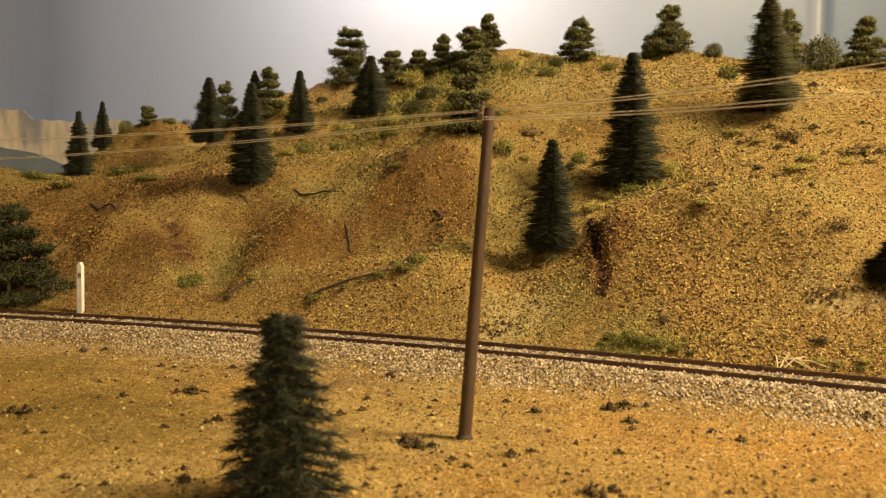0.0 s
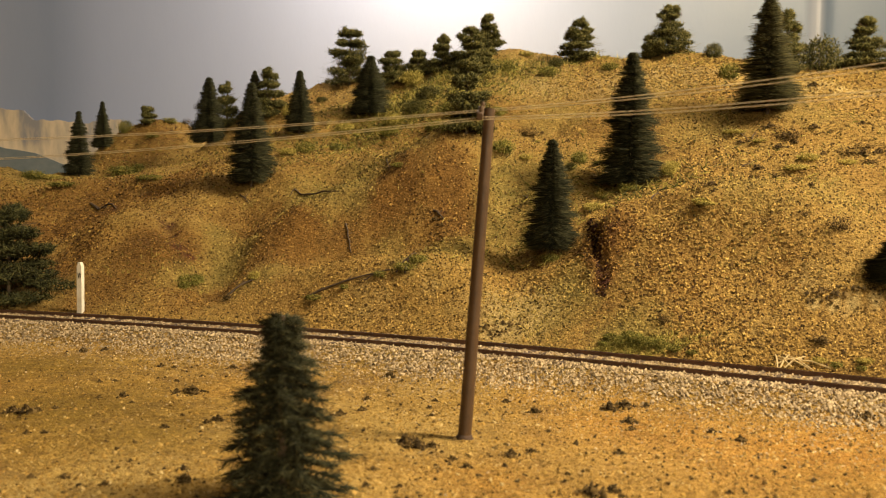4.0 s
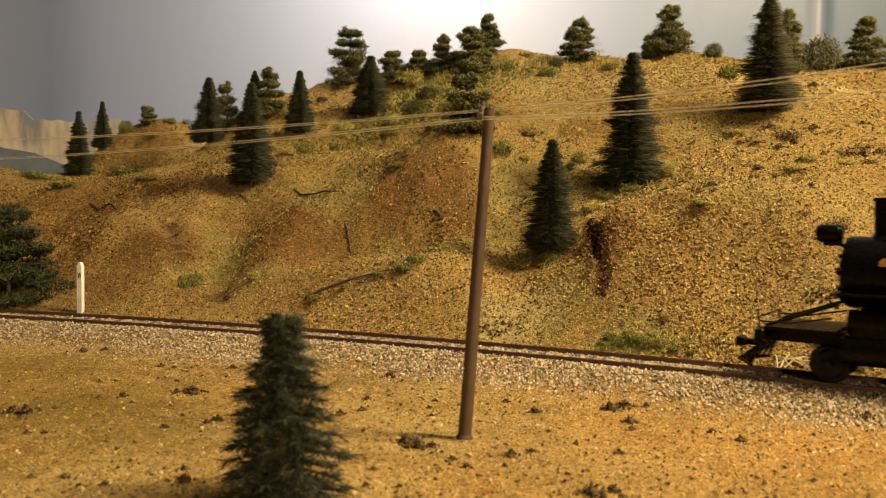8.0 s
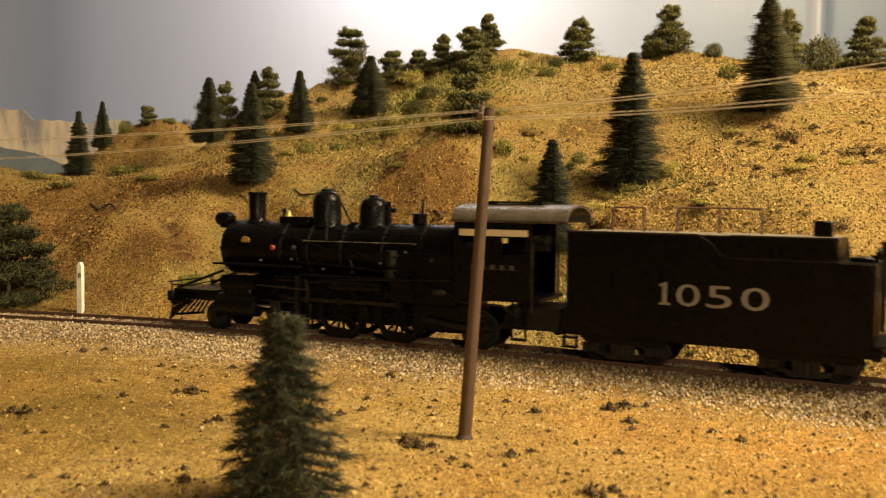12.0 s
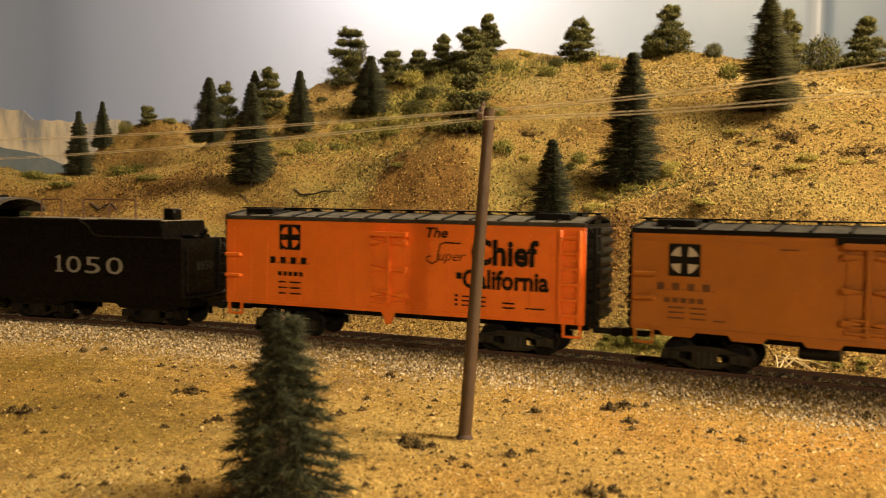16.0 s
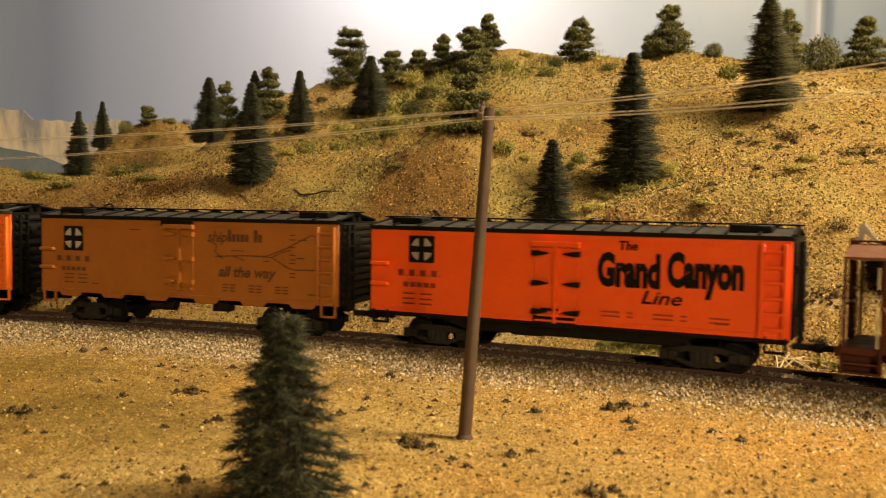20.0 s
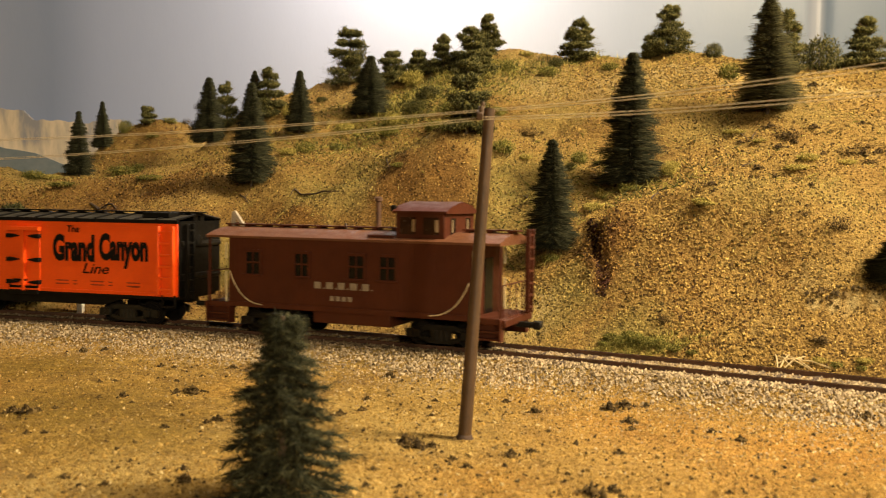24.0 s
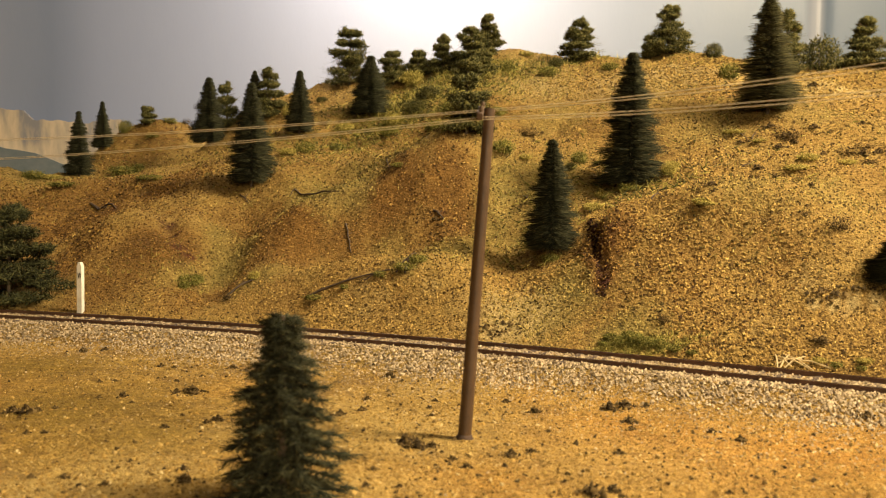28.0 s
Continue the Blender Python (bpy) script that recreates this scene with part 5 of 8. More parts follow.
def build_mountains():
    """Pale cliffs painted on the sky board, with a grey-blue foot."""
    rng = random.Random(5)
    m, t, b = nodes_of("painted_cliffs")
    coords = t.nodes.new("ShaderNodeNewGeometry").outputs["Position"]
    stretch = t.nodes.new("ShaderNodeMapping")
    stretch.inputs["Scale"].default_value = (1.0, 1.0, 0.28)
    t.links.new(coords, stretch.inputs["Vector"])
    c = ramp(t, noise_node(t, 48, 4, stretch.outputs[0], 0.55), [(0.38, (0.21, 0.21, 0.23)), (0.5, (0.42, 0.36, 0.28)), (0.62, (0.58, 0.48, 0.35))])
    t.links.new(c, b.inputs["Base Color"])
    b.inputs["Roughness"].default_value = 0.7
    top = [(-0.80, 0.150), (-0.60, 0.146), (-0.52, 0.147), (-0.487, 0.150), (-0.462, 0.147), (-0.452, 0.138), (-0.425, 0.137), (-0.395, 0.134), (-0.372, 0.139), (-0.356, 0.140), (-0.34, 0.12)]
    fine = []
    for (x0, z0), (x1, z1) in zip(top, top[1:]):
        for k in range(5):
            fine.append((x0 + (x1 - x0) * k / 5, z0 + (z1 - z0) * k / 5 + rng.uniform(-0.0010, 0.0010)))
    bm = prism(bmesh.new(), [(-0.80, 0.04), *fine, (-0.34, 0.04)], 1.0105, 1.0145)
    cliffs = thing("painted_mountains", "pale cliffs painted on the sky board", "painted scenery")
    part("cliffs", bm, m, cliffs, smooth=False)
    bm = prism(bmesh.new(), [(-0.80, 0.04), (-0.80, 0.112), (-0.52, 0.113), (-0.495, 0.110), (-0.482, 0.106), (-0.465, 0.104), (-0.448, 0.101), (-0.430, 0.094), (-0.405, 0.084), (-0.37, 0.04)], 1.0065, 1.0105)
    part("foothills", bm, surface("painted_foothills", (0.115, 0.145, 0.165), (0.16, 0.185, 0.20), scale=60, rough_=0.7), cliffs, "grey-blue painted foothills", smooth=False)


build_mountains()


# ---- the train ----
BLACK_PAINT = surface("black_paint", (0.006, 0.0056, 0.005), (0.011, 0.010, 0.008), scale=260, rough_=0.5, sheen=0.12, relief=0.00005)
LOCO_BLACK = surface("locomotive_black", (0.0028, 0.0026, 0.0024), (0.005, 0.0044, 0.0038), scale=300, rough_=0.30, sheen=0.12, relief=0.00004)
DUSTY_BLACK = surface("dusty_black", (0.007, 0.006, 0.005), (0.018, 0.015, 0.011), scale=350, rough_=0.55, sheen=0.18, relief=0.00008)
TRUCK_GREY = surface("dusty_truck_casting", (0.011, 0.0105, 0.008), (0.026, 0.024, 0.018), scale=420, rough_=0.5, sheen=0.3, relief=0.00008)
WHEEL_STEEL = surface("wheel_steel", (0.011, 0.0095, 0.008), (0.006, 0.005, 0.004), scale=300, rough_=0.5, metal=0.1, sheen=0.2)
BRIGHT_STEEL = surface("bright_steel", (0.45, 0.43, 0.40), (0.25, 0.23, 0.2), scale=400, rough_=0.35, metal=0.9, relief=0)
ORANGE = surface("reefer_orange", (0.86, 0.185, 0.018), (0.76, 0.152, 0.014), scale=90, rough_=0.42, relief=0.00003, sheen=0.5)
VERMILION = surface("reefer_red_orange", (0.94, 0.106, 0.008), (0.87, 0.094, 0.007), scale=90, rough_=0.42, relief=0.00003, sheen=0.45)
OCHRE = surface("reefer_ochre", (0.405, 0.138, 0.0195), (0.35, 0.115, 0.0165), scale=90, rough_=0.42, relief=0.00003, sheen=0.45)
DARK_ROOF = surface("dark_weathered_roof", (0.062, 0.056, 0.044), (0.018, 0.016, 0.013), scale=260, rough_=0.75, relief=0.00006, sheen=0.1)
ROOF_GREY = surface("galvanised_roof", (0.125, 0.112, 0.088), (0.018, 0.016, 0.013), scale=260, rough_=0.7, relief=0.00006, sheen=0.12)
CABOOSE_RED = surface("caboose_brown", (0.086, 0.023, 0.010), (0.068, 0.018, 0.008), scale=110, rough_=0.55, sheen=0.25, relief=0.00004)
CREAM = surface("cream_paint", (0.66, 0.56, 0.34), (0.54, 0.45, 0.27), scale=150, rough_=0.5)
GREY_LETTER = surface("grey_lettering", (0.22, 0.20, 0.165), (0.16, 0.145, 0.12), scale=200, rough_=0.6, relief=0)
WHITE_LETTER = surface("white_lettering", (0.50, 0.45, 0.36), (0.40, 0.35, 0.27), scale=200, rough_=0.6, relief=0)
REAR_LETTER = surface("dim_grey_lettering", (0.045, 0.041, 0.034), (0.03, 0.027, 0.022), scale=200, rough_=0.6, relief=0)
DIM_WHITE = surface("worn_white_lettering", (0.34, 0.29, 0.22), (0.22, 0.17, 0.12), scale=500, rough_=0.6, relief=0)
CAB_ROOF = surface("cab_roof_metal", (0.088, 0.073, 0.054), (0.042, 0.034, 0.024), scale=120, rough_=0.30, metal=0.05, sheen=0.5, relief=0.00004)
GOLD = surface("brass_plate", (0.45, 0.33, 0.10), rough_=0.4, metal=0.6, relief=0)
RED_VALVE = surface("red_valve", (0.35, 0.04, 0.02), rough_=0.5, relief=0)
GLASS_DARK = surface("dark_window", (0.006, 0.006, 0.005), (0.012, 0.011, 0.009), scale=300, rough_=0.15, relief=0, sheen=0.25)
CUPOLA_GLASS = surface("brown_window", (0.040, 0.018, 0.010), (0.020, 0.010, 0.006), scale=300, rough_=0.2, relief=0)
TAN = surface("tan_paint", (0.36, 0.26, 0.15), (0.26, 0.18, 0.10), scale=150, rough_=0.5)
FADED_BROWN = surface("faded_brown_lettering", (0.095, 0.036, 0.010), (0.16, 0.058, 0.014), scale=300, relief=0)
FADED_RED = surface("faded_red_lettering", (0.20, 0.022, 0.006), (0.30, 0.034, 0.007), scale=300, relief=0)
TRAIN, RODS = [], []


def letters(text, size, at, parent, material, name, width=None, shear=0.0, bold=0.0, depth=0.00008):
    """Raised lettering on a side that faces the track's near side; at is its left foot."""
    c = bpy.data.curves.new("letters", "FONT")
    c.body, c.size, c.extrude, c.shear, c.offset, c.resolution_u = text, 1.0, 0.02, shear, bold, 3
    tmp = new("letters_tmp", c)
    me = bpy.data.meshes.new_from_object(tmp.evaluated_get(bpy.context.evaluated_depsgraph_get()))
    bpy.data.objects.remove(tmp)
    n = len(me.vertices)
    co = np.empty(n * 3, np.float32)
    me.vertices.foreach_get("co", co)
    co = co.reshape(-1, 3)
    lo, hi = co.min(0), co.max(0)
    sz = size / 0.72
    sx = (width / (hi[0] - lo[0])) if width else sz
    out = np.stack([(co[:, 0] - lo[0]) * sx, -(co[:, 2] + 0.02) / 0.04 * depth, co[:, 1] * sz], -1)
    me.vertices.foreach_set("co", out.astype(np.float32).ravel())
    me.materials.clear()
    me.materials.append(material)
    me.name = name
    ob = new(name, me)
    ob.parent, ob.matrix_basis = parent, Matrix.Translation(at)
    return ob


def bars(rows, y, parent, material, name):
    """Small writing that cannot be read: a bar for each word, as rows of (x0, x1, z0, z1)."""
    for x0, x1, z0, z1 in rows:
        part(name, box(bmesh.new(), x0, y - 0.00007, z0, x1, y + 0.00003, z1), material, parent, smooth=False)


def blocks(widths, x, z, h, step, y, parent, material, name):
    """Company initials as plain upright blocks with stops between them."""
    for k, w in enumerate(widths):
        x0 = x + k * step
        part(name, box(bmesh.new(), x0, y - 0.00007, z, x0 + w * 0.78, y + 0.00003, z + h), material, parent, smooth=False)
        part("full_stop", box(bmesh.new(), x0 + w + step * 0.06, y - 0.00007, z, x0 + w + step * 0.16, y + 0.00003, z + h * 0.22), material, parent, smooth=False)


WHEEL_PROFILE = [(0.0012, -0.0004), (0.0036, -0.0003), (0.0041, -0.0009), (0.0048, -0.0009), (0.0048, 0.0006), (0.0055, 0.0008), (0.0055, 0.0013), (0.0012, 0.0013)]


def wheelset_mesh(r, axle=0.0115):
    bm = bmesh.new()
    k = r / 0.0048
    for side in (-1, 1):
        lathe(bm, [(a * k, side * b * -1) for a, b in WHEEL_PROFILE], (0, side * -0.0087 * -1, 0), Matrix.Rotation(radians(-90), 4, "X") , 24)
    tube(bm, (0, -axle, 0), (0, axle, 0), 0.0011, 0.0011, 10)
    return mesh_of("wheelset", bm, WHEEL_STEEL, True)


FREIGHT_WHEEL = wheelset_mesh(0.0048)


def side_frame_mesh(material):
    """A cast truck side: top bar, sloping tension bar, journal boxes and the spring nest."""
    bm = bmesh.new()
    o = [(-0.0142, 0.0030), (-0.0142, 0.0062), (-0.0110, 0.0068), (-0.0050, 0.0082), (0.0050, 0.0082), (0.0110, 0.0068), (0.0142, 0.0062), (0.0142, 0.0030), (0.0112, 0.0034), (0.0100, 0.0052),
         (0.0052, 0.0062), (0.0040, 0.0062), (0.0040, 0.0030), (0.0090, 0.0042), (0.0100, 0.0036), (0.0044, 0.0013), (-0.0044, 0.0013), (-0.0100, 0.0036), (-0.0090, 0.0042), (-0.0040, 0.0030),
         (-0.0040, 0.0062), (-0.0052, 0.0062), (-0.0100, 0.0052), (-0.0112, 0.0034)]
    prism(bm, o, -0.0007, 0.0007)
    for x in (-0.0095, 0.0095):
        box(bm, x - 0.0016, -0.0016, 0.0033, x + 0.0016, 0.0003, 0.0065, 0.0003)
    for x in (-0.0020, 0.0, 0.0020):
        tube(bm, (x, -0.0003, 0.0024), (x, -0.0003, 0.0062), 0.0007, 0.0007, 8)
    return mesh_of("side_frame", bm, material, True)


SIDE_FRAME, TENDER_FRAME = side_frame_mesh(TRUCK_GREY), side_frame_mesh(DUSTY_BLACK)


def truck(car, x, wheels, frame_mesh=SIDE_FRAME):
    """A four-wheel truck under a car; its wheelsets go into the list of turning wheels."""
    bm = bmesh.new()
    box(bm, -0.0024, -0.0120, 0.0044, 0.0024, 0.0120, 0.0072, 0.0004)
    tube(bm, (0, 0, 0.0070), (0, 0, 0.0105), 0.0030, 0.0030, 12)
    t = part("truck", bm, DUSTY_BLACK, car, "dusty black cast freight truck", Matrix.Translation((x, 0, 0)))
    for y, turn in ((-0.0122, 0), (0.0122, 180)):
        f = new("side_frame", frame_mesh)
        f.parent, f.matrix_basis = t, pose(0, y, 0, 0, 0, turn)
    for dx in (-0.0095, 0.0095):
        w = new("wheelset", FREIGHT_WHEEL)
        home = Matrix.Translation((dx, 0, 0.0048))
        w.parent, w.matrix_basis = t, home
        wheels.append((w, 0.0048, home))
    return t


def coupler(car, x, way):
    bm = bmesh.new()
    box(bm, min(0, way * 0.0075), -0.0011, 0.0078, max(0, way * 0.0075), 0.0011, 0.0098, 0.0003)
    box(bm, min(way * 0.0065, way * 0.0098), -0.0021, 0.0074, max(way * 0.0065, way * 0.0098), 0.0017, 0.0104, 0.0005)
    tube(bm, (way * 0.008, 0, 0.0076), (way * 0.0085, 0.0006, 0.0030), 0.00028, 0.00028, 6)
    return part("coupler", bm, DUSTY_BLACK, car, "black knuckle coupler with a trip wire", Matrix.Translation((x, 0, 0)))


def ladder(car, x0, x1, z0, z1, y, material, rungs, name="ladder", rail=0.0006, proud=0.0017):
    bm = bmesh.new()
    for x in (x0, x1):
        box(bm, x - rail, y - proud, z0, x + rail, y, z1, 0.0001)
    side = part(name, bm, material, car)
    rung = None
    for k in range(rungs):
        z = z0 + (z1 - z0) * (k + 0.5) / rungs
        bm = bmesh.new()
        box(bm, x0, y - proud * 0.95, z - 0.00040, x1, y - proud * 0.25, z + 0.00040)
        part("rung", bm, material, side, smooth=False)
    return side


def emblem(car, x0, x1, z0, z1, y, quarters):
    """A round cross emblem on a black square, as plain shapes."""
    s = part("emblem", box(bmesh.new(), x0, y - 0.00007, z0, x1, y, z1), BLACK_PAINT, car, "square black emblem with a light disc and cross", smooth=False)
    cx, cz, r = (x0 + x1) / 2, (z0 + z1) / 2, 0.44 * (z1 - z0)
    bm = bmesh.new()
    n = 20
    for q in range(4):
        pts = [(cx + 0.24 * r * (1, -1, -1, 1)[q], cz + 0.24 * r * (1, 1, -1, -1)[q])]
        for k in range(7):
            a = radians(90 * q + 17 + 56 * k / 6)
            pts.append((cx + r * math.cos(a), cz + r * math.sin(a)))
        prism(bm, pts, y - 0.00016, y - 0.00007)
    part("emblem_disc", bm, quarters, s, smooth=False)


def reefer(name, words, length, zb, zt, paint, offset, style):
    """A forty-foot refrigerator car: sides, ribbed ends, seamed roof, running board, hatches, ladders, doors, trucks."""
    car = thing(name, words, "freight car", None, "cars of the train")
    wheels = []
    h, w = length / 2, 0.0165
    part("core", box(bmesh.new(), -h + 0.0006, -w + 0.0008, zb + 0.0003, h - 0.0006, w - 0.0008, zt), BLACK_PAINT, car, "black inner body", smooth=False)
    for side in (-1, 1):
        bm = bmesh.new()
        box(bm, -h, min(side * w, side * (w - 0.0009)), zb, h, max(side * w, side * (w - 0.0009)), zt - 0.0008, 0.00015)
        if style["tabs"]:
            for x in style["tabs"]:
                part("sill_tab", prism(bmesh.new(), [(x - 0.0060, zb + 0.0002), (x - 0.0045, zb - 0.0016), (x + 0.0045, zb - 0.0016), (x + 0.0060, zb + 0.0002)], side * w, side * (w - 0.0008)), paint, car, smooth=False)
        panel = part("side_panel", bm, paint, car, style["side_words"])
        if style["grooves"]:
            bm = bmesh.new()
            for k in range(1, style["grooves"]):
                z = zb + (zt - zb) * k / style["grooves"]
                box(bm, -h + 0.001, min(side * w, side * (w + 0.00007)), z, h - 0.001, max(side * w, side * (w + 0.00007)), z + 0.00022)
            tagged(part("sheathing", bm, paint, panel, smooth=False), kind="stuff")
        if style.get("rivets"):
            bm = bmesh.new()
            for k in range(style["rivets"]):
                x = -h + 0.004 + (length - 0.008) * k / (style["rivets"] - 1)
                for j in range(26):
                    z = zb + 0.0024 + (zt - zb - 0.0066) * j / 25
                    tip = bm.verts.new((x, side * (w + 0.0006), z))
                    ring = [bm.verts.new((x + 0.00046 * a, side * w, z + 0.00046 * b)) for a, b in ((1, 0), (0, 1), (-1, 0), (0, -1))]
                    for i in range(4):
                        bm.faces.new((ring[i - 1], ring[i], tip))
            tagged(part("rivets", bm, paint, panel, smooth=False), kind="stuff")
        # sill bead
        bm = bmesh.new()
        box(bm, -h + 0.0004, min(side * w, side * (w + 0.00035)), zb + 0.0009, h - 0.0004, max(side * w, side * (w + 0.00035)), zb + 0.0015)
        box(bm, -h + 0.0004, min(side * w, side * (w + 0.00025)), zt - 0.0034, h - 0.0004, max(side * w, side * (w + 0.00025)), zt - 0.0030)
        part("trim_bead", bm, paint, panel, smooth=False)
    for way in (-1, 1):
        end = part("end_wall", box(bmesh.new(), way * h - 0.0007, -w + 0.0004, zb, way * h + 0.0007, w - 0.0004, zt), BLACK_PAINT, car, "black ribbed end wall", smooth=False)
        for k in range(style["ribs"]):
            z = zb + (zt - zb) * (k + 0.6) / (style["ribs"] + 0.3)
            bm = bmesh.new()
            tube(bm, (way * (h + 0.0005), -w + 0.0014, z), (way * (h + 0.0005), w - 0.0014, z), 0.0015, 0.0015, 8)
            part("rib", bm, DUSTY_BLACK, end)
        ladder(car, -w + 0.0030, -w + 0.0078, zb - 0.001, zt - 0.001, 0, BLACK_PAINT, 6, "end_ladder").matrix_basis = pose(way * (h + 0.0016), 0, 0, 0, 0, 90)
        coupler(car, way * (h - 0.001), way)
    # roof: low ridge of grey sheets between black seams, black eaves
    rise = 0.0026
    for side in (-1, 1):
        n = style["seams"]
        roof = part("roof_frame", box(bmesh.new(), -h, min(side * 0.001, side * 0.004), zt, h, max(side * 0.001, side * 0.004), zt + rise - 0.0003), BLACK_PAINT, car, smooth=False)
        for k in range(n):
            bm = bmesh.new()
            x0, x1 = -h + length * k / n + 0.0005, -h + length * (k + 1) / n - 0.0005
            a = [bm.verts.new(p) for p in ((x0, side * (w + 0.0001), zt + 0.0006), (x1, side * (w + 0.0001), zt + 0.0006), (x1, side * 0.002, zt + rise), (x0, side * 0.002, zt + rise))]
            b = [bm.verts.new(v.co - Vector((0, 0, 0.0005))) for v in a]
            bm.faces.new(a)
            bm.faces.new(b[::-1])
            for j in range(4):
                bm.faces.new((a[j - 1], a[j], b[j], b[j - 1]))
            part("roof_sheet", bm, style.get("sheet", ROOF_GREY), roof, "weathered grey roof sheet", smooth=False)
        bm = bmesh.new()
        for k in range(n + 1):
            x = -h + length * k / n
            a, b = Vector((x, side * (w + 0.0003), zt + 0.0007)), Vector((x, side * 0.002, zt + rise + 0.0002))
            tube(bm, a, b, 0.00055, 0.00055, 6)
        part("eave", box(bmesh.new(), -h - 0.0004, min(side * (w - 0.0006), side * (w + 0.0006)), zt - 0.0009, h + 0.0004, max(side * (w - 0.0006), side * (w + 0.0006)), zt + 0.0006, 0.0001), style.get("eave", BLACK_PAINT), roof, style.get("eave_words", "black eave"))
        part("roof_seams", bm, BLACK_PAINT, roof, "black roof seams")
        for x in (-h + 0.0130, h - 0.0130):
            bm = bmesh.new()
            box(bm, x - 0.0065, min(side * 0.0045, side * 0.0125), zt + 0.0012, x + 0.0065, max(side * 0.0045, side * 0.0125), zt + 0.0036, 0.0003)
            part("ice_hatch", bm, BLACK_PAINT, car, "black ice hatch")
    board = part("running_board", box(bmesh.new(), -h - 0.0020, -0.0030, zt + rise + 0.0008, h + 0.0020, 0.0030, zt + rise + 0.0013), BLACK_PAINT, car, "dark roof walk", smooth=False)
    for k in range(style["seams"] + 1):
        x = -h + length * k / style["seams"]
        part("saddle", box(bmesh.new(), x - 0.0006, -0.0026, zt + rise - 0.0004, x + 0.0006, 0.0026, zt + rise + 0.0008), BLACK_PAINT, board, smooth=False)
    # underframe
    bm = bmesh.new()
    box(bm, -h + 0.002, -0.0032, zb - 0.0035, h - 0.002, 0.0032, zb, 0.0002)
    if style["deep_sill"]:
        prism(bm, [(-0.052, zb), (-0.036, zb - 0.0052), (0.036, zb - 0.0052), (0.052, zb)], -0.0128, -0.0116)
        prism(bm, [(-0.052, zb), (-0.036, zb - 0.0052), (0.036, zb - 0.0052), (0.052, zb)], 0.0116, 0.0128)
        box(bm, -h + 0.001, -w + 0.0010, zb - 0.0014, h - 0.001, w - 0.0010, zb + 0.0004)
    for x in (-0.030, -0.012, 0.012, 0.030):
        box(bm, x - 0.0008, -w + 0.001, zb - 0.0016, x + 0.0008, w - 0.001, zb)
    part("underframe", bm, BLACK_PAINT, car, "black underframe")
    if style.get("hanger"):
        x = style["hanger"]
        part("hanging_bracket", prism(bmesh.new(), [(x - 0.0026, zb + 0.0002), (x + 0.0030, zb + 0.0002), (x + 0.0022, zb - 0.0022), (x + 0.0012, zb - 0.0044), (x - 0.0008, zb - 0.0044), (x - 0.0012, zb - 0.0022)], -w, -w + 0.0009), paint, car, "painted bracket below the sill", smooth=False)
    else:
        bm = bmesh.new()
        tube(bm, (-0.020, -0.008, zb - 0.0040), (-0.008, -0.008, zb - 0.0040), 0.0024, 0.0024, 12)
        box(bm, 0.010, -0.009, zb - 0.0056, 0.018, -0.004, zb - 0.001, 0.0004)
        part("brake_gear", bm, DUSTY_BLACK, car, "black air tank and brake cylinder")
    for x in (-0.048, 0.048):
        truck(car, x, wheels)
    # ladder and grab irons on both sides
    ladder(car, h - 0.0085, h - 0.0017, zb + 0.0006, zt - 0.0020, -w, paint, 6)
    for dz in (0.28, 0.52):
        z = zb + (zt - zb) * (1 - dz - 0.2) + 0.001
        bm = bmesh.new()
        box(bm, -h + 0.0014, -w - 0.0030, z, -h + 0.0086, -w - 0.0012, z + 0.0013, 0.0002)
        for x in (-h + 0.0018, -h + 0.0075):
            box(bm, x, -w - 0.0020, z, x + 0.0005, -w, z + 0.0006)
        part("grab_iron", bm, paint, car, smooth=False)
    for x in (-h + 0.0042, h - 0.0045):
        bm = bmesh.new()
        for dx in (-0.0032, 0.0027):
            box(bm, x + dx, -w - 0.0002, zb - 0.0044, x + dx + 0.0008, -w + 0.0006, zb + 0.0006)
        box(bm, x - 0.0032, -w - 0.0002, zb - 0.0046, x + 0.0035, -w + 0.0006, zb - 0.0038)
        part("stirrup_step", bm, BLACK_PAINT if style["deep_sill"] else paint, car, smooth=False)
    bm = bmesh.new()
    lathe(bm, [(0.0018, 0), (0.0024, 0.0003), (0.0018, 0.0006)], (h + 0.0022, -0.004, zt - 0.008), Matrix.Rotation(radians(90), 4, "Y"), 14)
    tube(bm, (h, -0.004, zt - 0.008), (h + 0.0024, -0.004, zt - 0.008), 0.0004, 0.0004, 6)
    part("brake_wheel", bm, BLACK_PAINT, car, "black brake wheel")
    # door
    dx0, dx1, dz0, dz1 = style["door"]
    bm = bmesh.new()
    box(bm, dx0, -w - 0.00045, dz0, dx1, -w + 0.0002, dz1, 0.0001)
    door = part("door", bm, paint, car, "closed insulated side door")
    mid = (dx0 + dx1) / 2
    seam = BLACK_PAINT if style["black_hardware"] else paint
    for name_, b in (("latch_bar", (mid - 0.0006, -w - 0.0020, dz0, mid + 0.0006, -w - 0.0004, dz1)), ("door_cap", (dx0 - 0.0008, -w - 0.0024, dz1 - 0.0009, dx1 + 0.0008, -w + 0.0002, dz1 + 0.0008)), ("door_rail", (dx0 + 0.0004, -w - 0.0014, dz0 + 0.0004, dx1 - 0.0004, -w - 0.0004, dz0 + 0.0011)), ("door_rail", (dx0 + 0.0010, -w - 0.0014, dz0 + 0.0022, dx1 - 0.0010, -w - 0.0004, dz0 + 0.0028)), ("latch_handle", (mid - 0.0050, -w - 0.0018, dz0 + 0.0042, mid + 0.0010, -w - 0.0004, dz0 + 0.0050))):
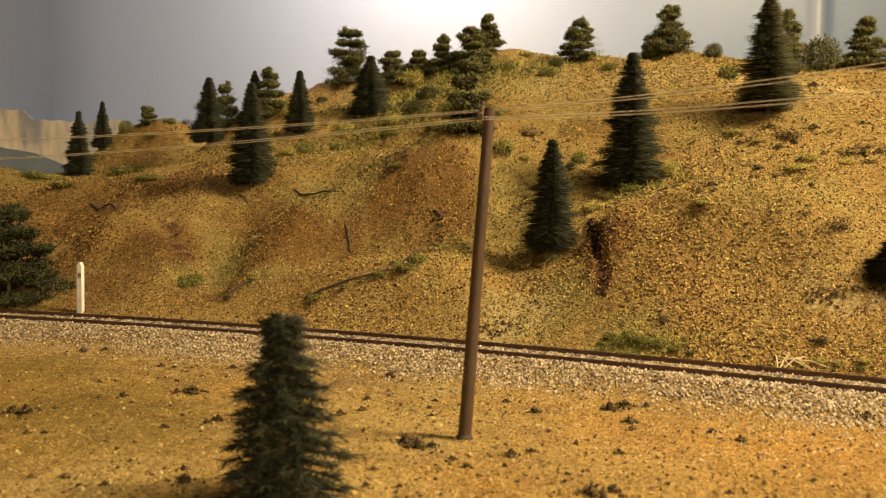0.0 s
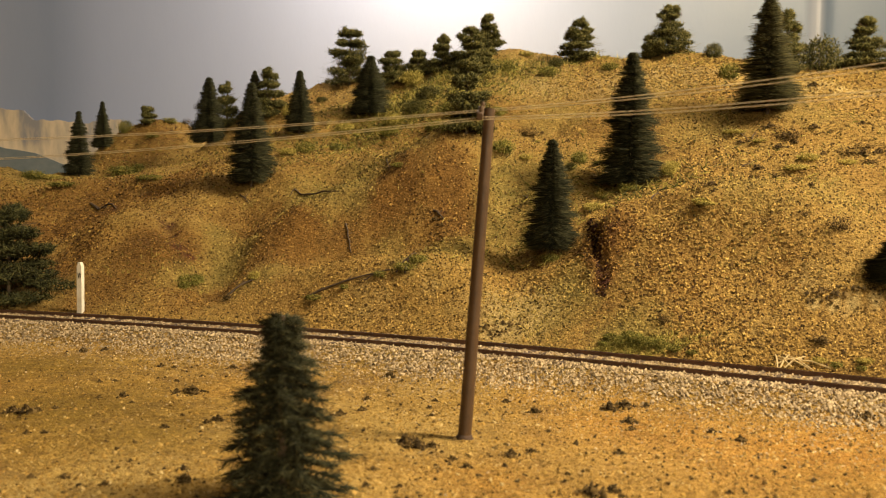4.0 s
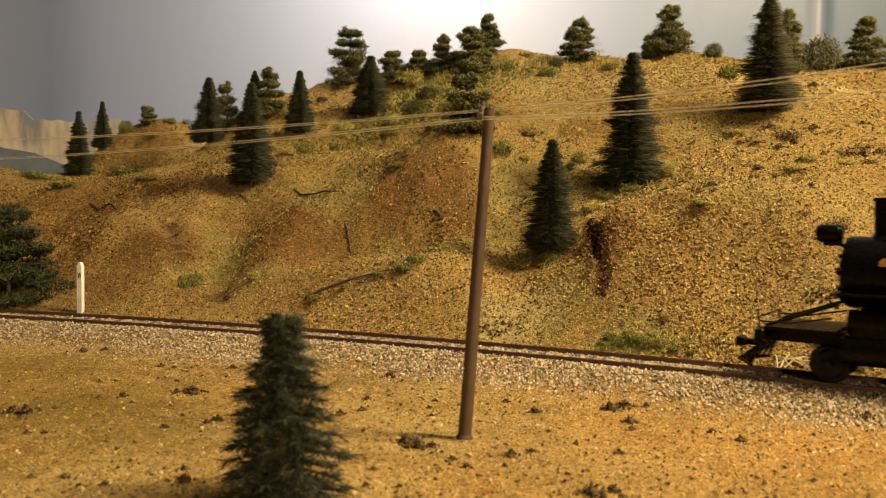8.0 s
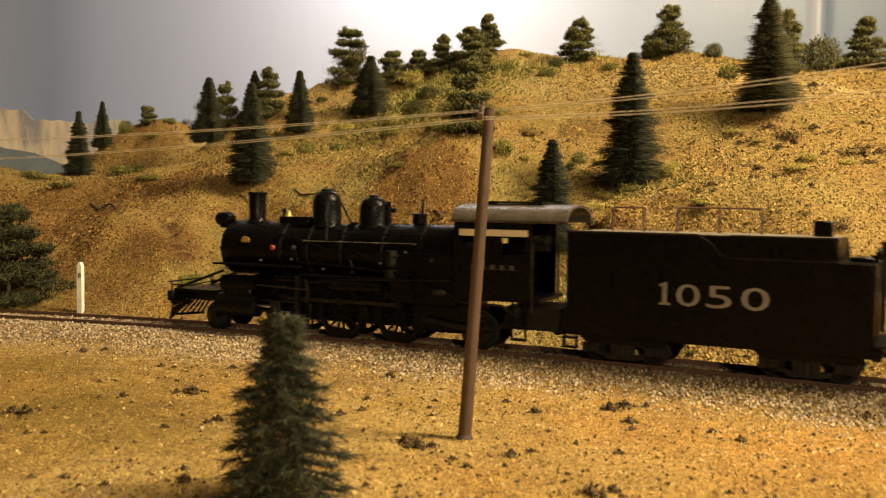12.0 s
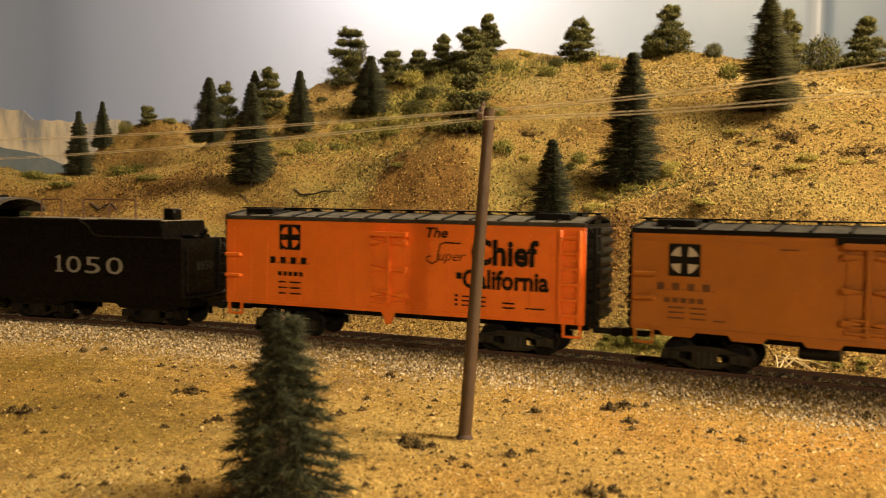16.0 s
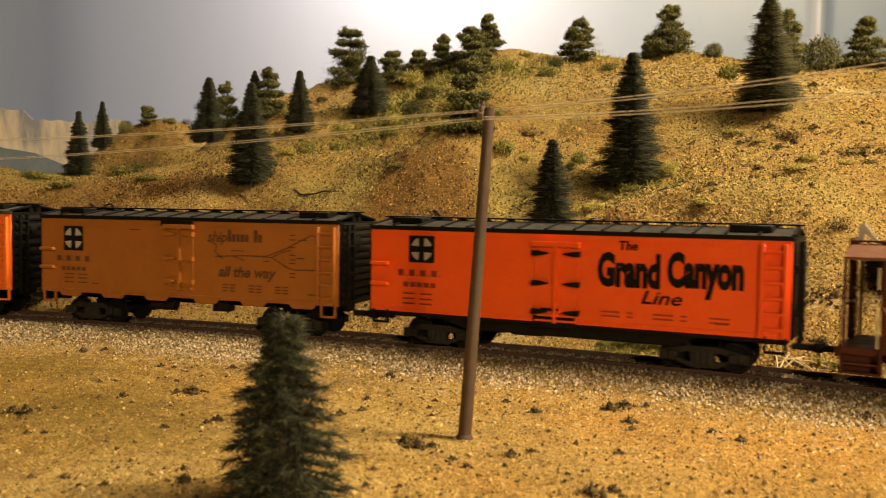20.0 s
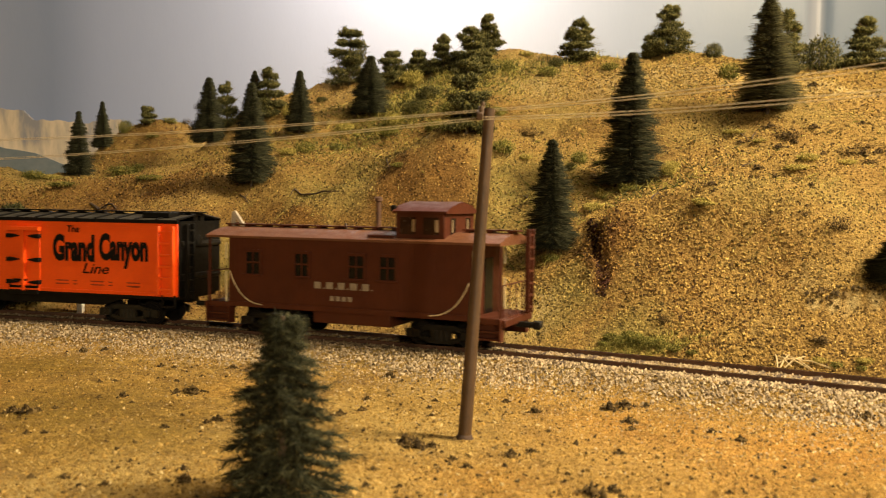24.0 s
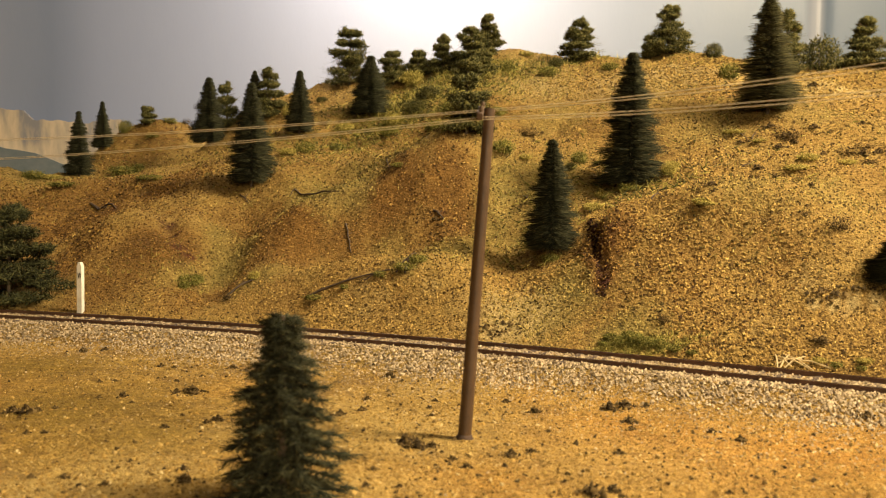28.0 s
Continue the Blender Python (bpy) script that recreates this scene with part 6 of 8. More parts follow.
        part(name_, box(bmesh.new(), *b), seam if name_ == "latch_handle" else paint, door, smooth=False)
    for x, way in ((dx0, 1), (dx1, -1)):
        for k in range(3):
            z = dz0 + (dz1 - dz0) * (0.14, 0.50, 0.88)[k]
            bm = bmesh.new()
            prism(bm, [(x - way * 0.0008, z - 0.0009), (x - way * 0.0008, z + 0.0009), (x + way * 0.0012, z + 0.0008), (x + way * 0.0048, z + 0.0002), (x + way * 0.0048, z - 0.0002), (x + way * 0.0012, z - 0.0008)], -w - 0.0022, -w - 0.0003)
            part("hinge", bm, seam, door, smooth=False)
    TRAIN.append((car, offset, 0.048, wheels))
    return car


def build_reefers():
    w = -0.0165
    # first car: orange, with the train's name
    a = reefer("refrigerator_car", "bright orange refrigerator car with black train-name lettering", 0.148, 0.0122, 0.0465, ORANGE, 0.0005,
               dict(hanger=-0.0010, eave=DARK_ROOF, eave_words="weathered tan-grey eave", tabs=(), grooves=0, rivets=19, ribs=9, seams=14, deep_sill=False, door=(-0.0066, 0.0066, 0.0155, 0.0415), black_hardware=False, side_words="orange riveted steel side"))
    emblem(a, -0.0486, -0.0388, 0.0342, 0.0440, w - 0.0002, ORANGE)
    blocks((0.0032,) * 4, -0.0528, 0.0287, 0.0026, 0.0047, w - 0.0003, a, BLACK_PAINT, "initial_block")
    bars([(-0.0492 + 0.0024 * k, -0.0475 + 0.0024 * k, 0.0240, 0.0256) for k in range(5)], w - 0.0002, a, BLACK_PAINT, "number_block")
    bars([(-0.049, -0.0455, 0.0212, 0.0218), (-0.0438, -0.0386, 0.0212, 0.0218), (-0.0490, -0.0450, 0.0190, 0.0196), (-0.0436, -0.0388, 0.0190, 0.0196), (-0.049, -0.0455, 0.0168, 0.0174), (-0.0438, -0.0386, 0.0168, 0.0174)], w - 0.0002, a, BLACK_PAINT, "data_line")
    letters("The", 0.0036, (0.0148, w - 0.0003, 0.0408), a, BLACK_PAINT, "lettering", 0.0085, 0.25, 0.02)
    letters("Chief", 0.0088, (0.0325, w - 0.0003, 0.0318), a, BLACK_PAINT, "lettering", 0.0250, 0, 0.035)
    letters("California", 0.0066, (0.0292, w - 0.0003, 0.0232), a, BLACK_PAINT, "lettering", 0.0322, 0, 0.03)
    bm = bmesh.new()
    y = w - 0.0005
    chain(bm, [(0.0285, y, 0.0388), (0.0225, y, 0.0390), (0.0205, y, 0.0384), (0.0196, y, 0.0352), (0.0192, y, 0.0322), (0.0172, y, 0.0312), (0.0152, y, 0.0322), (0.0150, y, 0.0334), (0.0165, y, 0.0340)], 0.00025, 5)
    letters("uper", 0.0040, (0.0196, w - 0.0003, 0.0324), a, BLACK_PAINT, "lettering", 0.0108, 0.35, -0.01)
    part("script_flourish", bm, BLACK_PAINT, a, "black script flourish")
    bars([(0.0268, 0.0290, 0.0262, 0.0284)], y + 0.0002, a, BLACK_PAINT, "small_sign")
    bars([(0.0262, 0.0274, z, z + 0.0008) for z in (0.0165, 0.0181, 0.0197)] + [(0.0290 + 0.0054 * k, 0.0328 + 0.0054 * k, z, z + 0.0005) for k in range(2) for z in (0.0165, 0.0181, 0.0197)] + [(0.0445, 0.0490, 0.0180, 0.0186), (0.0445, 0.0490, 0.0164, 0.0170), (0.0530, 0.0600, 0.0166, 0.0171)], w - 0.0002, a, BLACK_PAINT, "data_line")
    # second car: ochre, with a route map
    b = reefer("refrigerator_car", "ochre brown refrigerator car with a route map drawn on its side", 0.143, 0.0128, 0.0453, OCHRE, 0.1641,
               dict(sheet=DARK_ROOF, tabs=(-0.056, -0.034, -0.012, 0.012, 0.034, 0.056), grooves=0, ribs=11, seams=13, deep_sill=False, door=(-0.0062, 0.0062, 0.0160, 0.0422), black_hardware=False, side_words="ochre steel side"))
    emblem(b, -0.0592, -0.0490, 0.0308, 0.0412, w - 0.0002, WHITE_LETTER)
    blocks((0.0030,) * 4, -0.0628, 0.0262, 0.0023, 0.0049, w - 0.0003, b, FADED_BROWN, "initial_block")
    bars([(-0.0605 + 0.0027 * k, -0.0586 + 0.0027 * k, 0.0222, 0.0238) for k in range(5)], w - 0.0002, b, FADED_BROWN, "number_block")
    bars([(x, x + 0.0052, z, z + 0.0005) for z in (0.0204, 0.0188, 0.0170) for x in (-0.0590, -0.0520)] + [(-0.0445, -0.0408, 0.0168, 0.0173), (-0.025, -0.0195, 0.0402, 0.0406)], w - 0.0002, b, FADED_BROWN, "data_line")
    bm = bmesh.new()
    box(bm, -0.0090, w - 0.0011, 0.0424, 0.0062, w + 0.0002, 0.0448, 0.0001)
    part("door_track_cover", bm, BLACK_PAINT, b, "black cover over the door", smooth=False)
    letters("ship", 0.0042, (0.0132, w - 0.0003, 0.0365), b, FADED_BROWN, "lettering", 0.0090, 0.2, 0.02)
    bars([(0.0225 + 0.0020 * k + (0.002 if k > 4 else 0), 0.0241 + 0.0020 * k + (0.002 if k > 4 else 0), 0.0366, 0.0414 if k in (0, 5) else 0.0396) for k in range(7)], w - 0.0003, b, FADED_BROWN, "name_block")
    letters("all the way", 0.0042, (0.0182, w - 0.0003, 0.0226), b, FADED_BROWN, "lettering", 0.0265, 0.25, 0.03)
    bm = bmesh.new()
    y = w - 0.0003
    r = 0.00022
    chain(bm, [(0.0130, y, 0.0368), (0.0175, y, 0.0350), (0.0165, y, 0.0325), (0.0200, y, 0.0298)], r, 5)
    chain(bm, [(0.0165, y, 0.0305), (0.0300, y, 0.0312), (0.0400, y, 0.0312), (0.0485, y, 0.0344), (0.0600, y, 0.0400), (0.0618, y, 0.0394)], r, 5)
    chain(bm, [(0.0300, y, 0.0312), (0.0425, y, 0.0308), (0.0500, y, 0.0268), (0.0530, y, 0.0262), (0.0620, y, 0.0264)], r, 5)
    chain(bm, [(0.0425, y, 0.0308), (0.0470, y, 0.0330), (0.0510, y, 0.0340)], r, 5)
    chain(bm, [(0.0250, y, 0.0308), (0.0300, y, 0.0292)], r, 5)
    part("route_map", bm, FADED_BROWN, b, "black route lines")
    bars([(0.0503, 0.0530, z, z + 0.0004) for z in (0.0396, 0.0378, 0.0348, 0.0318, 0.0300, 0.0286, 0.0246, 0.0232)] + [(0.024, 0.030, 0.0328, 0.0332), (0.039, 0.0415, 0.0290, 0.0294), (0.054, 0.058, 0.0378, 0.0382), (0.0535, 0.0570, 0.0306, 0.0310)], w - 0.0002, b, FADED_BROWN, "station_name")
    bars([(x + dx, x + dx + 0.0024, z, z + 0.0005) for x in (0.0200, 0.0322, 0.0440) for dx in (0, 0.0034) for z in (0.0190, 0.0178, 0.0166)] + [(0.0585, 0.0620, 0.0166, 0.0171)], w - 0.0002, b, FADED_BROWN, "data_line")
    # third car: red-orange with large lettering
    c = reefer("refrigerator_car", "red-orange refrigerator car with large black line-name lettering", 0.149, 0.0127, 0.0440, VERMILION, 0.3260,
               dict(sheet=DARK_ROOF, tabs=(), grooves=0, ribs=2, seams=15, deep_sill=True, door=(-0.0085, 0.0068, 0.0128, 0.0398), black_hardware=True, side_words="red-orange smooth side"))
    bm = bmesh.new()
    box(bm, -0.0088, w - 0.0012, 0.0112, 0.0060, w + 0.0002, 0.0152, 0.0002)
    part("door_sill_plate", bm, BLACK_PAINT, c, "black plate under the door", smooth=False)
    emblem(c, -0.0582, -0.0477, 0.0313, 0.0411, w - 0.0002, WHITE_LETTER)
    blocks((0.0028,) * 4, -0.0626, 0.0262, 0.0023, 0.0046, w - 0.0003, c, FADED_RED, "initial_block")
    bars([(-0.0604 + 0.0028 * k, -0.0583 + 0.0028 * k, 0.0222, 0.0239) for k in range(5)], w - 0.0002, c, FADED_RED, "number_block")
    bars([(x, x + 0.0050, z, z + 0.0005) for z in (0.0195, 0.0176, 0.0158) for x in (-0.0606, -0.0536)], w - 0.0002, c, FADED_RED, "data_line")
    letters("The", 0.0030, (0.0208, w - 0.0003, 0.0386), c, BLACK_PAINT, "lettering", 0.0062, 0.1, 0.02)
    letters("Grand", 0.0105, (0.0136, w - 0.0003, 0.0270), c, BLACK_PAINT, "lettering", 0.0210, 0, 0.05)
    letters("Canyon", 0.0105, (0.0368, w - 0.0003, 0.0278), c, BLACK_PAINT, "lettering", 0.0238, 0, 0.05)
    letters("Line", 0.0044, (0.0285, w - 0.0003, 0.0213), c, BLACK_PAINT, "lettering", 0.0133, 0.3, 0.01)
    bars([(0.0150 + 0.0088 * k, 0.0150 + 0.0088 * k + (0.0064 if k % 2 == 0 else 0.0018), z, z + 0.0005) for k in range(5) for z in (0.0176, 0.0162)] + [(0.052, 0.0565, 0.0160, 0.0165)], w - 0.0002, c, surface("faded_black", (0.34, 0.045, 0.008)), "data_line")


build_reefers()
build_post()


def build_caboose():
    car = thing("caboose", "reddish brown wooden caboose with a cupola and cream handrails", "caboose", None, "cars of the train")
    wheels = []
    w, h, zb, zt = 0.0165, 0.0525, 0.0112, 0.0388
    bm = bmesh.new()
    box(bm, -h, -w, zb, h, w, zt, 0.0002)
    body = part("body", bm, CABOOSE_RED, car, "brown sheathed body")
    bm = bmesh.new()
    for k in range(48):
        x = -h + 0.0008 + (2 * h - 0.0016) * k / 47
        box(bm, x - 0.00012, -w - 0.00006, zb + 0.0018, x + 0.00012, -w, zt - 0.001)
    tagged(part("sheathing", bm, CABOOSE_RED, body, smooth=False), kind="stuff")
    bm = bmesh.new()
    box(bm, -h - 0.0002, -w - 0.0004, zb - 0.0004, h + 0.0002, -w, zb + 0.0016)
    box(bm, -h - 0.0002, w, zb - 0.0004, h + 0.0002, w + 0.0004, zb + 0.0016)
    part("side_sill", bm, CABOOSE_RED, body, smooth=False)
    # windows
    for x0, x1 in ((-0.0442, -0.0372), (-0.0216, -0.0150), (0.0020, 0.0092), (0.0152, 0.0224)):
        z0, z1, y = 0.0242, 0.0332, -w
        bm = bmesh.new()
        for b in ((x0 - 0.0006, z0 - 0.0004, x0 + 0.0005, z1 + 0.0006), (x1 - 0.0005, z0 - 0.0004, x1 + 0.0006, z1 + 0.0006), (x0, z1 - 0.0005, x1, z1 + 0.0006), (x0, (z0 + z1) / 2 - 0.0003, x1, (z0 + z1) / 2 + 0.0003), ((x0 + x1) / 2 - 0.0002, z0, (x0 + x1) / 2 + 0.0002, z1)):
            box(bm, b[0], y - 0.0006, b[1], b[2], y, b[3])
        win = part("window", bm, CABOOSE_RED, car, "brown sash window, closed", smooth=False)
        part("pane", box(bmesh.new(), x0 + 0.0004, y - 0.00022, z0, x1 - 0.0004, y - 0.00005, z1 - 0.0004), GLASS_DARK, win, "dark glass", smooth=False)
        part("sill", box(bmesh.new(), x0 - 0.0010, y - 0.0011, z0 - 0.0009, x1 + 0.0010, y, z0 - 0.0002, 0.0001), CABOOSE_RED, win, smooth=False)
    # arched roof with eaves over both platforms
    prof = [(-w - 0.0012, zt - 0.0006), (-w - 0.0012, zt + 0.0003), (-0.0125, zt + 0.0020), (-0.0070, zt + 0.0031), (0, zt + 0.0036), (0.0070, zt + 0.0031), (0.0125, zt + 0.0020), (w + 0.0012, zt + 0.0003), (w + 0.0012, zt - 0.0006)]
    bm = bmesh.new()
    for x0, x1 in ((-0.0628, 0.0632),):
        a = [bm.verts.new((x0, y, z)) for y, z in prof]
        b = [bm.verts.new((x1, y, z)) for y, z in prof]
        bm.faces.new(a)
        bm.faces.new(b[::-1])
        for k in range(len(prof)):
            bm.faces.new((a[k - 1], a[k], b[k], b[k - 1])[::-1])
    part("roof", bm, surface("caboose_roof", (0.165, 0.066, 0.030), (0.12, 0.046, 0.021), scale=120, rough_=0.5), car, "faded brown arched roof")
    for x0, x1 in ((-0.0640, 0.0185), (0.0430, 0.0650)):
        board = part("running_board", box(bmesh.new(), x0, -0.0030, zt + 0.0042, x1, 0.0030, zt + 0.0047), CABOOSE_RED, car, "brown roof walk", smooth=False)
        k = x0 + 0.002
        while k < x1:
            part("saddle", box(bmesh.new(), k - 0.0010, -0.0028, zt + 0.0030, k + 0.0010, 0.0028, zt + 0.0042), CABOOSE_RED, board, smooth=False)
            k += 0.0085
    part("hatch_board", box(bmesh.new(), 0.0095, -w + 0.001, zt + 0.0012, 0.0200, -0.0080, zt + 0.0021, 0.0001), CABOOSE_RED, car, "brown roof step beside the cupola", smooth=False)
    # cupola
    cw, c0, c1, ct = 0.0150, 0.0212, 0.0408, 0.0497
    bm = bmesh.new()
    box(bm, c0, -cw, zt, c1, cw, ct, 0.0002)
    cup = part("cupola", bm, CABOOSE_RED, car, "brown cupola")
    bm = bmesh.new()
    prof = [(-cw - 0.0010, ct - 0.0005), (-cw - 0.0010, ct + 0.0004), (-0.0095, ct + 0.0026), (0, ct + 0.0040), (0.0095, ct + 0.0026), (cw + 0.0010, ct + 0.0004), (cw + 0.0010, ct - 0.0005)]
    a = [bm.verts.new((c0 - 0.0012, y, z)) for y, z in prof]
    b = [bm.verts.new((c1 + 0.0012, y, z)) for y, z in prof]
    bm.faces.new(a)
    bm.faces.new(b[::-1])
    for k in range(len(prof)):
        bm.faces.new((a[k - 1], a[k], b[k], b[k - 1])[::-1])
    part("cupola_roof", bm, CABOOSE_RED, cup, "brown arched cupola roof")
    for x0, x1 in ((c0 + 0.0018, c0 + 0.0080), (c0 + 0.0112, c0 + 0.0172)):
        part("cupola_window", box(bmesh.new(), x0, -cw - 0.0003, 0.0415, x1, -cw + 0.0001, 0.0478), CUPOLA_GLASS, cup, "brown-tinted cupola window", smooth=False)
        bm = bmesh.new()
        box(bm, x1 - 0.0012, -cw - 0.0006, 0.0425, x1, -cw, 0.0470)
        part("window_post", bm, TAN, cup, "tan window post", smooth=False)
    for y in (-0.0092, 0.0060):
        part("end_window", box(bmesh.new(), c1, y, 0.0415, c1 + 0.0003, y + 0.0042, 0.0475), GLASS_DARK, cup, "dark end window", smooth=False)
        part("window_post", box(bmesh.new(), c1, y + 0.0004, 0.0422, c1 + 0.0005, y + 0.0016, 0.0470), TAN, cup, "tan window post", smooth=False)
    part("cupola_lamp", box(bmesh.new(), c0 - 0.0030, -0.0140, ct + 0.0002, c0 - 0.0008, -0.0118, ct + 0.0024, 0.0003), BLACK_PAINT, cup, "small dark lamp")
    bm = bmesh.new()
    lathe(bm, [(0.0010, 0.0), (0.0010, 0.0115), (0.0016, 0.0118), (0.0016, 0.0130), (0.0008, 0.0136)], (0.0048, 0.0030, zt + 0.0030), n=12)
    part("chimney", bm, RUST, car, "brown stovepipe chimney")
    # end platforms: floor, steps, railing, posts, ladder
    for way in (-1, 1):
        bm = bmesh.new()
        box(bm, min(way * h, way * 0.0640), -0.0158, 0.0100, max(way * h, way * 0.0640), 0.0158, 0.0122, 0.0002)
        plat = part("platform", bm, CABOOSE_RED, car, "brown end platform")
        for side in (-1, 1):
            for k in range(3):
                z = 0.0046 + 0.0026 * k
                ys = side * (0.0168 - 0.0012 * k)
                part("step_tread", box(bmesh.new(), min(way * 0.0524, way * 0.0632), min(ys, ys - side * 0.0030), z - 0.0003, max(way * 0.0524, way * 0.0632), max(ys, ys - side * 0.0030), z + 0.0004), CABOOSE_RED, plat, smooth=False)
            for x in (0.0524, 0.0632):
                part("step_side", prism(bmesh.new(), [(way * x - 0.0003, 0.0038), (way * x + 0.0003, 0.0038), (way * x + 0.0003, 0.0122), (way * x - 0.0003, 0.0122)], side * 0.0168, side * 0.0128), CABOOSE_RED, plat, smooth=False)
            part("step_back", box(bmesh.new(), min(way * 0.0524, way * 0.0632), min(side * 0.0128, side * 0.0134), 0.0040, max(way * 0.0524, way * 0.0632), max(side * 0.0128, side * 0.0134), 0.0122), CABOOSE_RED, plat, smooth=False)
            bm = bmesh.new()
            tube(bm, (way * 0.0627, side * 0.0150, 0.0122), (way * 0.0627, side * 0.0150, zt), 0.0005, 0.0005, 8)
            part("roof_post", bm, CABOOSE_RED, plat)
            bm = bmesh.new()
            y = side * 0.0172
            tube(bm, (way * 0.0532, y, 0.0125), (way * 0.0532, y, 0.0245), 0.00032, 0.00032, 7)
            tube(bm, (way * 0.0532, y, 0.0298), (way * 0.0532, y, 0.0362), 0.00036, 0.00036, 7)
            part("grab_rail", bm, CREAM, plat, "cream upright grab rail")
            pts = [(way * (0.0515 - 0.0010 * k - 0.0012 * k * k / 7), y, 0.0248 - 0.0128 * math.sin(1.5708 * k / 7)) for k in range(8)]
            part("curved_handrail", chain(bmesh.new(), pts, 0.00024, 7), CREAM, plat, "cream curved handrail")
        bm = bmesh.new()
        for y in (-0.0150, -0.0075, 0.0, 0.0075, 0.0150):
            tube(bm, (way * 0.0637, y, 0.0122), (way * 0.0637, y, 0.0242), 0.00022, 0.00022, 6)
        chain(bm, [(way * 0.0637, -0.0150, 0.0242), (way * 0.0637, 0.0150, 0.0242)], 0.00028, 7)
        part("end_railing", bm, CABOOSE_RED, plat, "thin end railing")
        ladder(car, -0.0024, 0.0024, 0.0122, zt + 0.005, 0, CABOOSE_RED, 7, "end_ladder", 0.0004).matrix_basis = pose(way * 0.0652, 0.0085, 0, 0, 0, 90)
        bm = bmesh.new()
        box(bm, min(way * 0.0636, way * 0.0650), -0.0158, 0.0092, max(way * 0.0636, way * 0.0650), 0.0158, 0.0118, 0.0002)
        part("end_beam", bm, CABOOSE_RED, plat)
        part("end_door", box(bmesh.new(), min(way * h, way * (h + 0.0004)), -0.0042, 0.0124, max(way * h, way * (h + 0.0004)), 0.0042, 0.0330), GLASS_DARK, car, "dark end door", smooth=False)
        coupler(car, way * 0.0640, way)
    bm = bmesh.new()
    prism(bm, [(-0.0622, zt + 0.0028), (-0.0612, zt + 0.0095), (-0.0600, zt + 0.0100), (-0.0545, zt + 0.0030), (-0.0560, zt + 0.0030), (-0.0597, zt + 0.0072), (-0.0604, zt + 0.0028)], -0.0022, -0.0010)
    part("marker_bracket", bm, WHITE_LETTER, car, "white bent bracket on the roof end")
    bm = bmesh.new()
    box(bm, -0.0140, -0.0150, 0.0062, 0.0192, 0.0150, 0.0112, 0.0003)
    part("equipment_box", bm, CABOOSE_RED, car, "brown box below the floor")
    part("underframe", box(bmesh.new(), -0.0520, -0.0040, 0.0080, 0.0520, 0.0040, 0.0112), BLACK_PAINT, car, "black underframe", smooth=False)
    for x in (-0.0350, 0.0390):
        truck(car, x, wheels, TENDER_FRAME)
    blocks((0.0038, 0.0038, 0.0036, 0.0038, 0.0036), -0.0126, 0.0197, 0.0026, 0.0052, -w - 0.0003, car, DIM_WHITE, "initial_block")
    bars([(-0.0057 + 0.0026 * k, -0.0039 + 0.0026 * k, 0.0152, 0.0170) for k in range(4)], -w - 0.0002, car, DIM_WHITE, "number_block")
    TRAIN.append((car, 0.4798, 0.0335, wheels))


build_caboose()


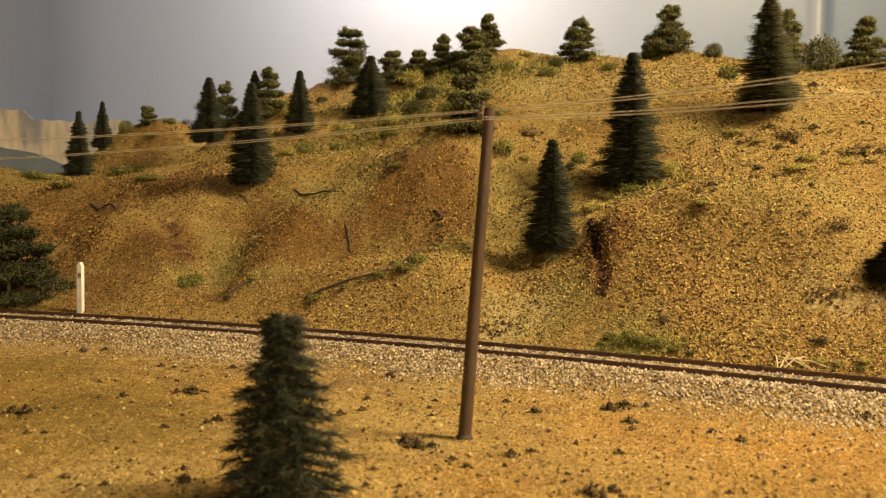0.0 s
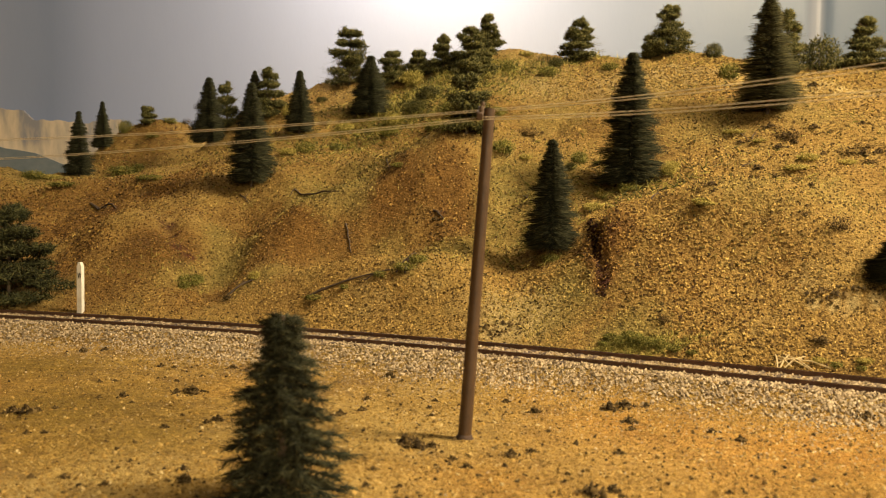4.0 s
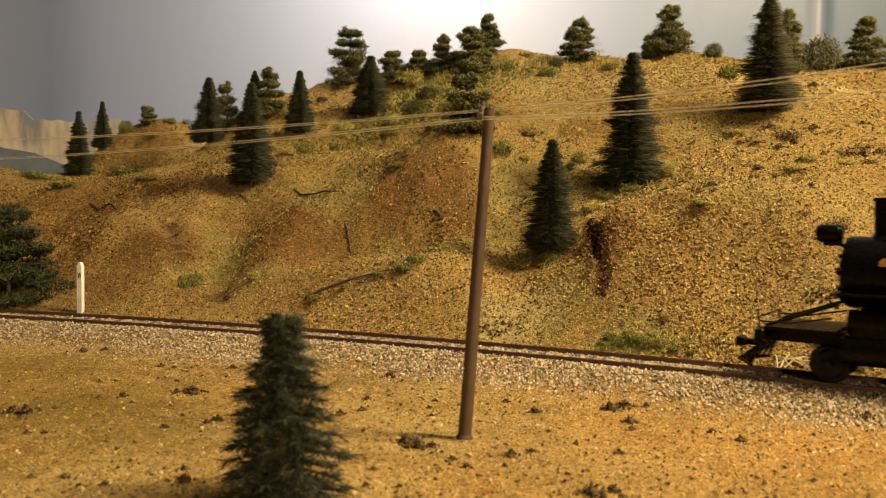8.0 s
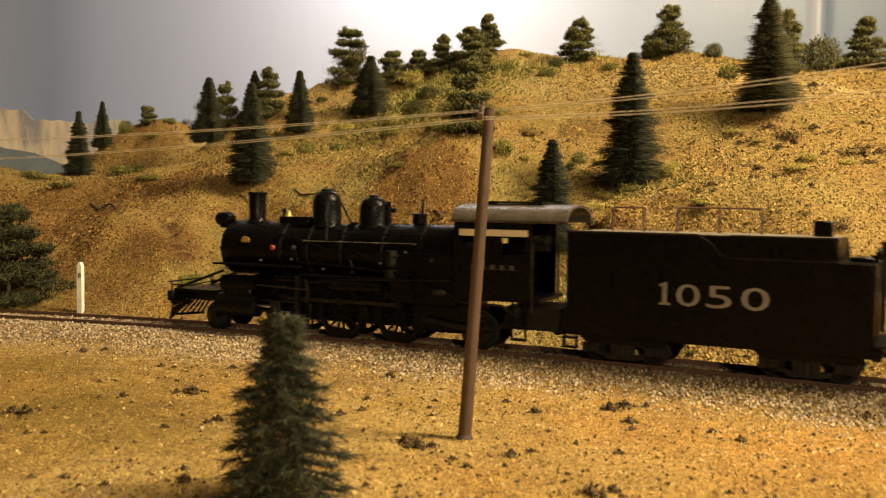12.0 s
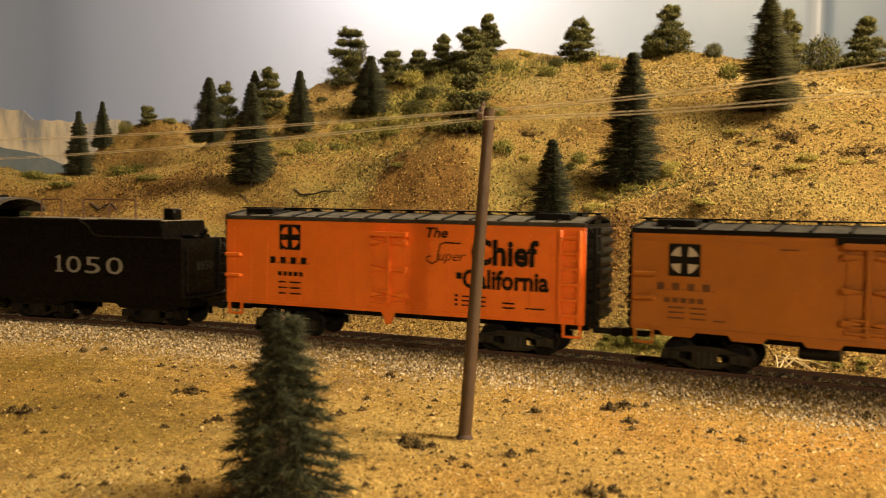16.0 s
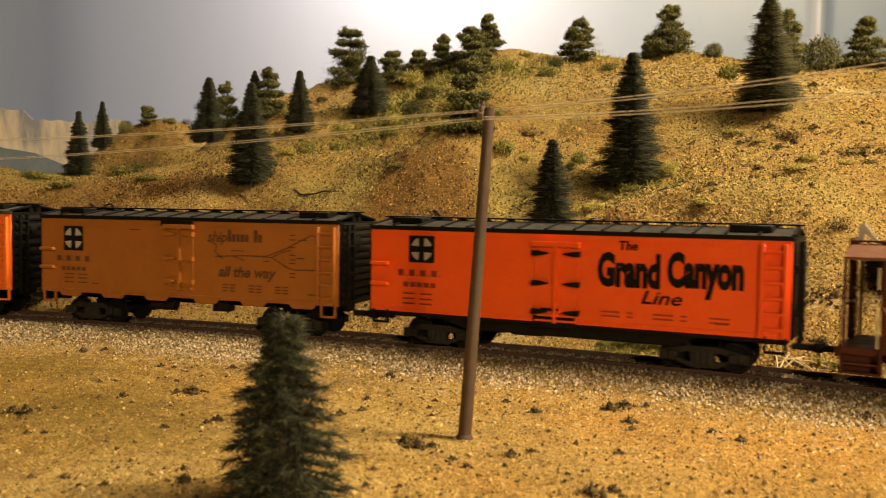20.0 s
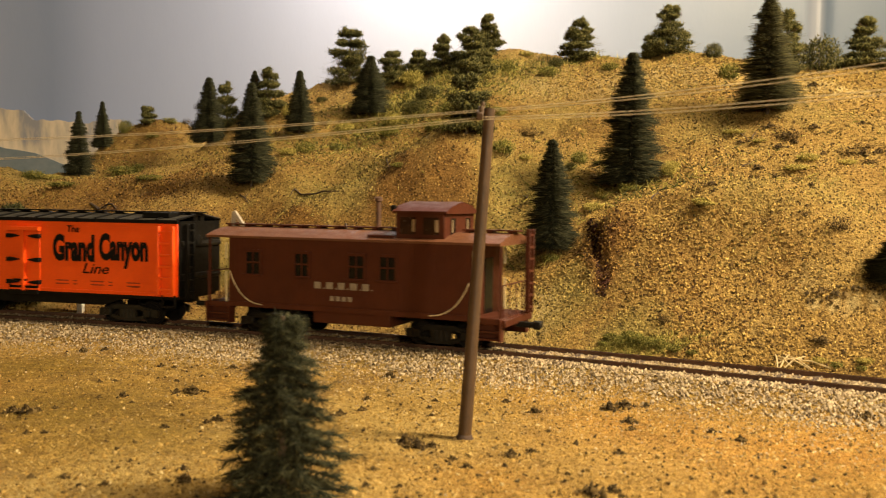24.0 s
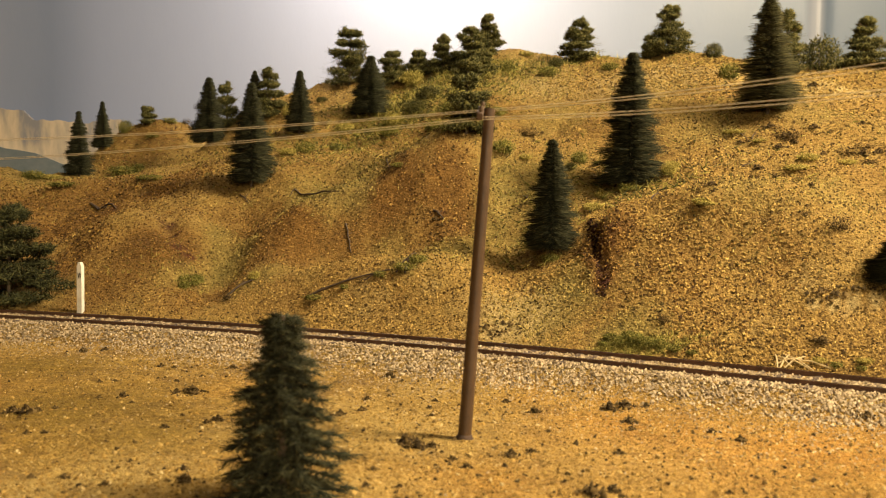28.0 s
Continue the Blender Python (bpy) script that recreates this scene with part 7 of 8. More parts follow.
def build_tender():
    car = thing("tender", "black steam locomotive tender with large grey numerals", "tender", None, "cars of the train")
    wheels = []
    w = 0.0165
    bm = bmesh.new()
    prism(bm, [(-0.0483, 0.0125), (0.0475, 0.0125), (0.0475, 0.0368), (0.0370, 0.0368), (0.0370, 0.0440), (-0.0483, 0.0440)], -w, w)
    bmesh.ops.bevel(bm, geom=[e for e in bm.edges if abs(e.verts[0].co.z - e.verts[1].co.z) > 0.005], offset=0.0010, segments=1, affect="EDGES")
    tank = part("tank", bm, LOCO_BLACK, car, "black water tank with a stepped top")
    bm = bmesh.new()
    chain(bm, [(-0.0483, -w, 0.0442), (-0.0040, -w, 0.0442)], 0.0004, 6)
    chain(bm, [(-0.0040, -w, 0.0442), (0.0005, -w, 0.0415), (0.0035, -w, 0.0380), (0.0060, -w, 0.0372), (0.0470, -w, 0.0372)], 0.00032, 6)
    chain(bm, [(0.0060, -w, 0.0442), (0.0370, -w, 0.0442)], 0.00035, 6)
    part("beading", bm, DUSTY_BLACK, tank, "half-round beading along the tank")
    bm = bmesh.new()
    box(bm, 0.0285, -0.0030, 0.0438, 0.0340, 0.0030, 0.0492, 0.0005)
    part("water_hatch", bm, LOCO_BLACK, car, "black water hatch")
    part("rear_hatch", box(bmesh.new(), 0.0395, -0.0060, 0.0368, 0.0462, 0.0060, 0.0384, 0.0004), LOCO_BLACK, car, "low black hatch on the rear deck")
    bm = bmesh.new()
    lathe(bm, [(0.0010, 0), (0.0013, 0.0006), (0.0010, 0.0014)], (0.0468, 0.0, 0.0398), Matrix.Rotation(radians(90), 4, "Y"), 14)
    box(bm, 0.0455, -0.0012, 0.0368, 0.0474, 0.0012, 0.0390)
    part("rear_lamp", bm, LOCO_BLACK, car, "black rear headlamp")
    bm = bmesh.new()
    for x in (-0.0374, -0.0264, -0.0148, -0.0010, 0.0126):
        tube(bm, (x, 0.0, 0.0438), (x, 0.0, 0.0523), 0.00042, 0.00042, 6)
    chain(bm, [(-0.0374, 0.0, 0.0525), (-0.0264, 0.0, 0.0525)], 0.00036, 6)
    chain(bm, [(-0.0148, 0.0, 0.0527), (0.0126, 0.0, 0.0527)], 0.00036, 6)
    part("deck_railing", bm, RUST, car, "thin rust-brown railing on the tank top")
    prism_ = bmesh.new()
    x, z, y = -0.0160, 0.0213, -w - 0.0001
    prism(prism_, [(x, z), (x, z + 0.0006), (x + 0.0011, z + 0.0009), (x + 0.0011, z + 0.0060), (x, z + 0.0060), (x, z + 0.0065), (x + 0.0018, z + 0.0074), (x + 0.0026, z + 0.0074), (x + 0.0026, z + 0.0009), (x + 0.0037, z + 0.0006), (x + 0.0037, z)], y - 0.00008, y)
    part("numeral", prism_, GREY_LETTER, car, smooth=False)
    for digit, x, wide in (("0", -0.0104, 0.0076), ("5", -0.0008, 0.0078), ("0", 0.0098, 0.0085)):
        letters(digit, 0.0074, (x, -w - 0.0001, 0.0213), car, GREY_LETTER, "numeral", wide, 0, 0.0)
    part("tank_deck", box(bmesh.new(), -0.0470, -w + 0.0006, 0.0440, 0.0362, w - 0.0006, 0.0443), surface("dusty_deck", (0.21, 0.165, 0.10), (0.07, 0.055, 0.035), scale=200, rough_=0.8), tank, "dusty tan top of the tank", smooth=False)
    bm = bmesh.new()
    box(bm, -0.0495, -0.0150, 0.0088, 0.0480, 0.0150, 0.0126, 0.0003)
    part("underframe", bm, LOCO_BLACK, car, "black tender frame")
    bm = bmesh.new()
    box(bm, 0.0472, -0.0160, 0.0085, 0.0498, 0.0160, 0.0120, 0.0003)
    part("rear_beam", bm, LOCO_BLACK, car)
    for y in (-0.0140, 0.0140):
        bm = bmesh.new()
        for x in (-0.0497, -0.0452):
            box(bm, x, y - 0.0006, 0.0040, x + 0.0006, y + 0.0006, 0.0125)
        for z in (0.0042, 0.0075):
            box(bm, -0.0497, y - 0.0016, z, -0.0446, y + 0.0016, z + 0.0006)
        part("step_ladder", bm, LOCO_BLACK, car, smooth=False)
        bm = bmesh.new()
        tube(bm, (0.0480, y, 0.0150), (0.0480, y, 0.0330), 0.0003, 0.0003, 6)
        part("grab_rail", bm, DUSTY_BLACK, car, "thin dark grab rail")
    for x in (-0.0290, 0.0290):
        truck(car, x, wheels, TENDER_FRAME)
    # sloped bearers, steps and small rear numerals
    for side in (-1, 1):
        part("side_bearer", prism(bmesh.new(), [(-0.0440, 0.0090), (-0.0120, 0.0090), (-0.0145, 0.0070), (-0.0415, 0.0070)], side * 0.0146, side * 0.0138), LOCO_BLACK, car, smooth=False)
        part("side_bearer", prism(bmesh.new(), [(0.0130, 0.0090), (0.0450, 0.0090), (0.0430, 0.0070), (0.0155, 0.0070)], side * 0.0146, side * 0.0138), LOCO_BLACK, car, smooth=False)
    for digit, y in (("1", -0.0066), ("0", -0.0042), ("5", -0.0008), ("0", 0.0026)):
        q = letters(digit, 0.0036, (0, 0, 0), car, REAR_LETTER, "rear_numeral", 0.0014 if digit == "1" else 0.0026)
        q.matrix_basis = pose(0.0477, y, 0.0235, 0, 0, 90)
    rear = ladder(car, 0.0100, 0.0140, 0.0140, 0.0366, 0, DUSTY_BLACK, 5, "rear_ladder", 0.0003, 0.0010)
    rear.matrix_basis = pose(0.0478, 0, 0, 0, 0, 90)
    part("rear_step", box(bmesh.new(), 0.0476, -0.0158, 0.0125, 0.0512, 0.0158, 0.0131), DUSTY_BLACK, car, "narrow rear footboard", smooth=False)
    coupler(car, 0.0480, 1)
    TRAIN.append((car, -0.1430, 0.0290, wheels))


build_tender()


def driver_mesh(r, spokes):
    """Driving wheels on one axle, as meshes: the axle, then tyre, wheel centre and crank pin of either side, a quarter apart."""
    pieces = []
    for side in (-1, 1):
        bm = bmesh.new()
        y = side * 0.0087
        turn = Matrix.Rotation(radians(-90), 4, "X")
        n = 40
        inner = [(r - 0.0018, -0.0011), (r - 0.0018, 0.0011)]
        ring = [(r - 0.0017, -side * 0.0012), (r, -side * 0.0012), (r, side * -0.0002), (r + 0.0007, side * 0.0004), (r + 0.0007, side * 0.0010), (r - 0.0017, side * 0.0010)]
        loops = []
        for a, z in ring:
            loops.append([bm.verts.new((a * math.cos(6.28318 * k / n), y - z * -1 * -1, a * math.sin(6.28318 * k / n))) for k in range(n)])
        for j in range(len(loops)):
            lo, hi = loops[j - 1], loops[j]
            for k in range(n):
                bm.faces.new((lo[k], lo[(k + 1) % n], hi[(k + 1) % n], hi[k]))
        pieces.append(mesh_of("tyre", bm, LOCO_BLACK, True))
        bm = bmesh.new()
        tube(bm, (0, y - 0.0013, 0), (0, y + 0.0013, 0), 0.0022, 0.0022, 16)
        for k in range(spokes):
            a = 6.28318 * k / spokes
            c, s = math.cos(a), math.sin(a)
            spoke = bmesh.new()
            tube(spoke, (0.0018 * c, y, 0.0018 * s), ((r - 0.0012) * c, y, (r - 0.0012) * s), 0.00055, 0.00045, 6)
            pieces.append(mesh_of("spoke", spoke, LOCO_BLACK, True))
        phase = 0 if side < 0 else math.pi / 2
        c, s = math.cos(phase), math.sin(phase)
        pin = bmesh.new()
        tube(pin, (0.0046 * c, y + side * -0.0012 * -1, 0.0046 * s), (0.0046 * c, side * 0.0128, 0.0046 * s), 0.0008, 0.0008, 10)
        pieces.append(mesh_of("crank_pin", pin, LOCO_BLACK, True))
        pts = []
        for k in range(9):
            a = phase + math.pi + radians(-42 + 84 * k / 8)
            pts.append(((r - 0.0016) * math.cos(a), (r - 0.0016) * math.sin(a)))
        pieces.append(mesh_of("wheel_centre", bm, LOCO_BLACK, True))
        pieces.append(mesh_of("counterweight", prism(bmesh.new(), pts, y - 0.0009, y + 0.0009), LOCO_BLACK, True))
    bm = bmesh.new()
    tube(bm, (0, -0.0100, 0), (0, 0.0100, 0), 0.0014, 0.0014, 10)
    return mesh_of("axle", bm, LOCO_BLACK, True), pieces


def build_locomotive():
    loco = thing("steam_locomotive", "black six-coupled model steam locomotive with a brown-grey cab roof", "locomotive", None, "cars of the train")
    wheels = []
    along = Matrix.Rotation(radians(90), 4, "Y")
    zc, r = 0.0335, 0.0110
    bm = bmesh.new()
    lathe(bm, [(0.0080, -0.0690), (0.0106, -0.0684), (0.0112, -0.0670), (0.0112, -0.0400), (0.0106, -0.0396), (0.0106, -0.0050), (0.0112, -0.0040), (0.0114, 0.0380)], (0, 0, zc), along, 32)
    boiler = part("boiler", bm, LOCO_BLACK, loco, "black cylindrical boiler")
    for x in (-0.0395, -0.0270, -0.0120, 0.0060, 0.0220, 0.0360):
        bm = bmesh.new()
        lathe(bm, [(0.0105, x - 0.0004), (0.0116, x - 0.0004), (0.0116, x + 0.0004), (0.0105, x + 0.0004)], (0, 0, zc), along, 32)
        part("boiler_band", bm, DUSTY_BLACK, boiler)
    bm = bmesh.new()
    lathe(bm, [(0.0088, -0.0006), (0.0092, 0.0), (0.0040, 0.0012), (0.0012, 0.0016), (0.0010, 0.0026)], (-0.0690, 0, zc), Matrix.Rotation(radians(-90), 4, "Y"), 24)
    for k in range(10):
        a = 6.283 * k / 10
        tube(bm, (-0.0700, 0.0086 * math.cos(a), zc + 0.0086 * math.sin(a)), (-0.0688, 0.0086 * math.cos(a), zc + 0.0086 * math.sin(a)), 0.0006, 0.0006, 6)
    part("smokebox_door", bm, LOCO_BLACK, boiler, "round black smokebox door with dogs")
    bm = bmesh.new()
    box(bm, 0.0100, -0.0128, 0.0150, 0.0385, 0.0128, 0.0345, 0.0008)
    part("firebox", bm, LOCO_BLACK, loco, "black firebox side")
    # chimney, domes, bell, turret
    bm = bmesh.new()
    lathe(bm, [(0.0050, 0.0), (0.0040, 0.0010), (0.0034, 0.0024), (0.0037, 0.0116), (0.0041, 0.0119), (0.0041, 0.0128), (0.0030, 0.0128), (0.0028, 0.0100)], (-0.0577, 0, 0.0438), n=22)
    part("smokestack", bm, LOCO_BLACK, loco, "tapered black smokestack")
    for x, top, rad, name, words in ((-0.0243, 0.0575, 0.0058, "sand_dome", "rounded black sand dome"), (-0.0030, 0.0552, 0.0057, "steam_dome", "rounded black steam dome")):
        hgt = top - 0.0430
        bm = bmesh.new()
        lathe(bm, [(rad + 0.0008, 0.0), (rad, 0.0012), (rad, hgt * 0.68), (rad * 0.86, hgt * 0.86), (rad * 0.55, hgt * 0.96), (rad * 0.25, hgt), (rad * 0.2, hgt + 0.0006)], (x, 0, 0.0430), n=24)
        part(name, bm, LOCO_BLACK, loco, words)
    bm = bmesh.new()
    for y in (-0.0045, 0.0045):
        pts = [(-0.0243 + 0.0035, y * 1.1, 0.0530), (-0.0200, y * 1.9, 0.0480), (-0.0185, y * 2.2, 0.0440), (-0.0180, y * 2.5, 0.0380)]
        chain(bm, pts, 0.0004, 6)
    part("sand_pipes", bm, DUSTY_BLACK, loco, "thin sanding pipes")
    bm = bmesh.new()
    tube(bm, (-0.0030, 0.0050, 0.0500), (0.0038, 0.0050, 0.0500), 0.0009, 0.0009, 8)
    tube(bm, (0.0035, 0.0, 0.0440), (0.0035, 0.0, 0.0535), 0.0011, 0.0009, 8)
    part("safety_valves", bm, LOCO_BLACK, loco, "black safety valves behind the dome")
    bm = bmesh.new()
    lathe(bm, [(0.0018, 0), (0.0013, 0.0008), (0.0010, 0.0022), (0.0003, 0.0026)], (-0.0420, -0.001, 0.0468), n=14)
    bell = part("bell", bm, GOLD, loco, "small brass bell")
    bm = bmesh.new()
    box(bm, -0.0445, -0.0040, 0.0432, -0.0305, 0.0040, 0.0468, 0.0004)
    box(bm, -0.0448, -0.0008, 0.0460, -0.0440, 0.0008, 0.0500)
    part("bell_frame", bm, LOCO_BLACK, loco, "black box and bell frame on the boiler")
    bm = bmesh.new()
    lathe(bm, [(0.0014, 0), (0.0028, 0.0012), (0.0028, 0.0048), (0.0020, 0.0052)], (0.0168, 0, 0.0440), n=14)
    tube(bm, (0.0178, 0, 0.0480), (0.0182, 0, 0.0545), 0.0006, 0.0004, 7)
    part("turret", bm, LOCO_BLACK, loco, "black steam turret with a whistle")
    bm = bmesh.new()
    lathe(bm, [(0.0016, 0), (0.0022, 0.0010), (0.0016, 0.0050)], (0.0340, 0.0, 0.0445), n=12)
    part("pop_valve", bm, LOCO_BLACK, loco)
    bm = bmesh.new()
    lathe(bm, [(0.0026, 0), (0.0029, 0.0010), (0.0029, 0.0062), (0.0018, 0.0074)], (-0.0772, 0, 0.0452), along, 18)
    box(bm, -0.0755, -0.0018, 0.0415, -0.0700, 0.0018, 0.0436, 0.0002)
    light = part("headlight", bm, LOCO_BLACK, loco, "black drum headlight")
    bm = bmesh.new()
    lathe(bm, [(0.0022, -0.0003), (0.0022, 0.0)], (-0.0773, 0, 0.0452), along, 16)
    part("lens", bm, GLASS_DARK, light, "unlit glass lens")
    # running boards, pipes, rails, plates
    for side in (-1, 1):
        bm = bmesh.new()
        box(bm, -0.0690, min(side * 0.0095, side * 0.0152), 0.0270, -0.0280, max(side * 0.0095, side * 0.0152), 0.0278)
        box(bm, -0.0280, min(side * 0.0095, side * 0.0152), 0.0240, 0.0380, max(side * 0.0095, side * 0.0152), 0.0248)
        part("running_board", bm, LOCO_BLACK, loco, "black running board", smooth=False)
        bm = bmesh.new()
        pts = [(-0.0640, side * 0.0121, 0.0378), (0.0200, side * 0.0121, 0.0378)] if side > 0 else [(-0.0280, side * 0.0121, 0.0376), (0.0200, side * 0.0121, 0.0378)]
        chain(bm, pts, 0.00022, 6)
        for x in (-0.0280, -0.0120, 0.0040, 0.0200):
            tube(bm, (x, side * 0.0105, 0.0376), (x, side * 0.0123, 0.0376), 0.0004, 0.0004, 6)
        part("handrail", bm, surface("dull_steel", (0.16, 0.15, 0.13), (0.07, 0.06, 0.05), scale=300, rough_=0.4, metal=0.6, relief=0), loco, "thin steel handrail along the boiler")
        for pts, thick in (([(-0.0400, side * 0.0100, 0.0400), (-0.0180, side * 0.0112, 0.0345), (0.0020, side * 0.0120, 0.0330), (0.0300, side * 0.0124, 0.0330)], 0.0005),
                           ([(-0.0150, side * 0.0100, 0.0408), (0.0300, side * 0.0106, 0.0408)], 0.0004),
                           ([(0.0000, side * 0.0128, 0.0240), (0.0050, side * 0.0130, 0.0190), (0.0260, side * 0.0130, 0.0180)], 0.0005),
                           ([(0.0240, side * 0.0122, 0.0400), (0.0235, side * 0.0130, 0.0330), (0.0200, side * 0.0132, 0.0290), (0.0200, side * 0.0134, 0.0170)], 0.0006),
                           ([(-0.0060, side * 0.0120, 0.0380), (-0.0070, side * 0.0128, 0.0310), (-0.0040, side * 0.0132, 0.0250), (-0.0040, side * 0.0134, 0.0150)], 0.0005)):
            part("steam_pipe", chain(bmesh.new(), pts, thick, 6), LOCO_BLACK, loco, "dark pipe along the boiler")
        bm = bmesh.new()
        tube(bm, (-0.0140, side * 0.0138, 0.0210), (0.0080, side * 0.0138, 0.0210), 0.0022, 0.0022, 14)
        part("air_tank", bm, LOCO_BLACK, loco, "black air tank under the running board")
        bm = bmesh.new()
        tube(bm, (0.0110, side * 0.0125, 0.0290), (0.0110, side * 0.0125, 0.0350), 0.0022, 0.0022, 12)
        tube(bm, (0.0110, side * 0.0125, 0.0240), (0.0110, side * 0.0125, 0.0275), 0.0025, 0.0025, 12)
        for z in (0.0255, 0.0275, 0.0300, 0.0330):
            tube(bm, (0.0110, side * 0.0125, z), (0.0110, side * 0.0125, z + 0.0005), 0.0029, 0.0029, 12)
        part("air_pump", bm, DUSTY_BLACK, loco, "finned air pump")
        # cylinder and valve chest
        bm = bmesh.new()
        tube(bm, (-0.0665, side * 0.0132, 0.0110), (-0.0480, side * 0.0132, 0.0110), 0.0046, 0.0046, 20)
        tube(bm, (-0.0655, side * 0.0120, 0.0195), (-0.0490, side * 0.0120, 0.0195), 0.0034, 0.0034, 18)
        box(bm, -0.0640, min(side * 0.0080, side * 0.0150), 0.0110, -0.0505, max(side * 0.0080, side * 0.0150), 0.0200, 0.0006)
        tube(bm, (-0.0672, side * 0.0132, 0.0110), (-0.0662, side * 0.0132, 0.0110), 0.0036, 0.0036, 18)
        part("cylinder", bm, LOCO_BLACK, loco, "black steam cylinder and valve chest")
        part("guide_bar", box(bmesh.new(), -0.0480, min(side * 0.0118, side * 0.0130), 0.0128, -0.0300, max(side * 0.0118, side * 0.0130), 0.0136), DUSTY_BLACK, loco, smooth=False)
        part("guide_bar", box(bmesh.new(), -0.0480, min(side * 0.0118, side * 0.0130), 0.0086, -0.0300, max(side * 0.0118, side * 0.0130), 0.0092), DUSTY_BLACK, loco, smooth=False)
        part("guide_yoke", box(bmesh.new(), -0.0310, min(side * 0.0105, side * 0.0132), 0.0075, -0.0295, max(side * 0.0105, side * 0.0132), 0.0240), DUSTY_BLACK, loco, smooth=False)
        # small bright fittings, added to give the glints along the running board
        for x, z in ((-0.0480, 0.0292), (-0.0335, 0.0300), (-0.0190, 0.0268), (-0.0060, 0.0262), (0.0060, 0.0300), (0.0165, 0.0345), (0.0180, 0.0262), (0.0225, 0.0305), (0.0290, 0.0262)):
            part("fitting", lathe(bmesh.new(), [(0.0003, 0), (0.0006, 0.0003), (0.0006, 0.0007), (0.0002, 0.0012)], (x, side * 0.0124, z), Matrix.Rotation(radians(90 * -side * -1), 4, "X"), 8), BRIGHT_STEEL, loco, "small bright fitting added for a glint")
    bm = bmesh.new()
    lathe(bm, [(0.0020, 0), (0.0020, 0.0004)], (-0.0560, -0.0106, 0.0368), Matrix.Rotation(radians(105), 4, "X"), 18)
    part("builder_plate", bm, GOLD, loco, "round brass builder's plate")
    bm = bmesh.new()
    lathe(bm, [(0.0009, 0), (0.0012, 0.0006), (0.0009, 0.0012)], (-0.0425, -0.0112, 0.0345), Matrix.Rotation(radians(95), 4, "X"), 12)
    part("red_valve", bm, RED_VALVE, loco, "small red valve wheel")
    for side in (-1, 1):
        y = side * 0.0142
        part("crosshead", box(bmesh.new(), -0.0420, min(y, y - side * 0.0016), 0.0086, -0.0375, max(y, y - side * 0.0016), 0.0136, 0.0003), DUSTY_BLACK, loco, "dull steel crosshead")
        part("piston_rod", tube(bmesh.new(), (-0.0485, side * 0.0132, 0.0110), (-0.0415, side * 0.0132, 0.0110), 0.0006, 0.0006, 8), BRIGHT_STEEL, loco, "bright piston rod")
        part("valve_link", prism(bmesh.new(), [(-0.0262, 0.0135), (-0.0250, 0.0135), (-0.0236, 0.0180), (-0.0250, 0.0225), (-0.0262, 0.0225), (-0.0250, 0.0180)], y, y - side * 0.0006), TRUCK_GREY, loco, smooth=False)
        part("radius_rod", tube(bmesh.new(), (-0.0485, side * 0.0136, 0.0193), (-0.0250, side * 0.0140, 0.0186), 0.0005, 0.0005, 6), TRUCK_GREY, loco)
        part("reach_rod", chain(bmesh.new(), [(-0.0250, side * 0.0140, 0.0214), (-0.0100, side * 0.0146, 0.0232), (0.0360, side * 0.0150, 0.0250)], 0.0004, 6), DUSTY_BLACK, loco)
        part("injector", lathe(bmesh.new(), [(0.0008, 0), (0.0014, 0.0008), (0.0014, 0.0040), (0.0007, 0.0052)], (0.0290, side * 0.0140, 0.0205), along, 10), TRUCK_GREY, loco, "grey injector below the cab")
        part("injector_pipe", chain(bmesh.new(), [(0.0340, side * 0.0140, 0.0205), (0.0400, side * 0.0150, 0.0175), (0.0560, side * 0.0154, 0.0170), (0.0620, side * 0.0150, 0.0130)], 0.0005, 6), DUSTY_BLACK, loco)
        part("feed_pipe", chain(bmesh.new(), [(0.0290, side * 0.0138, 0.0212), (0.0200, side * 0.0142, 0.0262), (-0.0060, side * 0.0132, 0.0282), (-0.0300, side * 0.0124, 0.0290), (-0.0330, side * 0.0108, 0.0345)], 0.0005, 6), LOCO_BLACK, loco, "dark feed pipe to the boiler")
        part("check_valve", lathe(bmesh.new(), [(0.0007, 0), (0.0012, 0.0005), (0.0012, 0.0014), (0.0006, 0.0020)], (-0.0330, side * 0.0104, 0.0345), Matrix.Rotation(radians(90 * side * -1), 4, "X"), 10), TRUCK_GREY, loco)
        for x in (-0.0369, -0.0119, 0.0133):
            part("spring_hanger", box(bmesh.new(), x - 0.0045, side * 0.0092 - 0.0006, 0.0208, x + 0.0045, side * 0.0092 + 0.0006, 0.0218, 0.0003), DUSTY_BLACK, loco, smooth=False)
        part("washout_plug", lathe(bmesh.new(), [(0.0005, 0), (0.0009, 0.0002), (0.0009, 0.0006), (0.0004, 0.0009)], (0.0275, side * 0.0126, 0.0320), Matrix.Rotation(radians(90 * side * -1), 4, "X"), 8), TRUCK_GREY, loco)
        part("number_board", box(bmesh.new(), -0.0738, side * 0.0026 - 0.0002, 0.0438, -0.0716, side * 0.0026 + 0.0002, 0.0466), BLACK_PAINT, loco, smooth=False)
    for x, z, rad in ((-0.0243, 0.0572, 0.0024), (-0.0030, 0.0549, 0.0020)):
        part("dome_cap", lathe(bmesh.new(), [(rad, 0), (rad, 0.0008), (rad * 0.6, 0.0012)], (x, 0, z), n=14), DUSTY_BLACK, loco)
    # pilot: deck, beam, steps, cowcatcher, front frame, coupler
    bm = bmesh.new()
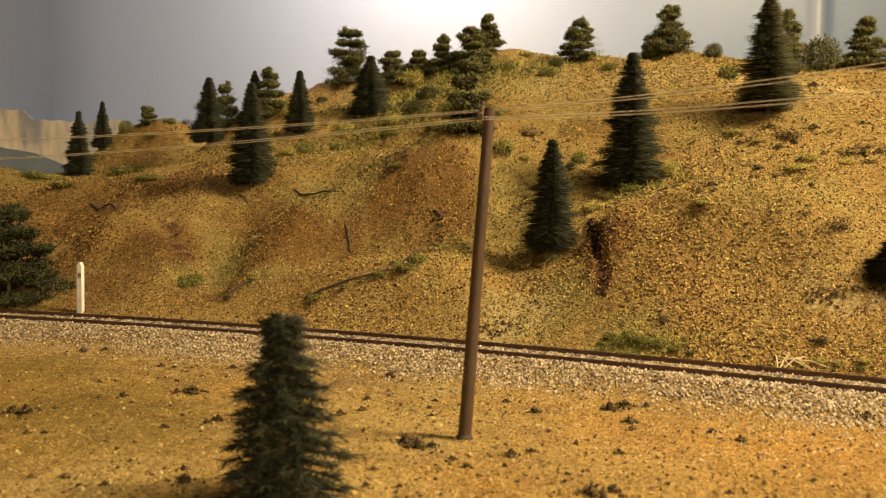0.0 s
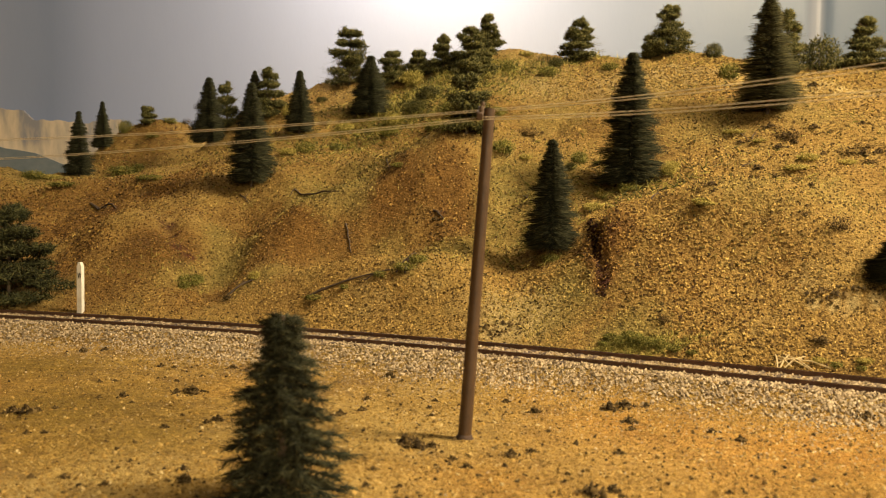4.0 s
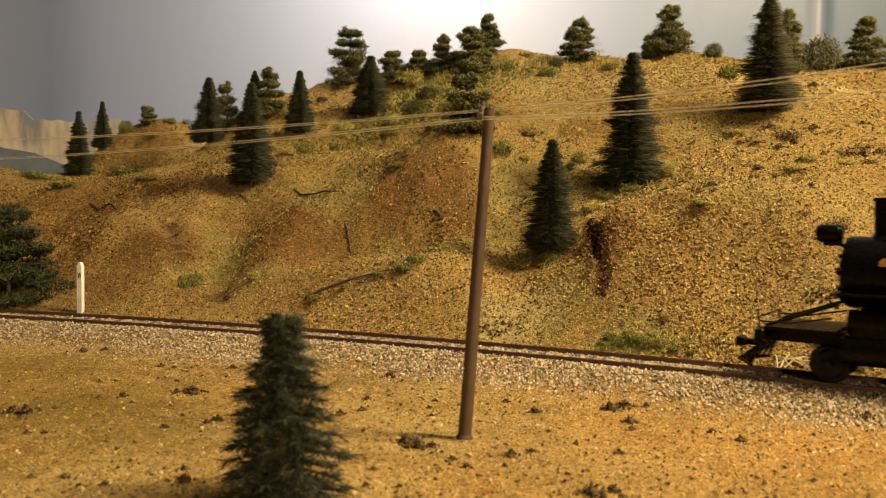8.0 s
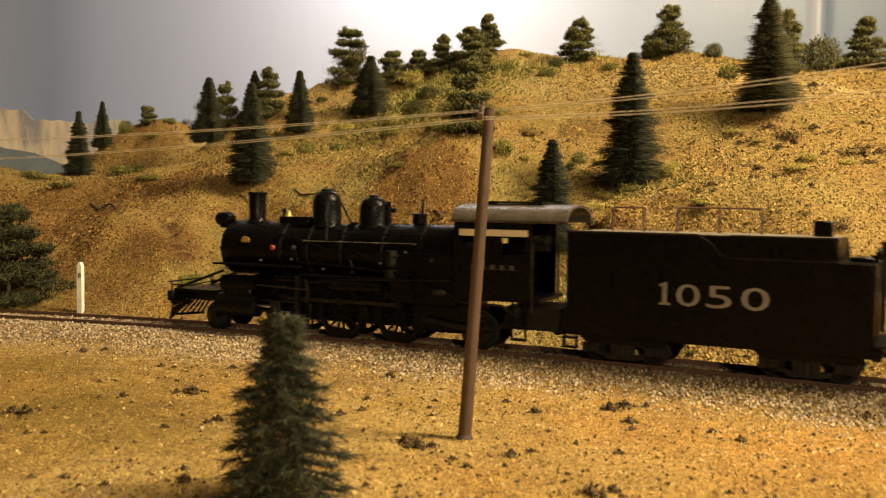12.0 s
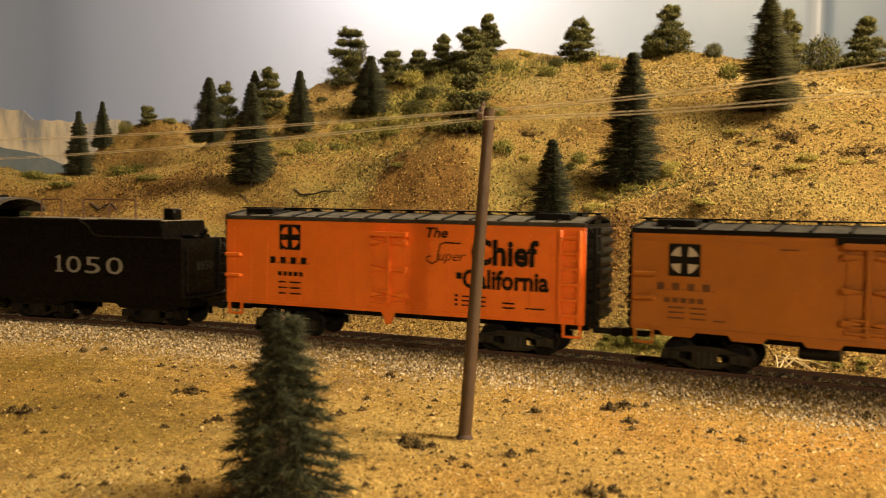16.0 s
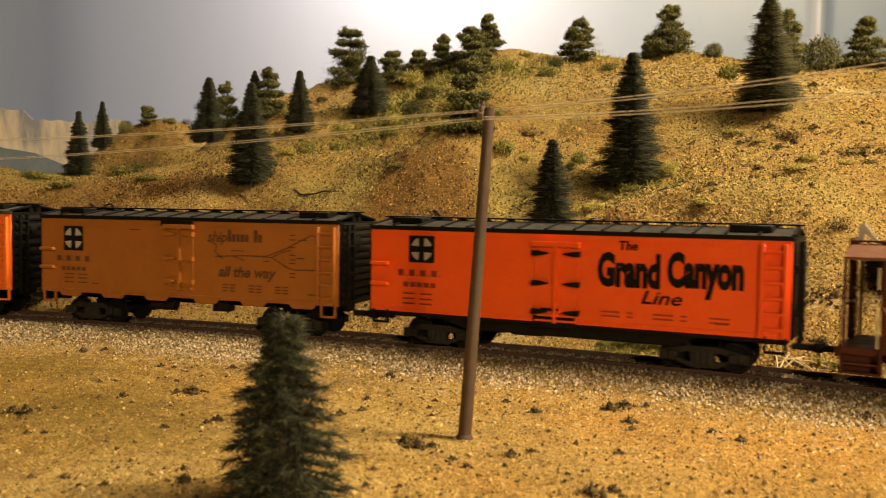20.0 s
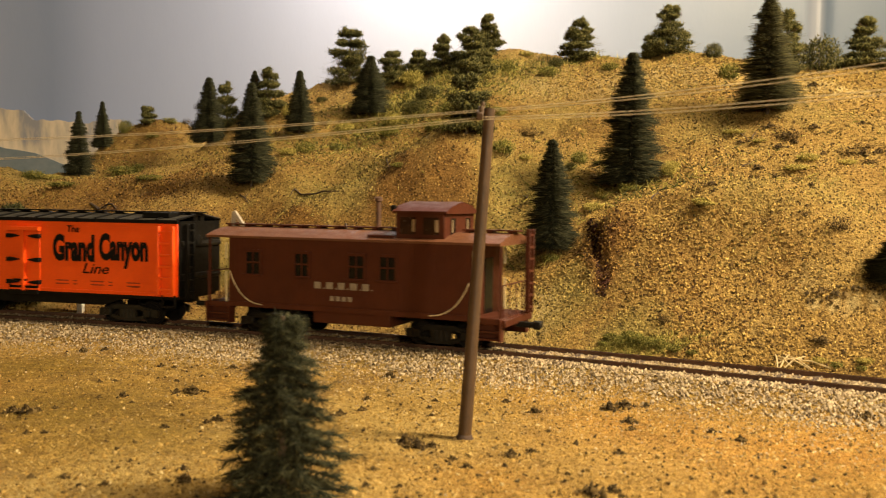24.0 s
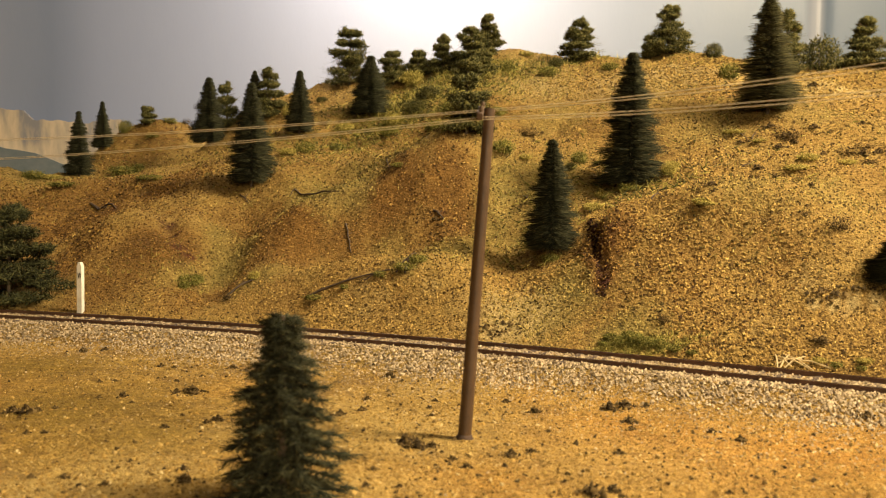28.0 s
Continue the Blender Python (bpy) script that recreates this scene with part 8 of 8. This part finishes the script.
    box(bm, -0.0900, -0.0135, 0.0150, -0.0690, 0.0135, 0.0160)
    box(bm, -0.0925, -0.0152, 0.0108, -0.0895, 0.0152, 0.0150, 0.0004)
    for y in (-0.006, 0.006):
        box(bm, -0.0900, y - 0.0012, 0.0110, -0.0500, y + 0.0012, 0.0155)
    part("pilot_beam", bm, LOCO_BLACK, loco, "black pilot beam and deck")
    bm = bmesh.new()
    chain(bm, [(-0.0938, -0.0112, 0.0030), (-0.1005, 0, 0.0030), (-0.0938, 0.0112, 0.0030)], 0.0006, 6)
    catcher = part("cowcatcher", bm, LOCO_BLACK, loco, "slatted black cowcatcher")
    for k in range(11):
        y = -0.0130 + 0.0026 * k
        nose = 0.0075 * (1 - abs(y) / 0.0145)
        part("slat", tube(bmesh.new(), (-0.0905, y, 0.0112), (-0.0935 - nose, y * 0.8, 0.0028), 0.00045, 0.00045, 6), LOCO_BLACK, catcher)
    bm = bmesh.new()
    for y in (-0.0130, 0.0130):
        chain(bm, [(-0.0915, y, 0.0150), (-0.0915, y, 0.0188)], 0.0003, 6)
        chain(bm, [(-0.0690, y * 0.6, 0.0240), (-0.0900, y * 0.85, 0.0160)], 0.0006, 6)
        chain(bm, [(-0.0700, y, 0.0200), (-0.0820, y, 0.0175), (-0.0915, y, 0.0175)], 0.0003, 6)
    chain(bm, [(-0.0915, -0.0150, 0.0188), (-0.0915, 0.0150, 0.0188)], 0.0003, 6)
    part("pilot_braces", bm, DUSTY_BLACK, loco, "thin pilot braces and uncoupling bar")
    coupler(loco, -0.0920, -1)
    # cab
    w = 0.0163
    for side in (-1, 1):
        bm = bmesh.new()
        y0, y1 = side * w, side * (w - 0.0009)
        # side sheet with two window openings
        pierced(bm, (0.0378, 0.0412, 0.0475, 0.0560, 0.0648, 0.0668), (0.0195, 0.0352, 0.0378, 0.0412, 0.0474), {(1, 2), (3, 1), (3, 2)}, y0, y1)
        cab = part("cab_side", bm, LOCO_BLACK, loco, "black cab side with open windows", smooth=False)
        part("window_visor", box(bmesh.new(), 0.0403, min(side * w, side * (w + 0.0012)), 0.0417, 0.0660, max(side * w, side * (w + 0.0012)), 0.0441, 0.0002), CREAM, cab, "cream awning over the cab windows", smooth=False)
        part("arm_rest", box(bmesh.new(), 0.0540, min(side * w, side * (w + 0.0010)), 0.0345, 0.0655, max(side * w, side * (w + 0.0010)), 0.0353), LOCO_BLACK, cab, smooth=False)
        bm = bmesh.new()
        tube(bm, (0.0676, side * w, 0.0150), (0.0676, side * w, 0.0400), 0.0004, 0.0004, 6)
        part("cab_grab_rail", bm, DUSTY_BLACK, loco)
        bm = bmesh.new()
        for x in (0.0600, 0.0650):
            box(bm, x, min(side * w, side * (w - 0.0008)), 0.0050, x + 0.0007, max(side * w, side * (w - 0.0008)), 0.0196)
        for z in (0.0052, 0.0095):
            box(bm, 0.0600, min(side * (w + 0.0008), side * (w - 0.0020)), z, 0.0657, max(side * (w + 0.0008), side * (w - 0.0020)), z + 0.0006)
        part("cab_steps", bm, LOCO_BLACK, loco, smooth=False)
    blocks((0.0022,) * 5, 0.0448, 0.0298, 0.0017, 0.0036, -w - 0.0002, loco, surface("dim_lettering", (0.055, 0.050, 0.042)), "initial_block")
    bm = bmesh.new()
    for b in ((0.0378, -w + 0.001, 0.0195, 0.0388, w - 0.001, 0.0474), (0.0388, -w + 0.001, 0.0185, 0.0700, w - 0.001, 0.0198)):
        box(bm, *b)
    part("cab_front_and_floor", bm, LOCO_BLACK, loco, smooth=False)
    bm = bmesh.new()
    box(bm, 0.0390, -0.0100, 0.0200, 0.0470, 0.0100, 0.0400, 0.0010)
    part("backhead", bm, DUSTY_BLACK, loco, "dark boiler backhead in the cab")
    bm = bmesh.new()
    prof = []
    for k in range(13):
        a = radians(-90 + 180 * k / 12)
        prof.append((0.0178 * math.sin(a), 0.0474 + 0.0058 * max(0.0, math.cos(a)) ** 0.9))
    a = [bm.verts.new((0.0372, y, z)) for y, z in prof]
    b = [bm.verts.new((0.0800, y, z)) for y, z in prof]
    a2 = [bm.verts.new((0.0372, y * 0.95, z - 0.0009)) for y, z in prof]
    b2 = [bm.verts.new((0.0800, y * 0.95, z - 0.0009)) for y, z in prof]
    for k in range(12):
        bm.faces.new((a[k], a[k + 1], b[k + 1], b[k]))
        bm.faces.new((a2[k], b2[k], b2[k + 1], a2[k + 1]))
        bm.faces.new((a[k], a2[k], a2[k + 1], a[k + 1]))
        bm.faces.new((b[k], b[k + 1], b2[k + 1], b2[k]))
    bm.faces.new((a[0], b[0], b2[0], a2[0]))
    bm.faces.new((a[-1], a2[-1], b2[-1], b[-1]))
    roof = part("cab_roof", bm, CAB_ROOF, loco, "brown-grey arched cab roof with a long rear overhang")
    part("roof_hatch", box(bmesh.new(), 0.0430, -0.0070, 0.0533, 0.0680, 0.0070, 0.0541), BLACK_PAINT, roof, "flat roof hatch cover", smooth=False)
    bm = bmesh.new()
    for x in (0.0450, 0.0660):
        box(bm, x, -0.0060, 0.0522, x + 0.0010, 0.0060, 0.0534)
    part("hatch_runners", bm, BLACK_PAINT, roof, smooth=False)
    # frame, ashpan, trailing frame, drawbar
    bm = bmesh.new()
    box(bm, -0.0680, -0.0060, 0.0075, 0.0450, 0.0060, 0.0150, 0.0004)
    box(bm, -0.0450, -0.0072, 0.0140, 0.0380, 0.0072, 0.0230)
    part("main_frame", bm, LOCO_BLACK, loco, "black main frame")
    part("brake_rigging", box(bmesh.new(), -0.0440, -0.0050, 0.0056, 0.0240, 0.0050, 0.0076, 0.0004), LOCO_BLACK, loco, "black brake rigging between the wheels")
    part("ash_pan", box(bmesh.new(), 0.0180, -0.0100, 0.0050, 0.0420, 0.0100, 0.0190, 0.0010), LOCO_BLACK, loco, "black ash pan under the firebox")
    bm = bmesh.new()
    for y in (-0.0125, 0.0125):
        chain(bm, [(0.0240, y, 0.0100), (0.0380, y, 0.0080), (0.0520, y, 0.0080), (0.0640, y, 0.0130)], 0.0011, 6)
        box(bm, 0.0430, y - 0.0012, 0.0050, 0.0475, y + 0.0012, 0.0095, 0.0003)
    box(bm, 0.0560, -0.0120, 0.0085, 0.0765, 0.0120, 0.0165, 0.0004)
    part("trailing_frame", bm, DUSTY_BLACK, loco, "dark trailing truck frame")
    bm = bmesh.new()
    box(bm, 0.0690, -0.0020, 0.0095, 0.0830, 0.0020, 0.0110)
    for y in (-0.006, 0.006):
        chain(bm, [(0.0690, y, 0.0120), (0.0740, y, 0.0070), (0.0790, y, 0.0090)], 0.0006, 6)
    part("drawbar", bm, DUSTY_BLACK, loco, "drawbar and hoses to the tender")
    # wheels
    axle, pieces = driver_mesh(0.0100, 15)
    for x in (-0.0369, -0.0119, 0.0133):
        d = new("driving_wheelset", axle)
        for me in pieces:
            q = new(me.name.split(".")[0], me)
            q.parent = d
        home = Matrix.Translation((x, 0, 0.0100))
        d.parent, d.matrix_basis = loco, home
        d["label"] = "black spoked driving wheels on an axle"
        wheels.append((d, 0.0100, home))
    for name, x, rad in (("pilot_wheelset", -0.0710, 0.0054), ("trailing_wheelset", 0.0452, 0.0066)):
        d = new(name, wheelset_mesh(rad))
        home = Matrix.Translation((x, 0, rad))
        d.parent, d.matrix_basis = loco, home
        wheels.append((d, rad, home))
    for side, phase in ((-1, 0.0), (1, math.pi / 2)):
        y = side * 0.0120
        bm = bmesh.new()
        box(bm, -0.0375, y - 0.0004, -0.0007, 0.0139, y + 0.0004, 0.0007)
        for x in (-0.0369, -0.0119, 0.0133):
            tube(bm, (x, y - 0.0006, 0), (x, y + 0.0006, 0), 0.0014, 0.0014, 12)
        rod = part("side_rod", bm, surface("rod_steel", (0.034, 0.031, 0.027), (0.018, 0.016, 0.013), scale=300, rough_=0.4, metal=0.8, relief=0), loco, "dull steel side rod")
        RODS.append((rod, 0.0100, 0.0046, phase, Matrix.Translation((0, 0, 0.0100))))
    TRAIN.append((loco, -0.2730, 0.0250, wheels))


build_locomotive()


# ---- the train's run ----
# Seconds and the line position of the first reefer's middle
RUN = [(0.0, 0.952), (2.0, 0.835), (4.0, 0.717), (6.0, 0.600), (7.5, 0.5122), (8.0, 0.4829), (8.5, 0.4536), (9.0, 0.4247), (9.5, 0.3977), (10.0, 0.3698), (10.5, 0.3421),
       (11.0, 0.3098), (11.5, 0.2775), (12.0, 0.2463), (12.5, 0.2152), (13.0, 0.1834), (13.5, 0.1510), (14.0, 0.1182), (14.5, 0.0853), (15.0, 0.0524), (15.5, 0.0198),
       (16.0, -0.0142), (16.5, -0.0468), (17.0, -0.0771), (17.5, -0.1085), (18.0, -0.1407), (18.5, -0.1742), (19.0, -0.2055), (19.5, -0.2388), (20.0, -0.2735),
       (20.5, -0.3022), (21.0, -0.3306), (21.5, -0.3587)]
RUN += [(22.0, -0.3877), (22.5, -0.4178), (23.0, -0.4488), (23.5, -0.4808), (24.0, -0.5138), (24.5, -0.5477), (25.0, -0.5819), (25.5, -0.6164), (26.0, -0.6477),
        (26.5, -0.6789), (27.0, -0.7125), (27.5, -0.7462), (28.0, -0.7790)]


def run_at(t):
    return float(np.interp(t, [r[0] for r in RUN], [r[1] for r in RUN]))


def on_line(s, half):
    """Pose of a vehicle whose trucks stand half a wheelbase before and behind s."""
    x0, y0, _ = line_at(s - half)
    x1, y1, _ = line_at(s + half)
    return pose((x0 + x1) / 2, (y0 + y1) / 2, 0, 0, 0, math.degrees(math.atan2(y1 - y0, x1 - x0)))


def motions():
    for ob, offset, half, wheels in TRAIN:
        walk(ob, [(t, on_line(run_at(t) + offset, half)) for t, _ in RUN])
        for wheel, radius, home in wheels:
            rows = []
            for k in range(0, 281):
                t = k / 10
                turn = -math.degrees((run_at(0) - run_at(t)) / radius)
                rows.append((t, home @ pose(0, 0, 0, 0, turn, 0)))
            walk(wheel, rows)
    for rod, radius, crank, phase, home in RODS:
        rows = []
        for k in range(0, 281):
            a = phase + (run_at(0) - run_at(k / 10)) / radius
            rows.append((k / 10, Matrix.Translation((crank * math.cos(a), 0, crank * math.sin(a))) @ home))
        walk(rod, rows)


motions()
